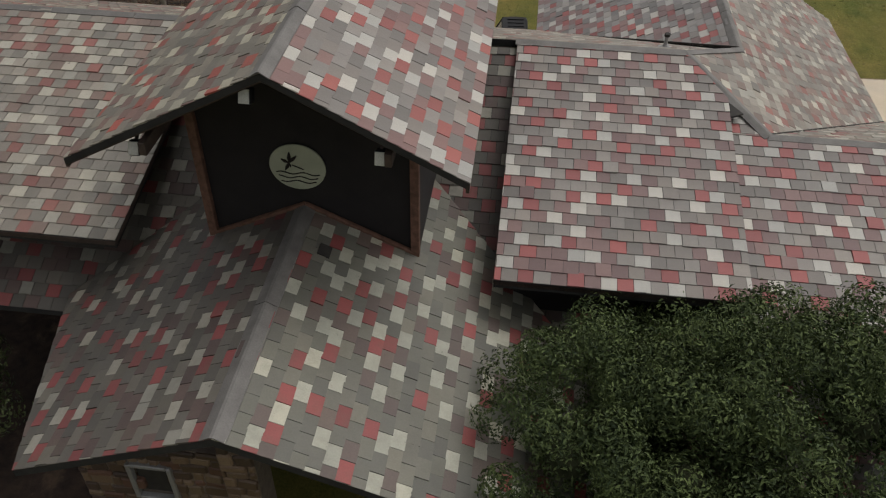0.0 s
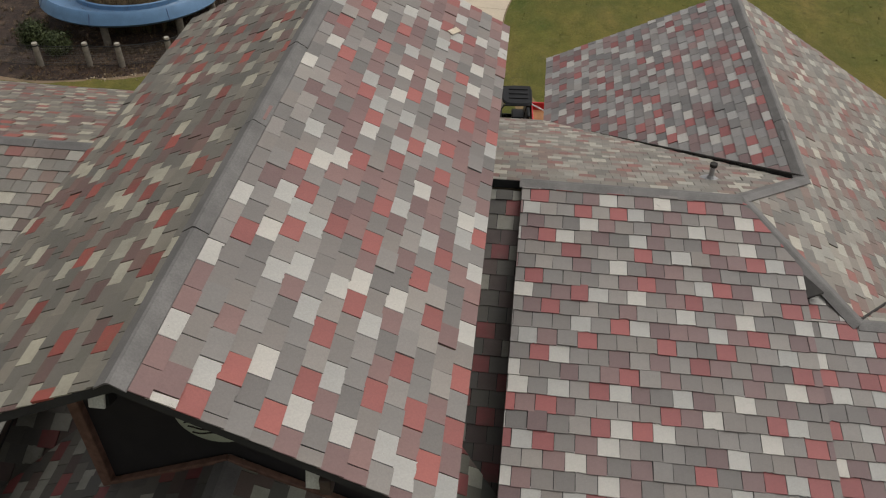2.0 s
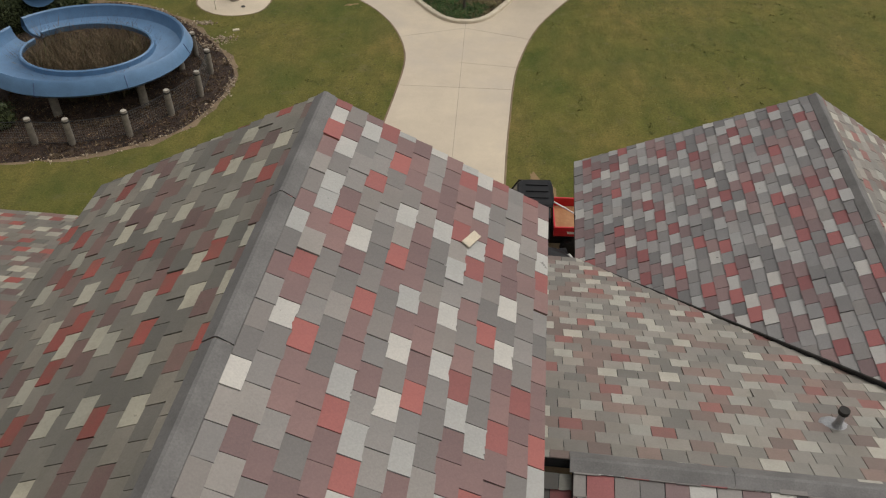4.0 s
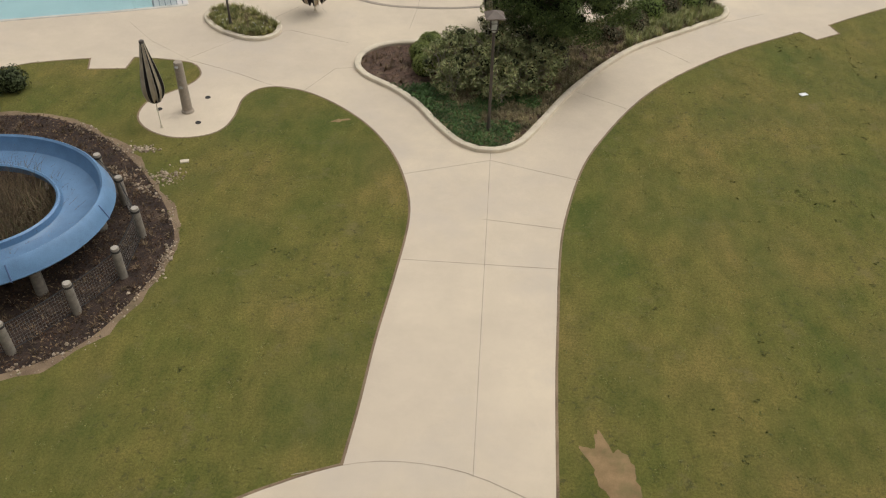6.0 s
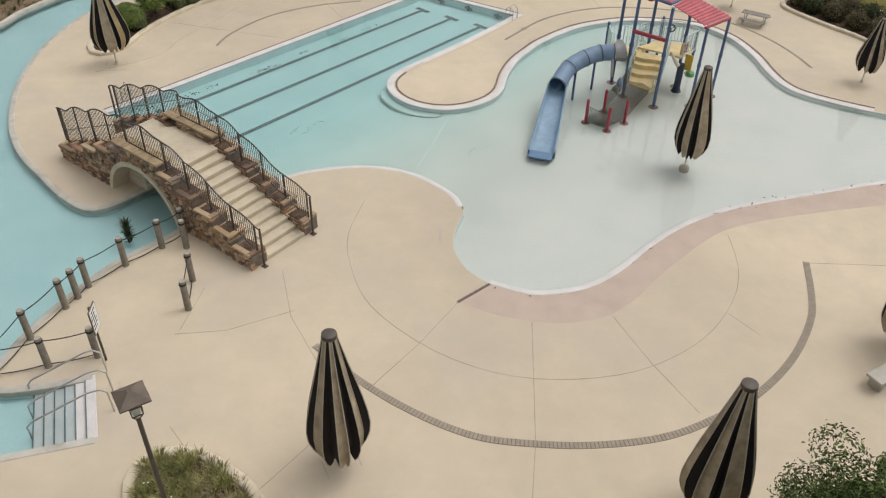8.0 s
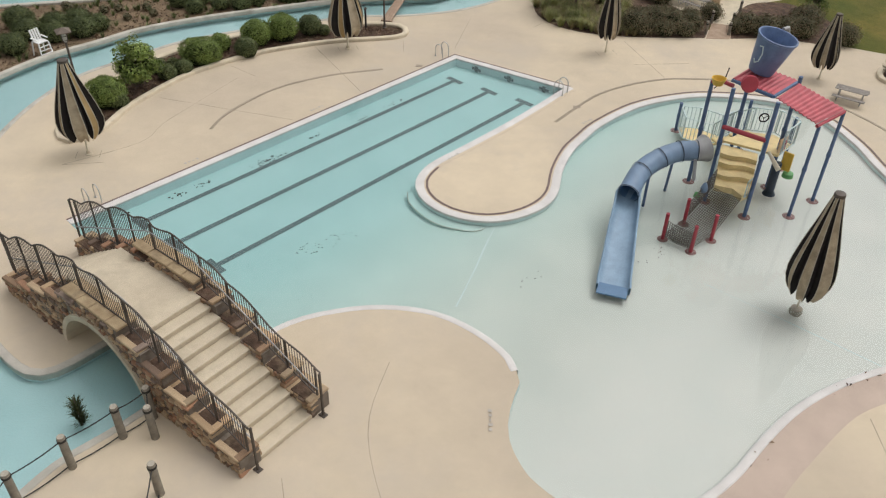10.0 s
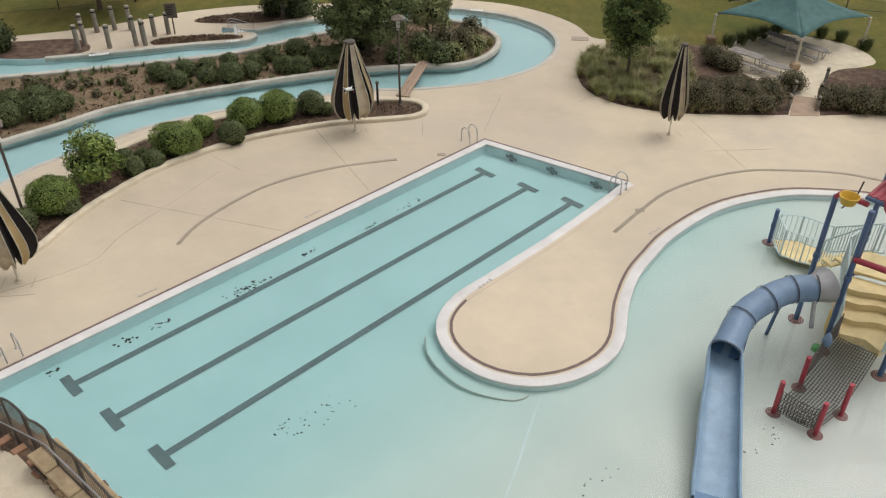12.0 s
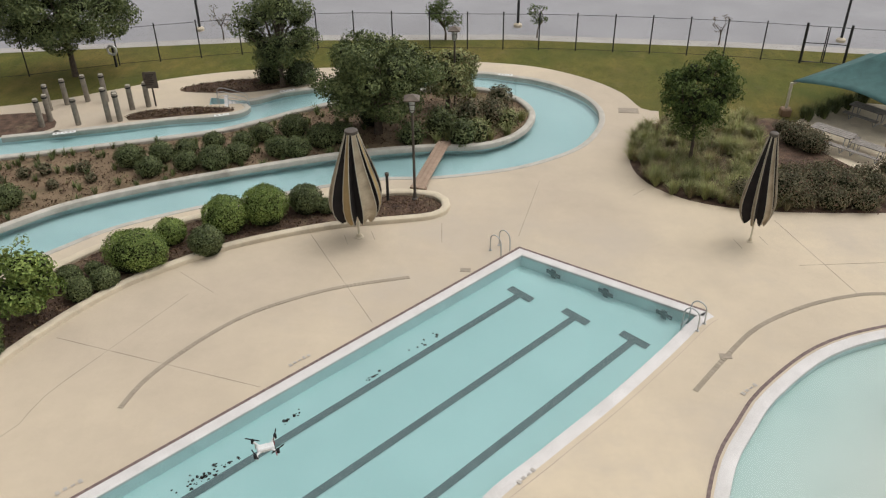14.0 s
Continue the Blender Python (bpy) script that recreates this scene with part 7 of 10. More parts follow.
def guard(a, b, h, label="pale mint metal guard panel"):
    """Pipe frame with upright bars from a to b."""
    a, b = Vector(at(*a)), Vector(at(*b))
    up = Vector((0, 0, h))
    g, bars = Geo().tube([a, b, b + up, a + up, a], 0.026, 6), []
    k = max(3, int((b - a).length / 0.13))
    for i in range(1, k):
        p = a.lerp(b, i / k)
        bars.append(Geo().tube([p, p + up], 0.012, 4))
    frame_ob = part("guard_panel", g, M_MINT, play, label)
    for bar in bars:
        part("bar", bar, M_MINT, frame_ob)


RAILS = (((2.32, 73.45, 0.66), (2.55, 74.25, 1.05)), ((2.55, 74.25, 1.05), (2.84, 75.25, 1.42)), ((3.3, 72.84, 0.62), (3.62, 73.15, 0.66)), ((3.7, 73.3, 0.8), (4.1, 74.6, 1.4)),
         ((3.9, 76.05, 1.42), (4.85, 75.92, 1.42)), ((4.9, 75.9, 1.42), (5.35, 75.24, 1.42)), ((5.33, 75.15, 1.42), (4.68, 74.42, 1.42)), ((2.9, 75.4, 1.42), (3.2, 75.7, 1.42)),
         ((2.14, 78.45, 0.05), (2.16, 77.68, 0.05)), ((2.16, 77.66, 0.05), (2.65, 77.36, 0.05)), ((2.65, 77.36, 0.05), (3.1, 77.18, 0.05)), ((2.24, 78.54, 0.05), (2.86, 78.5, 0.05)), ((2.88, 78.48, 0.05), (3.6, 77.98, 0.05)),
         ((3.1, 77.16, 0.1), (3.6, 76.15, 1.3)), ((3.62, 77.9, 0.1), (4.15, 76.3, 1.3)))
for a, b in RAILS:
    guard(a, b, 0.62 if a[1] < 73 else 0.88)
for x, y, z, turn in ((2.42, 74.1, 1.15, 1.25), (4.75, 74.62, 1.7, 0.75)):
    part("side_panel", Geo().box(at(x, y, z), (0.5, 0.05, 0.5), Matrix.Rotation(turn, 3, "Z"), 0.02), M_PANELTAN, play, "tan plastic side panel")
part("side_panel", Geo().box(at(2.38, 74.0, 0.5), (0.5, 0.05, 0.6), Matrix.Rotation(1.25, 3, "Z"), 0.02), M_YELLOW2, play, "deep yellow side panel")
num = bpy.data.curves.new("numeral", "FONT")
num.body, num.size, num.extrude, num.align_x = "2", 0.55, 0.01, "CENTER"
num.materials.append(M_REDP)
numeral = new("numeral", num)
numeral.parent = play
numeral.matrix_basis = Matrix.Translation(at(4.80, 74.58, 1.52)) @ Matrix.Rotation(0.75, 4, "Z") @ Matrix.Rotation(radians(90), 4, "X")
hub = part("play_wheel", Geo().tube([(0.16 * math.cos(a), 0, 0.16 * math.sin(a)) for a in np.linspace(0, 2 * math.pi, 17)], 0.025, 6, caps=False), M_PLASTIC, play, "small black play steering wheel")
hub.location = at(4.35, 75.9, 2.0)
for k in range(3):
    a = 2.09 * k + 0.5
    part("spoke", Geo().tube([(0, 0, 0), (0.16 * math.cos(a), 0, 0.16 * math.sin(a))], 0.014, 5), M_PLASTIC, hub)
# crawl tube slide
path = [(1.66, 73.8, 1.75), (1.1, 73.75, 1.72), (0.45, 73.45, 1.6), (-0.2, 72.95, 1.38), (-0.68, 72.1, 1.05)]
pts = []
for i in range(len(path) - 1):
    for t in np.linspace(0, 1, 5)[: 5 if i == len(path) - 2 else 4]:
        p0, p1, p2, p3 = (Vector(path[max(0, min(len(path) - 1, i + k))]) for k in (-1, 0, 1, 2))
        pts.append(0.5 * (2 * p1 + (p2 - p0) * t + (2 * p0 - 5 * p1 + 4 * p2 - p3) * t * t + (3 * p1 - p0 - 3 * p2 + p3) * t ** 3))
tube = part("slide_tube", Geo().tube([at(*p) for p in pts], 0.34, 20, caps=False), M_BLUE, play, "sky blue enclosed slide tube", True)
part("tube_lining", Geo().tube([at(*p) for p in pts], 0.315, 20, caps=False), M_BLUE_IN, tube, "darker blue inside", True)
for i in (0, 4, 8, 12, len(pts) - 1):
    a, b = pts[max(0, i - 1)], pts[min(len(pts) - 1, i + 1)]
    dd = (b - a).normalized() * 0.02
    part("flange", Geo().tube([at(*(pts[i] - dd)), at(*(pts[i] + dd))], 0.372, 20, caps=False), M_FLANGE, tube, "dark joint flange", True)
part("entry_collar", Geo().tube([at(1.6, 73.79, 1.75), at(1.75, 73.84, 1.76), at(1.98, 73.95, 1.78)], 0.36, 20, radii=[0.35, 0.37, 0.47], caps=False), M_GALV, tube, "flared grey entry collar", True)
part("entry_bracket", Geo().cyl(at(1.62, 73.5, 1.6), at(1.66, 73.3, 0.9), 0.06, n=8), M_GALV, tube)
part("slide_support", Geo().cyl(at(1.05, 74.3, WZ), at(0.95, 73.7, 1.5), 0.05, n=8), M_STEELBLUE, play)
part("slide_support", Geo().cyl(at(0.15, 73.25, WZ), at(0.15, 73.25, 1.3), 0.05, n=8), M_STEELBLUE, play)
g = Geo()
run = [Vector(p) for p in ((-0.50, 72.55, 0.90), (-0.68, 72.1, 0.73), (-0.76, 71.6, 0.62), (-0.95, 70.7, 0.42), (-1.16, 69.6, 0.12), (-1.33, 68.8, -0.02), (-1.39, 68.4, -0.06))]
shape = ((0.28, 0.12), (0.335, 0.34), (0.36, 0.28), (0.39, 0.25), (0.42, 0.25), (0.44, 0.26), (0.45, 0.24))
for i, p in enumerate(run):
    dd = (run[min(i + 1, 6)] - run[max(i - 1, 0)]).normalized()
    sd = dd.cross(Vector((0, 0, 1))).normalized()
    w, t = shape[i]
    sec = [(-w - 0.07, t - 0.03), (-w - 0.03, t), (-w, t - 0.02), (-w, 0.12), (-w * 0.8, 0.03), (-w * 0.5, 0.0), (w * 0.5, 0.0), (w * 0.8, 0.03), (w, 0.12), (w, t - 0.02), (w + 0.03, t), (w + 0.07, t - 0.03), (w + 0.05, -0.05), (-w - 0.05, -0.05)]
    g.v += [at(*(p + sd * x + Vector((0, 0, z)))) for x, z in sec]
k = 14
g.f = [(i * k + j, i * k + (j + 1) % k, (i + 1) * k + (j + 1) % k, (i + 1) * k + j) for i in range(len(run) - 1) for j in range(k)]
g.m = [0] * len(g.f)
part("slide_flume", g, M_CHUTE, play, "open sky blue slide run-out", True)
part("splash_lip", Geo().box(at(-1.42, 68.35, 0.02), (0.9, 0.5, 0.06), Matrix.Rotation(radians(-15), 3, "Z"), 0.01), M_BLUE_IN, play)
# climbing net between red posts
RED = [(0.55, 71.4), (1.35, 70.78), (2.12, 71.45), (1.38, 72.3)]
for x, y in RED:
    o = part("net_post", Geo().cyl(at(x, y, WZ), at(x, y, 0.8), 0.06, n=12), M_REDP, play, "red round post", True)
    part("post_foot", Geo().lathe([(0.0, 0), (0.19, 0), (0.18, 0.03), (0.0, 0.04)], 12, at(x, y, WZ)), M_FOOT, o)


def net(a, b, c, d2, nu, nv, sag):
    g = Geo()
    P = [Vector(at(*p)) for p in (a, b, c, d2)]
    def point(u, v):
        p = P[0].lerp(P[1], u).lerp(P[3].lerp(P[2], u), v)
        return p - Vector((0, 0, sag * math.sin(math.pi * u) * (0.4 + 0.6 * math.sin(math.pi * v))))
    for i in range(nu + 1):
        g.tube([point(i / nu, j / 8) for j in range(9)], 0.011, 4)
    for j in range(nv + 1):
        g.tube([point(i / 8, j / nv) for i in range(9)], 0.011, 4)
    part("rope_net", g, M_NET, play, "dark rope net")


net((0.55, 71.4, 0.55), (1.35, 70.78, 0.55), (1.35, 70.78, -0.08), (0.55, 71.4, -0.08), 14, 8, 0.18)
net((0.55, 71.4, -0.05), (1.35, 70.78, -0.05), (2.12, 71.45, 0.0), (1.38, 72.3, 0.0), 15, 15, 0.08)
net((1.38, 72.3, 0.0), (2.12, 71.45, 0.0), (3.2, 72.8, 0.58), (2.45, 73.38, 0.58), 15, 20, 0.08)
net((1.38, 72.3, 0.6), (2.4, 73.45, 1.3), (2.4, 73.4, 0.62), (1.38, 72.3, 0.05), 16, 8, 0.1)
# water toys
part("spray_cup", Geo().lathe([(0.0, 0.0), (0.16, 0.0), (0.24, 0.22), (0.22, 0.22), (0.14, 0.03), (0.0, 0.03)], 16, at(1.95, 74.2, 4.0)), M_YELLOW2, play, "small orange cup", True)
part("spray_arm", Geo().tube([at(1.9, 74.3, 3.8), at(2.2, 74.4, 4.1), at(2.25, 74.4, 4.5)], 0.02, 6), M_BRONZE, play)
part("spray_panel", Geo().box(at(4.98, 74.4, 1.15), (0.07, 0.34, 0.7), Matrix.Rotation(0.9, 3, "Z"), 0.03), M_YELLOW2, play, "deep yellow plastic panel")
part("spray_cannon", Geo().tube([at(3.95, 73.6, 1.95), at(4.22, 73.05, 1.62)], 0.075, 10, radii=[0.05, 0.09]), M_CREAMPOST, play, "cream water cannon", True)
part("toy_fish", Geo().lathe([(0.0, -0.2), (0.1, -0.12), (0.13, 0.0), (0.08, 0.15), (0.02, 0.24)], 10, at(1.95, 72.9, 0.85)), M_BLUE, play, "blue plastic water toy", True)
part("toy_leaf", Geo().lathe([(0.0, -0.15), (0.12, -0.05), (0.1, 0.08), (0.0, 0.14)], 8, at(1.8, 73.0, 0.5)), M_GREENP, play, "green plastic water toy", True)
part("toy_base", Geo().lathe([(0.0, -0.1), (0.2, -0.05), (0.18, 0.1), (0.0, 0.2)], 10, at(5.14, 74.38, 0.62)), M_GREENP, play, "green plastic toy", True)
part("pump_column", Geo().lathe([(0.0, 0), (0.24, 0), (0.2, 0.08), (0.15, 0.15), (0.14, 1.3), (0.0, 1.34)], 14, at(4.72, 74.45, WZ)), M_FLANGE, play, "dark pump column", True)

# ---------------------------------------------------------------- big blue water slide in its fenced bed
slide = thing("water_slide", Matrix.Translation((-13.95, 36.5, 0)), "large open sky blue fibreglass water slide curling over a mulch bed", "water slide")
SEC = [(-0.70, 0.30), (-0.64, 0.34), (-0.58, 0.30), (-0.54, 0.12), (-0.38, 0.02), (-0.1, 0.0), (0.2, 0.0), (0.44, 0.1), (0.56, 0.32), (0.60, 0.54), (0.67, 0.59), (0.74, 0.53), (0.86, 0.28), (0.95, 0.08), (0.8, -0.06), (0.3, -0.14), (-0.3, -0.12), (-0.64, 0.06)]
RX, RY = 3.28, 2.72


def slide_point(a):
    """Centre line of the loop at an angle in degrees, and the direction that points out of it."""
    t = radians(a)
    return Vector((RX * math.cos(t), RY * math.sin(t), 1.2 + 0.0004 * a)), Vector((math.cos(t) / RX, math.sin(t) / RY, 0)).normalized()


for a0 in range(-200, 150, 50):
    g = Geo()
    k = len(SEC)
    for a in np.linspace(a0, a0 + 50, 11):
        p, out = slide_point(a)
        g.v += [tuple(p + out * x + Vector((0, 0, z))) for x, z in SEC]
    g.f = [(i * k + j, i * k + (j + 1) % k, (i + 1) * k + (j + 1) % k, (i + 1) * k + j) for i in range(10) for j in range(k)]
    g.m = [1 if 2 <= j % k <= 9 else 0 for i in range(10) for j in range(k)]
    sec_ob = part("flume_section", g, [M_FLUME, M_BLUE_IN], slide, "open blue flume section", True)
    p, out = slide_point(a0)
    ribs = [tuple(p + out * (x * 1.01) + Vector((0, 0, z - 0.01))) for x, z in SEC[11:]]
    part("joint_flange", Geo().tube(ribs, 0.022, 6), M_STEELBLUE, sec_ob, "raised joint flange")
for a in (-97, -40, 20, 80, 140):
    p, out = slide_point(a)
    q = p + out * 0.25
    o = part("column", Geo().cyl((q.x, q.y, -0.02), (q.x, q.y, p.z - 0.06), 0.17, n=16), M_LOG, slide, "round grey weathered column", True)
    part("saddle", Geo().box((q.x, q.y, p.z - 0.12), (0.46, 0.46, 0.1), None, 0.02), M_STEELBLUE, o)
part("approach_tube", Geo().tube([(-3.6, 4.2, 2.0), (-5.5, 6.2, 2.6), (-7.5, 8.4, 3.3)], 0.85, 20, caps=False), M_FLUME, slide, "blue enclosed slide tube", True)

POSTS = [(-18.6, 31.5), (-16.5, 31.35), (-14.4, 31.5), (-13.0, 31.55), (-11.07, 32.25), (-9.95, 33.85), (-9.2, 35.38), (-9.28, 37.25), (-10.35, 38.8), (-11.5, 40.0)]
for x, y in POSTS:
    log_post(x, y, 1.1, 0.13, 0.0, "grey round timber post of the slide enclosure")
cable_fence(POSTS, (0.1, 0.98), "low wire mesh fence round the slide bed")
for x, y, s, rz in ((-9.2, 41.39, 0.3, 0.3),):
    o = part("flat_stone", Geo().box((0, 0, 0.02), (s, s * 0.6, 0.06), None, 0.02), M_KERB)
    o.matrix_basis = Matrix.Translation((x, y, 0)) @ Matrix.Rotation(rz, 4, "Z")
    tagged(o, "pale flat stone lying in the worn grass", "stone", "loose stones")
r = random.Random(23)
g = Geo()
edge = [(x, y) for x, y in BED_SLIDE if x > -14]
PILES = [(x, y, 0.14, 0.14) for x, y in edge if noise.noise((x * 0.8, y * 0.8, 3)) > -0.25] + [(-11.6 + 0.3 * k, 40.85 - 0.22 * k, 0.13, 0.07) for k in range(8)] * 2 + [(-10.9, 42.05, 0.28, 0.1)] * 9 + [(-9.55, 40.45, 0.28, 0.24)] * 14 + [(-8.25, 36.3, 0.08, 0.4)] * 12
for k in range(900):
    px, py, sx, sy = PILES[r.randrange(len(PILES))]
    x, y, s = px + r.gauss(0, sx), py + r.gauss(0, sy), r.uniform(0.025, 0.075) * r.choice((0.7, 1, 1.5))
    g.box((x, y, s * 0.2), (s, s * r.uniform(0.5, 1), s * 0.6), Matrix.Rotation(r.uniform(0, 3), 3, "Z") @ Matrix.Rotation(r.uniform(-0.5, 0.5), 3, "X"), s * 0.2)
tagged(part("edge_stones", g, M_RUBBLE), "pale broken stones along the slide bed edge", "stones", "", "stuff")

# ---------------------------------------------------------------- utility vehicles
def wheel(parent, x, y):
    w = part("wheel", Geo().lathe([(0.0, -0.13), (0.2, -0.13), (0.3, -0.12), (0.335, -0.07), (0.34, 0.0), (0.335, 0.07), (0.3, 0.12), (0.2, 0.13), (0.0, 0.13)], 24), M_TYRE, parent, "knobbly black tyre", True)
    w.matrix_basis = Matrix.Translation((x, y, 0.34)) @ Matrix.Rotation(radians(90), 4, "X")
    for s in (-0.135, 0.135):
        part("rim", Geo().lathe([(0.0, s - 0.01), (0.17, s - 0.01), (0.18, s), (0.17, s + 0.01), (0.0, s + 0.01)], 16), M_PLASTIC, w, "dark steel rim")
    g = Geo()
    for k in range(20):
        a = 2 * math.pi * k / 20
        g.box((0.34 * math.cos(a), 0.34 * math.sin(a), 0), (0.03, 0.06, 0.22), Matrix.Rotation(a, 3, "Z"), 0.008)
    part("tread", g, M_TYRE, w)


def utility_vehicle(m, paint_mat, bed_mat, label, hood_label, mark, ribbed):
    """Side-by-side work vehicle; the front points along +x."""
    root = thing("utility_vehicle", m, label, "utility vehicle", "utility vehicles")
    for x in (-1.15, 1.15):
        for y in (-0.66, 0.66):
            wheel(root, x, y)
    g = Geo().box((0, 0, 0.5), (2.7, 1.1, 0.22), None, 0.04)
    part("chassis", g, M_PLASTIC, root, "dark grey chassis")
    hood = Geo()
    prof = [(1.70, 0.60, 0.40), (1.76, 0.78, 0.52), (1.70, 0.93, 0.60), (1.52, 1.05, 0.665), (1.25, 1.14, 0.70), (0.98, 1.19, 0.715), (0.74, 1.21, 0.72)]
    ring = [(-1.0, -0.24), (-0.97, -0.10), (-0.86, -0.02), (-0.62, 0.0), (-0.5, 0.03), (0.5, 0.03), (0.62, 0.0), (0.86, -0.02), (0.97, -0.10), (1.0, -0.24)]
    for x, z, hw in prof:
        hood.v += [(x - 0.16 * abs(q) ** 3 * (1 if x > 1.3 else 0.3), q * hw, z + dz) for q, dz in ring]
    hood.f = [(10 * i + j, 10 * i + j + 1, 10 * i + 11 + j, 10 * i + 10 + j) for i in range(6) for j in range(9)] + [tuple(range(9, -1, -1)), tuple(range(60, 70))]
    hood.m = [0] * len(hood.f)
    h = part("hood", hood, paint_mat, root, hood_label, True)
    part("grille", Geo().box((1.73, 0, 0.72), (0.06, 0.7, 0.2), None, 0.02), M_PLASTIC, h)
    for y in (-0.46, 0.46):
        part("headlight", Geo().box((1.67, y, 0.86), (0.1, 0.22, 0.09), Matrix.Rotation(0.3 * (1 if y > 0 else -1), 3, "Z"), 0.02), M_GLASS, h, "clear headlight")
        part("fender", Geo().box((1.15, y * 1.5, 0.82), (0.95, 0.26, 0.08), Matrix.Rotation(-0.08, 3, "Y"), 0.03), M_PLASTIC, root, "dark plastic fender")
    part("bumper", Geo().tube([(1.6, -0.55, 0.5), (1.85, -0.5, 0.55), (1.88, 0, 0.58), (1.85, 0.5, 0.55), (1.6, 0.55, 0.5)], 0.045, 8), M_PLASTIC, root, "", True)
    part("windscreen", Geo().add([(0.95, -0.62, 1.15), (0.95, 0.62, 1.15), (0.56, 0.6, 1.82), (0.56, -0.6, 1.82), (0.93, -0.62, 1.15), (0.93, 0.62, 1.15), (0.54, 0.6, 1.82), (0.54, -0.6, 1.82)], [(0, 1, 2, 3), (7, 6, 5, 4), (0, 3, 7, 4), (1, 5, 6, 2)]), M_SCREEN, root, "tinted windscreen")
    for y in (-0.66, 0.66):
        part("roll_cage", Geo().tube([(0.98, y, 0.75), (0.95, y, 1.15), (0.55, y * 0.96, 1.84), (-0.42, y * 0.96, 1.86), (-0.52, y, 0.8)], 0.032, 8), M_PLASTIC, root, "black roll cage tube", True)
        part("door_sill", Geo().box((0.2, y * 0.98, 0.62), (1.3, 0.06, 0.16), None, 0.02), M_UTVBLK, root)
    square = [(0.64, -0.5), (0.64, 0.0), (0.64, 0.5), (0.62, 0.66), (0.3, 0.67), (0.0, 0.67), (-0.3, 0.67), (-0.5, 0.66), (-0.52, 0.3), (-0.52, -0.3), (-0.5, -0.66), (-0.3, -0.67), (0.3, -0.67), (0.62, -0.66)][::-1]
    lid = square if not ribbed else [(0.60, -0.44), (0.62, -0.3), (0.62, 0.3), (0.60, 0.44), (0.46, 0.60), (0.2, 0.64), (-0.34, 0.63), (-0.46, 0.56), (-0.49, 0.3), (-0.49, -0.3), (-0.46, -0.56), (-0.34, -0.63), (0.2, -0.64), (0.46, -0.60)][::-1]
    shell = Geo()
    for grow, z in ((0.97, 1.84), (1.0, 1.87), (1.0, 1.91), (0.93, 1.95)):
        shell.v += [(x * grow, y * grow, z - 0.03 * (y / 0.64) ** 2) for x, y in lid]
    n = len(lid)
    shell.f = [(n * i + j, n * i + n + j, n * i + n + (j + 1) % n, n * i + (j + 1) % n) for i in range(3) for j in range(n)] + [tuple(range(n)), tuple(range(4 * n - 1, 3 * n - 1, -1))]
    shell.m = [0] * len(shell.f)
    roof = part("roof", shell, M_PLASTIC, root, "dark moulded plastic roof")
    for y in (-0.3, 0.0, 0.3) if ribbed else ():
        part("roof_rib", Geo().box((0.02, y, 1.945), (0.7, 0.035, 0.03), None, 0.01), M_PLASTIC, roof)
    for y in (-0.34, 0.34):
        s = part("seat", Geo().box((-0.05, y, 0.86), (0.5, 0.6, 0.16), None, 0.05), M_UTVBLK, root, "black vinyl seat")
        part("backrest", Geo().box((-0.34, y, 1.18), (0.13, 0.58, 0.52), Matrix.Rotation(-0.15, 3, "Y"), 0.05), M_UTVBLK, s)
    part("dashboard", Geo().box((0.72, 0, 1.04), (0.3, 1.2, 0.2), None, 0.04), M_PLASTIC, root)
    wh = part("steering_wheel", Geo().tube([(0.17 * math.cos(a), 0.17 * math.sin(a), 0) for a in np.linspace(0, 2 * math.pi, 17)], 0.018, 6, caps=False), M_TYRE, root)
    wh.matrix_basis = Matrix.Translation((0.45, 0.34, 1.14)) @ Matrix.Rotation(radians(-55), 4, "Y")
    part("bed_floor", Geo().box((-1.2, 0, 0.86), (1.25, 1.34, 0.06), None, 0.0), bed_mat, root, "load bed floor")
    for y in (-0.7, 0.7):
        part("bed_side", Geo().box((-1.2, y, 1.02), (1.32, 0.06, 0.34), None, 0.015), paint_mat, root)
    for x in (-1.86, -0.56):
        part("bed_end", Geo().box((x, 0, 1.02), (0.06, 1.34, 0.34), None, 0.015), paint_mat, root)
    for y in (-0.735, 0.735):
        part("name_bar", Geo().box((-1.3, y, 1.0), (0.7, 0.006, 0.08)), mark, root, "pale lettering bar on the bed side")
    return root


M_SCREEN = paint("tinted_screen", (0.10, 0.095, 0.08), 0.15)
red = utility_vehicle(Matrix.Translation((3.98, 26.82, 0)) @ Matrix.Rotation(radians(180), 4, "Z") @ Matrix.Diagonal((1.0, 1.08, 1.03, 1)), M_UTVRED, M_BEDWOOD, "red utility vehicle with black roof parked on the path", "glossy red hood", M_WHITE, True)
part("broom_handle", Geo().tube([(-0.45, -0.45, 1.3), (-1.85, 0.45, 1.08)], 0.025, 8), M_WHITE, red, "pale pole lying in the load bed", True)
blk = utility_vehicle(Matrix.Translation((3.42, 24.31, 0)) @ Matrix.Rotation(radians(9), 4, "Z") @ Matrix.Diagonal((1.0, 1.15, 1.0, 1)), M_UTVBLK, M_PLASTIC, "black utility vehicle with flat black roof and loaded bed", "matt black hood", M_PLASTIC, False)
part("tool_box", Geo().box((-0.85, 0.0, 1.05), (0.45, 1.1, 0.32), None, 0.03), M_UTVBLK, blk)
for y, x0 in ((0.1, -1.7), (-0.15, -1.6)):
    part("tool_handle", Geo().tube([(x0, y, 0.95), (-1.2, y - 0.15, 1.18)], 0.025, 6), M_STEEL, blk, "shiny tool in the bed", True)

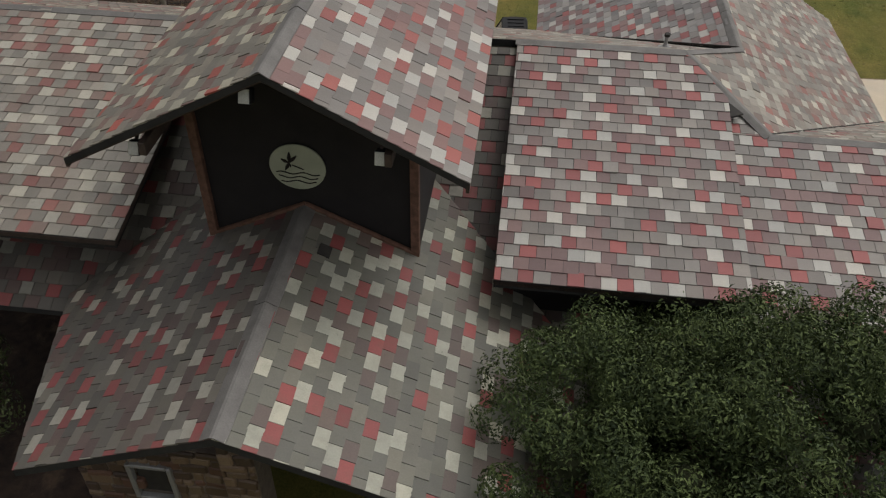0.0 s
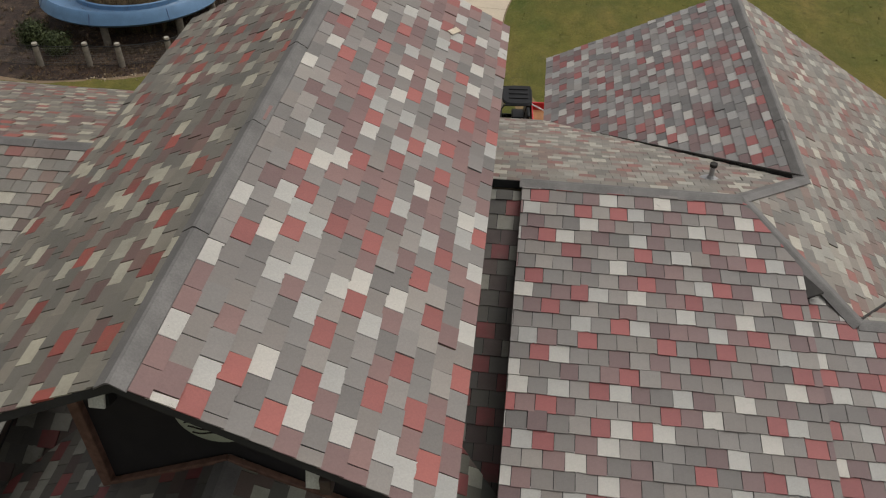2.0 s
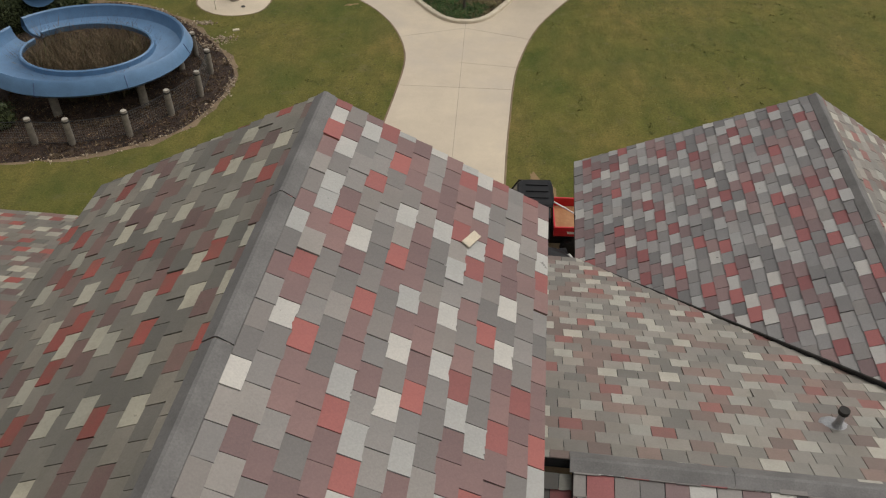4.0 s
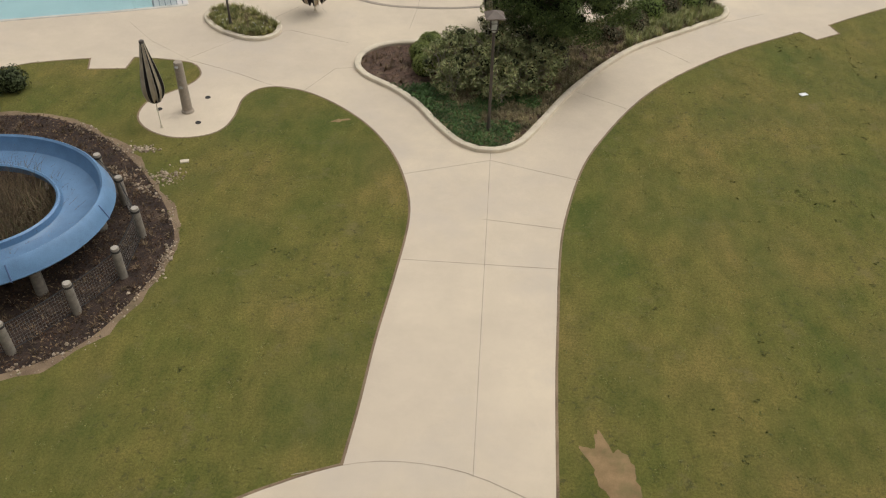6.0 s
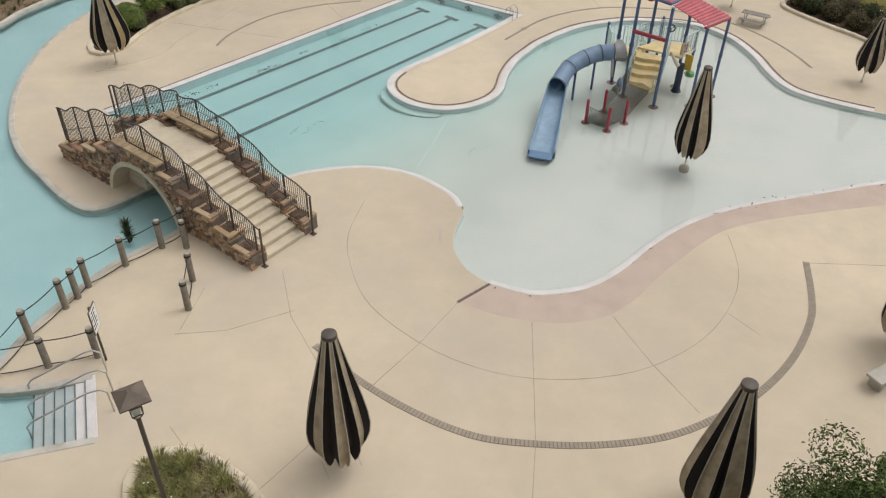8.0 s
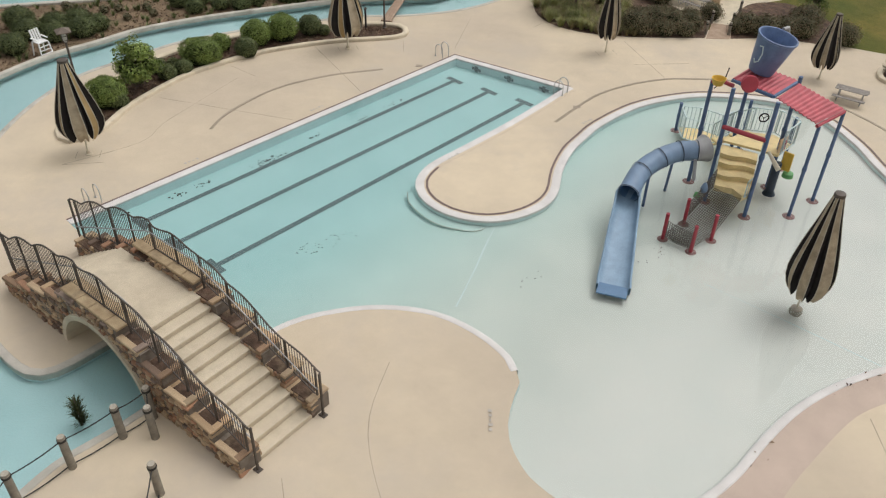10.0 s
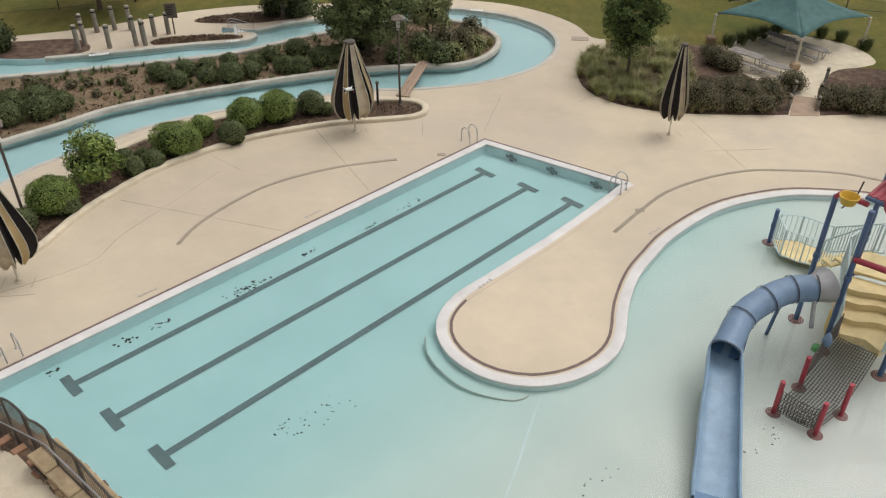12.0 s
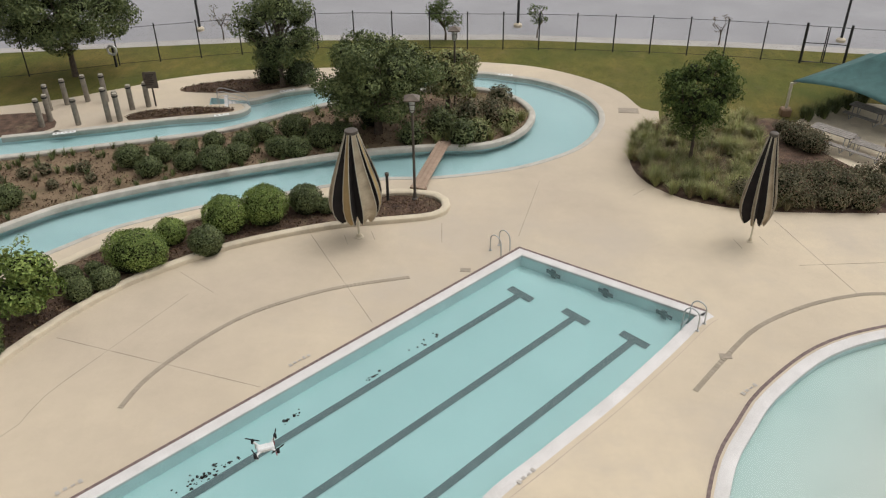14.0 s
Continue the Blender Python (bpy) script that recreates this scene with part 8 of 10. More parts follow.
# ---------------------------------------------------------------- far side: fence, gate, shade sail, picnic tables
FENCE = [(-60, 84.5), (-45, 90.5), (-36, 94.2), (-29.4, 96.6), (-27.6, 97.5), (-25.9, 98.3), (-24.2, 98.95), (-22.45, 99.6), (-20.65, 100.2), (-18.9, 100.8), (-17.2, 101.25), (-15.45, 101.55), (-13.6, 101.65), (-11.8, 101.7), (-10.0, 101.8), (-8.3, 101.9), (-6.6, 102.0),
         (-4.85, 102.0), (-3.1, 101.95), (-1.4, 101.9), (0.3, 101.8), (1.95, 101.65), (3.6, 101.45), (5.28, 101.2)]
GATE = [(5.28, 101.2), (6.2, 101.1), (7.12, 100.95)]
EAST = [(7.12, 100.95), (9, 100.7), (11, 100.4), (13, 100), (15, 99.5), (25, 97), (45, 92)]
fence = thing("chain_link_fence", Matrix(), "black chain link fence with thin posts along the lawn", "fence")
for line in (FENCE, EAST):
    for x, y in line:
        o = part("fence_post", Geo().cyl((x, y, 0), (x, y, 1.78), 0.03, n=8), M_FENCE, fence, "", True)
        part("post_cap", Geo().lathe([(0.0, 1.76), (0.04, 1.77), (0.025, 1.82), (0.0, 1.84)], 8, (x, y, 0)), M_FENCE, o)
    for z in (0.08, 1.72):
        part("fence_rail", Geo().tube([(x, y, z) for x, y in line], 0.011, 5), M_FENCE, fence)
    g = Geo()
    for (x0, y0), (x1, y1) in zip(line, line[1:]):
        d = math.hypot(x1 - x0, y1 - y0)
        if d > 5:
            continue
        k = int(d / 0.13)
        for i in range(-12, k):
            for sgn in (1, -1):
                t0, t1 = i / k, (i + 12.6) / k
                z0, z1 = (0.08, 1.72)
                if t0 < 0:
                    z0, t0 = z0 + (z1 - z0) * (-t0) / (t1 - t0), 0
                if t1 > 1:
                    z1, t1 = z0 + (z1 - z0) * (1 - t0) / (t1 - t0), 1
                if sgn < 0:
                    z0, z1 = 1.8 - z0, 1.8 - z1
                a, b = (x0 + (x1 - x0) * t0, y0 + (y1 - y0) * t0, z0), (x0 + (x1 - x0) * t1, y0 + (y1 - y0) * t1, z1)
                g.add([a, b, (b[0], b[1], b[2] + 0.0025), (a[0], a[1], a[2] + 0.0025)], [(0, 1, 2, 3)])
    tagged(part("chain_link", g, M_FENCE, fence, "thin black chain link mesh"), "", "", "", "stuff")
gate = thing("fence_gate", Matrix(), "closed double-leaf black chain link gate", "gate")
for (x0, y0), (x1, y1) in zip(GATE, GATE[1:]):
    leaf = part("gate_leaf", Geo().tube([(x0 + 0.04, y0, 0.08), (x1 - 0.04, y1, 0.08), (x1 - 0.04, y1, 1.72), (x0 + 0.04, y0, 1.72), (x0 + 0.04, y0, 0.08)], 0.03, 6), M_FENCE, gate)
    part("mid_rail", Geo().tube([(x0 + 0.04, y0, 0.95), (x1 - 0.04, y1, 0.95)], 0.02, 6), M_FENCE, leaf)
for x, y in (GATE[0], GATE[2]):
    part("gate_post", Geo().cyl((x, y, 0), (x, y, 1.85), 0.055, n=10), M_FENCE, gate)

sail = thing("shade_canopy", Matrix(), "dark teal hipped shade canopy on cream steel posts", "canopy")
CORNERS = [(3.2, 95.05), (6.3, 92.2), (10.2, 95.3), (7.2, 98.6)]
PEAK, POST_TOP = Vector((6.62, 95.5, 2.54)), 1.38
for x, y in CORNERS:
    o = part("post", Geo().cyl((x, y, 0), (x, y, POST_TOP), 0.06, n=12), M_CREAMPOST, sail, "cream steel post", True)
    part("stone_base", Geo().box((x, y, 0.16), (0.4, 0.4, 0.34), None, 0.05), M_STONE, o, "small stone pier")
    part("rafter", Geo().tube([(x, y, POST_TOP - 0.05), tuple(PEAK - Vector((0, 0, 0.22)))], 0.04, 8), M_CREAMPOST, sail, "", True)
g = Geo()
k = 14
for q in range(4):
    a, b = Vector((*CORNERS[q], POST_TOP)), Vector((*CORNERS[(q + 1) % 4], POST_TOP))
    base = len(g.v)
    for i in range(k + 1):
        t = i / k
        rim_p = a.lerp(b, t)
        rim_p = rim_p.lerp(PEAK, 0.13 * math.sin(math.pi * t))
        for j in range(8):
            w = j / 7
            p = rim_p.lerp(PEAK, w)
            p.z -= 0.16 * math.sin(math.pi * w) * (0.5 + math.sin(math.pi * t) * 0.5)
            g.v.append(tuple(p + Vector((0, 0, 0.05))))
    g.f += [(base + i * 8 + j, base + (i + 1) * 8 + j, base + (i + 1) * 8 + j + 1, base + i * 8 + j + 1) for i in range(k) for j in range(7)]
g.m = [0] * len(g.f)
o = part("canopy", g, M_TEAL, sail, "dark teal stretched shade cloth", True)
for m_ in (o,):
    sol = m_.modifiers.new("thickness", "SOLIDIFY")
    sol.thickness = 0.012


def picnic_table(m, label, wood=M_WOODTOP):
    root = thing("picnic_table", m, label, "picnic table", "picnic tables")
    for k in range(4):
        part("top_board", Geo().box((0, -0.285 + 0.19 * k, 0.74), (1.9, 0.17, 0.04), None, 0.008), wood, root)
    for s in (-0.72, 0.72):
        for k in (-0.08, 0.08):
            part("bench_board", Geo().box((0, s + k, 0.43), (1.9, 0.15, 0.04), None, 0.008), wood, root)
        part("leg_frame", Geo().tube([(s * 0.95, -0.72, 0.41), (s * 0.95, -0.5, 0.02), (s * 0.95, 0.5, 0.02), (s * 0.95, 0.72, 0.41)], 0.025, 6), M_GALV, root, "bent steel tube frame", True)
        part("leg", Geo().tube([(s * 0.95, -0.32, 0.02), (s * 0.95, -0.26, 0.72), (s * 0.95, 0.26, 0.72), (s * 0.95, 0.32, 0.02)], 0.025, 6), M_GALV, root, "", True)
    return root


GREYTABLE = "weathered grey board picnic table with benches on the concrete pad"
t0 = picnic_table(Matrix.Translation((4.2, 92.4, 0)) @ Matrix.Rotation(radians(-42), 4, "Z") @ Matrix.Scale(0.8, 4), GREYTABLE)
for x, y in ((5.2, 91.5), (6.2, 94.8), (7.3, 93.6)):
    copy_thing(t0, Matrix.Translation((x, y, 0)) @ Matrix.Rotation(radians(-42 if y < 92 else -46), 4, "Z") @ Matrix.Scale(0.8 if y < 92 else 0.9, 4))
t1 = copy_thing(t0, Matrix.Translation((9.75, 81.6, 0)) @ Matrix.Rotation(radians(-30), 4, "Z") @ Matrix.Scale(0.85, 4))
tagged(t1, "grey picnic table with benches on the pool deck")
t2 = copy_thing(t0, Matrix.Translation((9.3, 60.2, 0)) @ Matrix.Rotation(radians(20), 4, "Z") @ Matrix.Scale(0.85, 4))
tagged(t2, "pale picnic table beside a closed parasol")

for x, y in ((5.0, 88.0), (5.55, 89.4), (6.1, 88.0), (6.55, 89.3), (7.3, 91.0)):
    log_post(x, y, 0.62, 0.07, 0.0, "short dark timber rope post beside the brick walk")
cable_fence([(5.0, 88.0), (5.55, 89.4)], (0.45,), "rope rail beside the brick walk", False)
cable_fence([(6.1, 88.0), (6.55, 89.3), (7.3, 91.0)], (0.45,), "rope rail beside the brick walk", False)
o = part("pavement_walk", Geo().prism([(4.92, 87.45), (6.06, 87.5), (6.48, 89.2), (5.58, 89.4)], -0.02, 0.012), M_PATH)
tagged(o, "short brick-coloured walk to the picnic pad", "pavement", "", "structure")

# ramp board over the river, corral posts, life ring, lifeguard chair
ramp = thing("ramp_board", Matrix.Translation((-10.2, 89.25, 0.18)) @ Matrix.Rotation(radians(-8), 4, "Z"), "weathered tan plank ramp laid across the river", "plank")
for k in range(3):
    part("plank", Geo().box((-0.16 + 0.16 * k, 0, 0), (0.15, 3.7, 0.06), None, 0.01), surface("tan_plank", (0.30, 0.21, 0.15), (0.40, 0.29, 0.21), 4, 50, 0.85) if k == 0 else bpy.data.materials["tan_plank"], ramp)
for y in (-1.7, 1.7):
    part("bearer", Geo().box((0, y, -0.09), (0.55, 0.14, 0.14), None, 0.01), bpy.data.materials["tan_plank"], ramp)
for x, y, h in ((-25.95, 91.45, 1.15), (-26.45, 93.0, 1.1), (-26.05, 93.65, 1.1), (-25.35, 94.05, 1.15), (-24.55, 94.1, 1.2), (-24.6, 91.75, 1.1), (-23.5, 92.15, 1.4), (-23.1, 92.25, 1.15), (-23.1, 93.4, 1.05), (-22.55, 93.75, 1.05), (-23.3, 92.6, 1.1), (-25.9, 92.0, 1.1)):
    log_post(x, y, h, 0.11, 0.0, "grey weathered timber post round the river exit")
ring = thing("life_ring", Matrix.Translation((-25.97, 98.1, 0)), "white life ring hung on a dark post on the lawn", "life ring")
part("post", Geo().beam((0, 0, 0), (0, 0, 1.0), 0.09, 0.09, 0.01), M_FENCE, ring)
part("ring", Geo().tube([(0.2 * math.cos(a), -0.08, 0.82 + 0.2 * math.sin(a)) for a in np.linspace(0, 2 * math.pi, 25)], 0.055, 8, caps=False), M_WHITE, ring, "white foam ring", True)
chair = thing("lifeguard_chair", Matrix.Translation((-25.05, 82.3, 0)) @ Matrix.Rotation(radians(60), 4, "Z") @ Matrix.Diagonal((0.78, 0.78, 0.68, 1)), "tall white lifeguard chair on the river bank", "chair")
for x in (-0.3, 0.3):
    for y in (-0.3, 0.3):
        part("leg", Geo().beam((x * 1.2, y * 1.3, 0), (x, y, 0.95), 0.07, 0.07, 0.01), M_WHITE, chair)
for z in (0.25, 0.5, 0.75):
    part("rung", Geo().box((0, -0.36, z), (0.62, 0.05, 0.06), None, 0.01), M_WHITE, chair)
part("seat", Geo().box((0, 0, 0.98), (0.62, 0.62, 0.06), None, 0.015), M_WHITE, chair)
for k in range(4):
    part("back_slat", Geo().box((-0.22 + 0.147 * k, 0.3, 1.35), (0.11, 0.04, 0.72), Matrix.Rotation(-0.2, 3, "X"), 0.01), M_WHITE, chair)
for x in (-0.32, 0.32):
    part("armrest", Geo().box((x, 0, 1.2), (0.09, 0.6, 0.05), None, 0.01), M_WHITE, chair)

# small camera drone hovering over the lap pool
drone = thing("drone", Matrix.Translation((-8.24, 66.87, 9.74)) @ Matrix.Rotation(radians(25), 4, "Z") @ Matrix.Scale(0.5, 4), "small white quadcopter drone hovering above the lap pool", "drone")
part("body", Geo().box((0, 0, 0), (0.2, 0.1, 0.06), None, 0.02), M_WHITE, drone, "white moulded body")
part("camera", Geo().lathe([(0.0, -0.04), (0.025, -0.03), (0.03, 0.0), (0.0, 0.03)], 10, (0.09, 0, -0.04)), M_PLASTIC, drone)
for x in (-0.13, 0.13):
    for y in (-0.12, 0.12):
        arm = part("arm", Geo().beam((x * 0.5, y * 0.4, 0), (x, y, 0.02), 0.025, 0.02, 0.004), M_WHITE, drone)
        part("motor", Geo().cyl((x, y, 0.0), (x, y, 0.05), 0.02, n=10), M_PLASTIC, arm)
        part("propeller", Geo().box((x, y, 0.055), (0.18, 0.014, 0.005), Matrix.Rotation(x * 7 + y * 3, 3, "Z")), M_PLASTIC, arm)
        part("landing_leg", Geo().beam((x * 0.8, y * 0.7, 0), (x * 0.85, y * 0.75, -0.07), 0.012, 0.012), M_REDP if x > 0 else M_WHITE, arm)

# leaf litter and stains on the pool floor, bits on the lawn
r = random.Random(5)
g = Geo()
for cx, cy, n, sx in ((-13.4, 75.15, 46, 0.32), (-15.9, 72.7, 16, 0.22), (-12.0, 77.1, 18, 0.16), (-15.3, 73.4, 14, 0.2), (-11.0, 70.1, 14, 0.35), (-10.2, 70.5, 22, 0.6), (-10.3, 78.8, 8, 0.15), (-9.2, 80.2, 10, 0.3), (-17.3, 71.4, 8, 0.15), (0.3, 70.6, 14, 0.4), (-3.9, 68.9, 8, 0.4)):
    for k in range(n):
        u, w = r.gauss(0, sx), r.gauss(0, sx * 0.3)
        x, y = cx + u * 0.65 - w * 0.76, cy + u * 0.76 + w * 0.65
        s = r.uniform(0.015, 0.055) * (1.1 if sx < 0.35 else 0.7)
        g.add([(x + s * math.cos(a) * r.uniform(0.6, 1), y + s * math.sin(a) * r.uniform(0.6, 1), pool_floor(x, y) + 0.01) for a in np.linspace(0, 5.2, 6)], [tuple(range(6))])
tagged(part("leaf_litter", g, M_DARK), "dark sunken leaf litter on the pool floor", "leaves", "", "stuff")
o = part("paper_scrap", Geo().box((0, 0, 0.02), (0.32, 0.2, 0.03), None, 0.01), M_WHITE)
o.matrix_basis = Matrix.Translation((13.88, 47.88, 0)) @ Matrix.Rotation(0.4, 4, "Z")
tagged(o, "crumpled white paper scrap on the lawn", "litter")
g = Geo()
for k in range(90):
    a = 2 * math.pi * k / 90
    q = 1 + 0.7 * noise.noise((math.cos(a) * 1.7, math.sin(a) * 1.7, 3)) + 0.16 * noise.noise((math.cos(a) * 6, math.sin(a) * 6, 8))
    g.v.append((4.45 + 0.5 * q * math.cos(a) - 0.35 * q * math.sin(a), 29.4 + 1.1 * q * math.sin(a), 0.004))
g.f, g.m = [tuple(range(90))], [0]
tagged(part("ground_patch", g, M_SAND), "bare sandy patch in the lawn edge", "ground", "", "structure")
for pts in ([(-4.65, 44.4), (-4.2, 44.68), (-3.88, 44.64), (-4.25, 44.4)],):
    g = Geo().add([(-4.25 + (x + 4.25) * q, 44.53 + (y - 44.53) * q, 0.004) for x, y in curve(pts, True, 0.05) for q in (0.8 + 0.9 * noise.noise((x * 7, y * 7, 2)),)], [tuple(range(len(curve(pts, True, 0.05))))])
    tagged(part("ground_patch", g, M_SAND), "pale bare patch in the lawn", "ground", "", "structure")


M_MARK = surface("faded_grey_paint", (0.40, 0.36, 0.32), (0.50, 0.46, 0.41), 5, 60, 0.8)
bollard = thing("path_light", Matrix.Translation((9.95, 55.72, 0)), "short black path light standing in the kerbed bed", "path light")
part("stake", Geo().cyl((0, 0, -0.02), (0.02, 0, 0.62), 0.035, n=8), M_UTVBLK, bollard)
part("lamp_head", Geo().box((0.03, 0, 0.76), (0.17, 0.15, 0.32), Matrix.Rotation(0.15, 3, "Y"), 0.03), M_UTVBLK, bollard, "black square lamp head")
# depth marks at the pool edges: small bars
def depth_mark(a, b, label, z=0.016, plate=None):
    a, b = Vector((*a, z)), Vector((*b, z))
    d = b - a
    root = thing("depth_mark", Matrix.Translation(a.lerp(b, 0.5)) @ Matrix.Rotation(math.atan2(d.y, d.x), 4, "Z"), label, "pool marking", "depth marks")
    if plate:
        part("plate", Geo().box((0, 0, -0.004), (d.length + 0.08, 0.2, 0.008)), plate, root, "white tile plate")
    k = max(3, int(d.length / 0.13))
    for i in range(k):
        part("mark_bar", Geo().box((d.length * ((i + 0.5) / k - 0.5), 0.01 * (i % 2), 0.003), (d.length / k * 0.55, 0.11 - 0.03 * (i % 3), 0.004)), M_MARK, root)


for a, b in (((-12.72, 55.44), (-13.03, 56.26)), ((-4.95, 63.5), (-4.92, 62.75)), ((-6.71, 75.28), (-6.33, 75.75)), ((-1.61, 78.46), (-1.16, 78.89)), ((-12.41, 78.4), (-11.97, 78.91)), ((-16.14, 74.03), (-15.7, 74.49))):
    depth_mark(a, b, "faded grey depth letters painted on the deck")
for a, b in (((-25.1, 90.75), (-24.4, 91.05)), ((-19.43, 92.98), (-18.98, 93.22)), ((-17.5, 95.72), (-17.0, 96.0)), ((-8.28, 98.5), (-7.74, 98.5))):
    depth_mark(a, b, "white depth plate set in the river edge", 0.036, M_WHITE)
# ---------------------------------------------------------------- plants
gen = np.random.default_rng(12)
# Near-black colour of added solid fillers that stand for shade behind the leaves.
M_CORE = surface("crown_shade", (0.016, 0.019, 0.009), (0.034, 0.039, 0.019), 6, 40, 0.95, spec=0.1)


def leaf_mesh(name, pos, nrm, size, aspect, material, parent, label, bend=0.25):
    """Many small pointed leaves, each a bent pair of triangles at its place, facing nrm."""
    n = len(pos)
    rnd = gen.normal(size=(n, 3))
    side = np.cross(nrm, rnd)
    side /= np.linalg.norm(side, axis=1, keepdims=True) + 1e-9
    lng = np.cross(side, nrm)
    size = size[:, None]
    base, tip = pos - lng * size, pos + lng * size - nrm * size * bend
    left, right = pos - side * size * aspect + nrm * size * bend, pos + side * size * aspect + nrm * size * bend
    verts = np.stack([base, right, tip, left], 1).reshape(-1, 3)
    me = bpy.data.meshes.new(name)
    me.vertices.add(4 * n)
    me.vertices.foreach_set("co", verts.ravel())
    tris = (np.arange(n)[:, None] * 4 + np.array([0, 1, 2, 0, 2, 3])).ravel()
    me.loops.add(6 * n)
    me.loops.foreach_set("vertex_index", tris)
    me.polygons.add(2 * n)
    me.polygons.foreach_set("loop_start", np.arange(2 * n) * 3)
    me.materials.append(material)
    me.update(calc_edges=True)
    ob = new(name, me)
    ob.parent = parent
    return tagged(ob, label) if label else ob


def unit(n):
    v = gen.normal(size=(n, 3))
    return v / np.linalg.norm(v, axis=1, keepdims=True)


def crown_points(blobs, per, rough=0.3):
    """Points and outward directions over lumpy clumps; blobs are (x, y, z, rx, ry, rz)."""
    P, N = [], []
    for x, y, z, rx, ry, rz in blobs:
        k = max(20, int(per * (rx * ry + ry * rz + rx * rz) / 3))
        d = unit(k)
        depth = 1 - np.abs(gen.normal(0, rough * 0.7, size=(k, 1))) + (gen.uniform(0, 1, size=(k, 1)) > 0.93) * gen.uniform(0, 0.22, size=(k, 1))
        P.append(np.array([x, y, z]) + d * np.array([rx, ry, rz]) * depth)
        out = d / np.array([rx, ry, rz])
        N.append(out / np.linalg.norm(out, axis=1, keepdims=True) + gen.normal(0, 0.33, size=(k, 3)))
    P, N = np.concatenate(P), np.concatenate(N)
    return P, N / np.linalg.norm(N, axis=1, keepdims=True)


def clumps(radii, count, size, lift, squash=1.0, seed=1):
    """Clumps scattered over an ellipsoid crown, larger within, smaller and uneven at its rim."""
    r = random.Random(seed)
    out = []
    for k in range(count):
        d = Vector((r.gauss(0, 1), r.gauss(0, 1), r.gauss(0, 1) * squash)).normalized()
        f = r.uniform(0.25, 1.0) ** 0.45 * r.choice((1.0, 1.0, 1.0, 1.05))
        s = size * r.uniform(0.6, 1.25) * (1.15 - 0.4 * f)
        out.append((d.x * radii[0] * f, d.y * radii[1] * f, lift + d.z * radii[2] * f, s, s * r.uniform(0.8, 1.2), s * r.uniform(0.55, 0.85)))
    return out


def tree(x, y, radii, lift, count, clump, per, leaf, aspect, mat, label, trunk_r=0.14, seed=1, name="tree", bark=M_BARK):
    root = thing(name, Matrix.Translation((x, y, 0)), label, "tree")
    r = random.Random(seed)
    blobs = clumps(radii, count, clump, lift, 1.0, seed)
    g = Geo()
    fork = Vector((r.uniform(-0.1, 0.1), r.uniform(-0.1, 0.1), max(0.4, lift - radii[2] * 0.75)))
    g.tube([(0, 0, -0.05), (0.02, 0.01, fork.z * 0.5), tuple(fork)], trunk_r, 9, radii=[trunk_r * 1.25, trunk_r, trunk_r * 0.85])
    part("trunk", g, bark, root, "brown tapered trunk", True)
    g = Geo()
    for b in sorted(blobs, key=lambda q: -q[3])[: min(count, 26)]:
        e = Vector(b[:3])
        mid = fork.lerp(e, 0.5) + Vector((r.uniform(-0.2, 0.2), r.uniform(-0.2, 0.2), 0.12 * radii[2]))
        g.tube([tuple(fork - Vector((0, 0, 0.1))), tuple(mid), tuple(e)], 0.05, 6, radii=[trunk_r * 0.55, trunk_r * 0.3, 0.012])
    tagged(part("branch_work", g, bark, root, "forking limbs", True), "", "", "", "stuff")
    # Added dark blobs fill the inner crown in place of its shade.
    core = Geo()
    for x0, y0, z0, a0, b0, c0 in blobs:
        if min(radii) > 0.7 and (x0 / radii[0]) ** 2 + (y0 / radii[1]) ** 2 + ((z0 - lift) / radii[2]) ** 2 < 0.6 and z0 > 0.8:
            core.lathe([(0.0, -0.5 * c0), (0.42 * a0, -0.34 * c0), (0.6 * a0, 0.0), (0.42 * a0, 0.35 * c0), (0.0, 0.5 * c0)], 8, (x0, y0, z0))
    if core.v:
        tagged(part("inner_growth", core, M_CORE, root, "solid dark filler for the shade within the crown", True), "", "", "", "stuff")
    P, N = crown_points(blobs, per)
    keep = P[:, 2] > 0.1
    P, N = P[keep], N[keep]
    tagged(leaf_mesh("crown", P, N, gen.uniform(leaf * 0.6, leaf * 1.3, len(P)), aspect, mat, root, "crown of many small leaves"), "", "", "", "stuff")
    return root


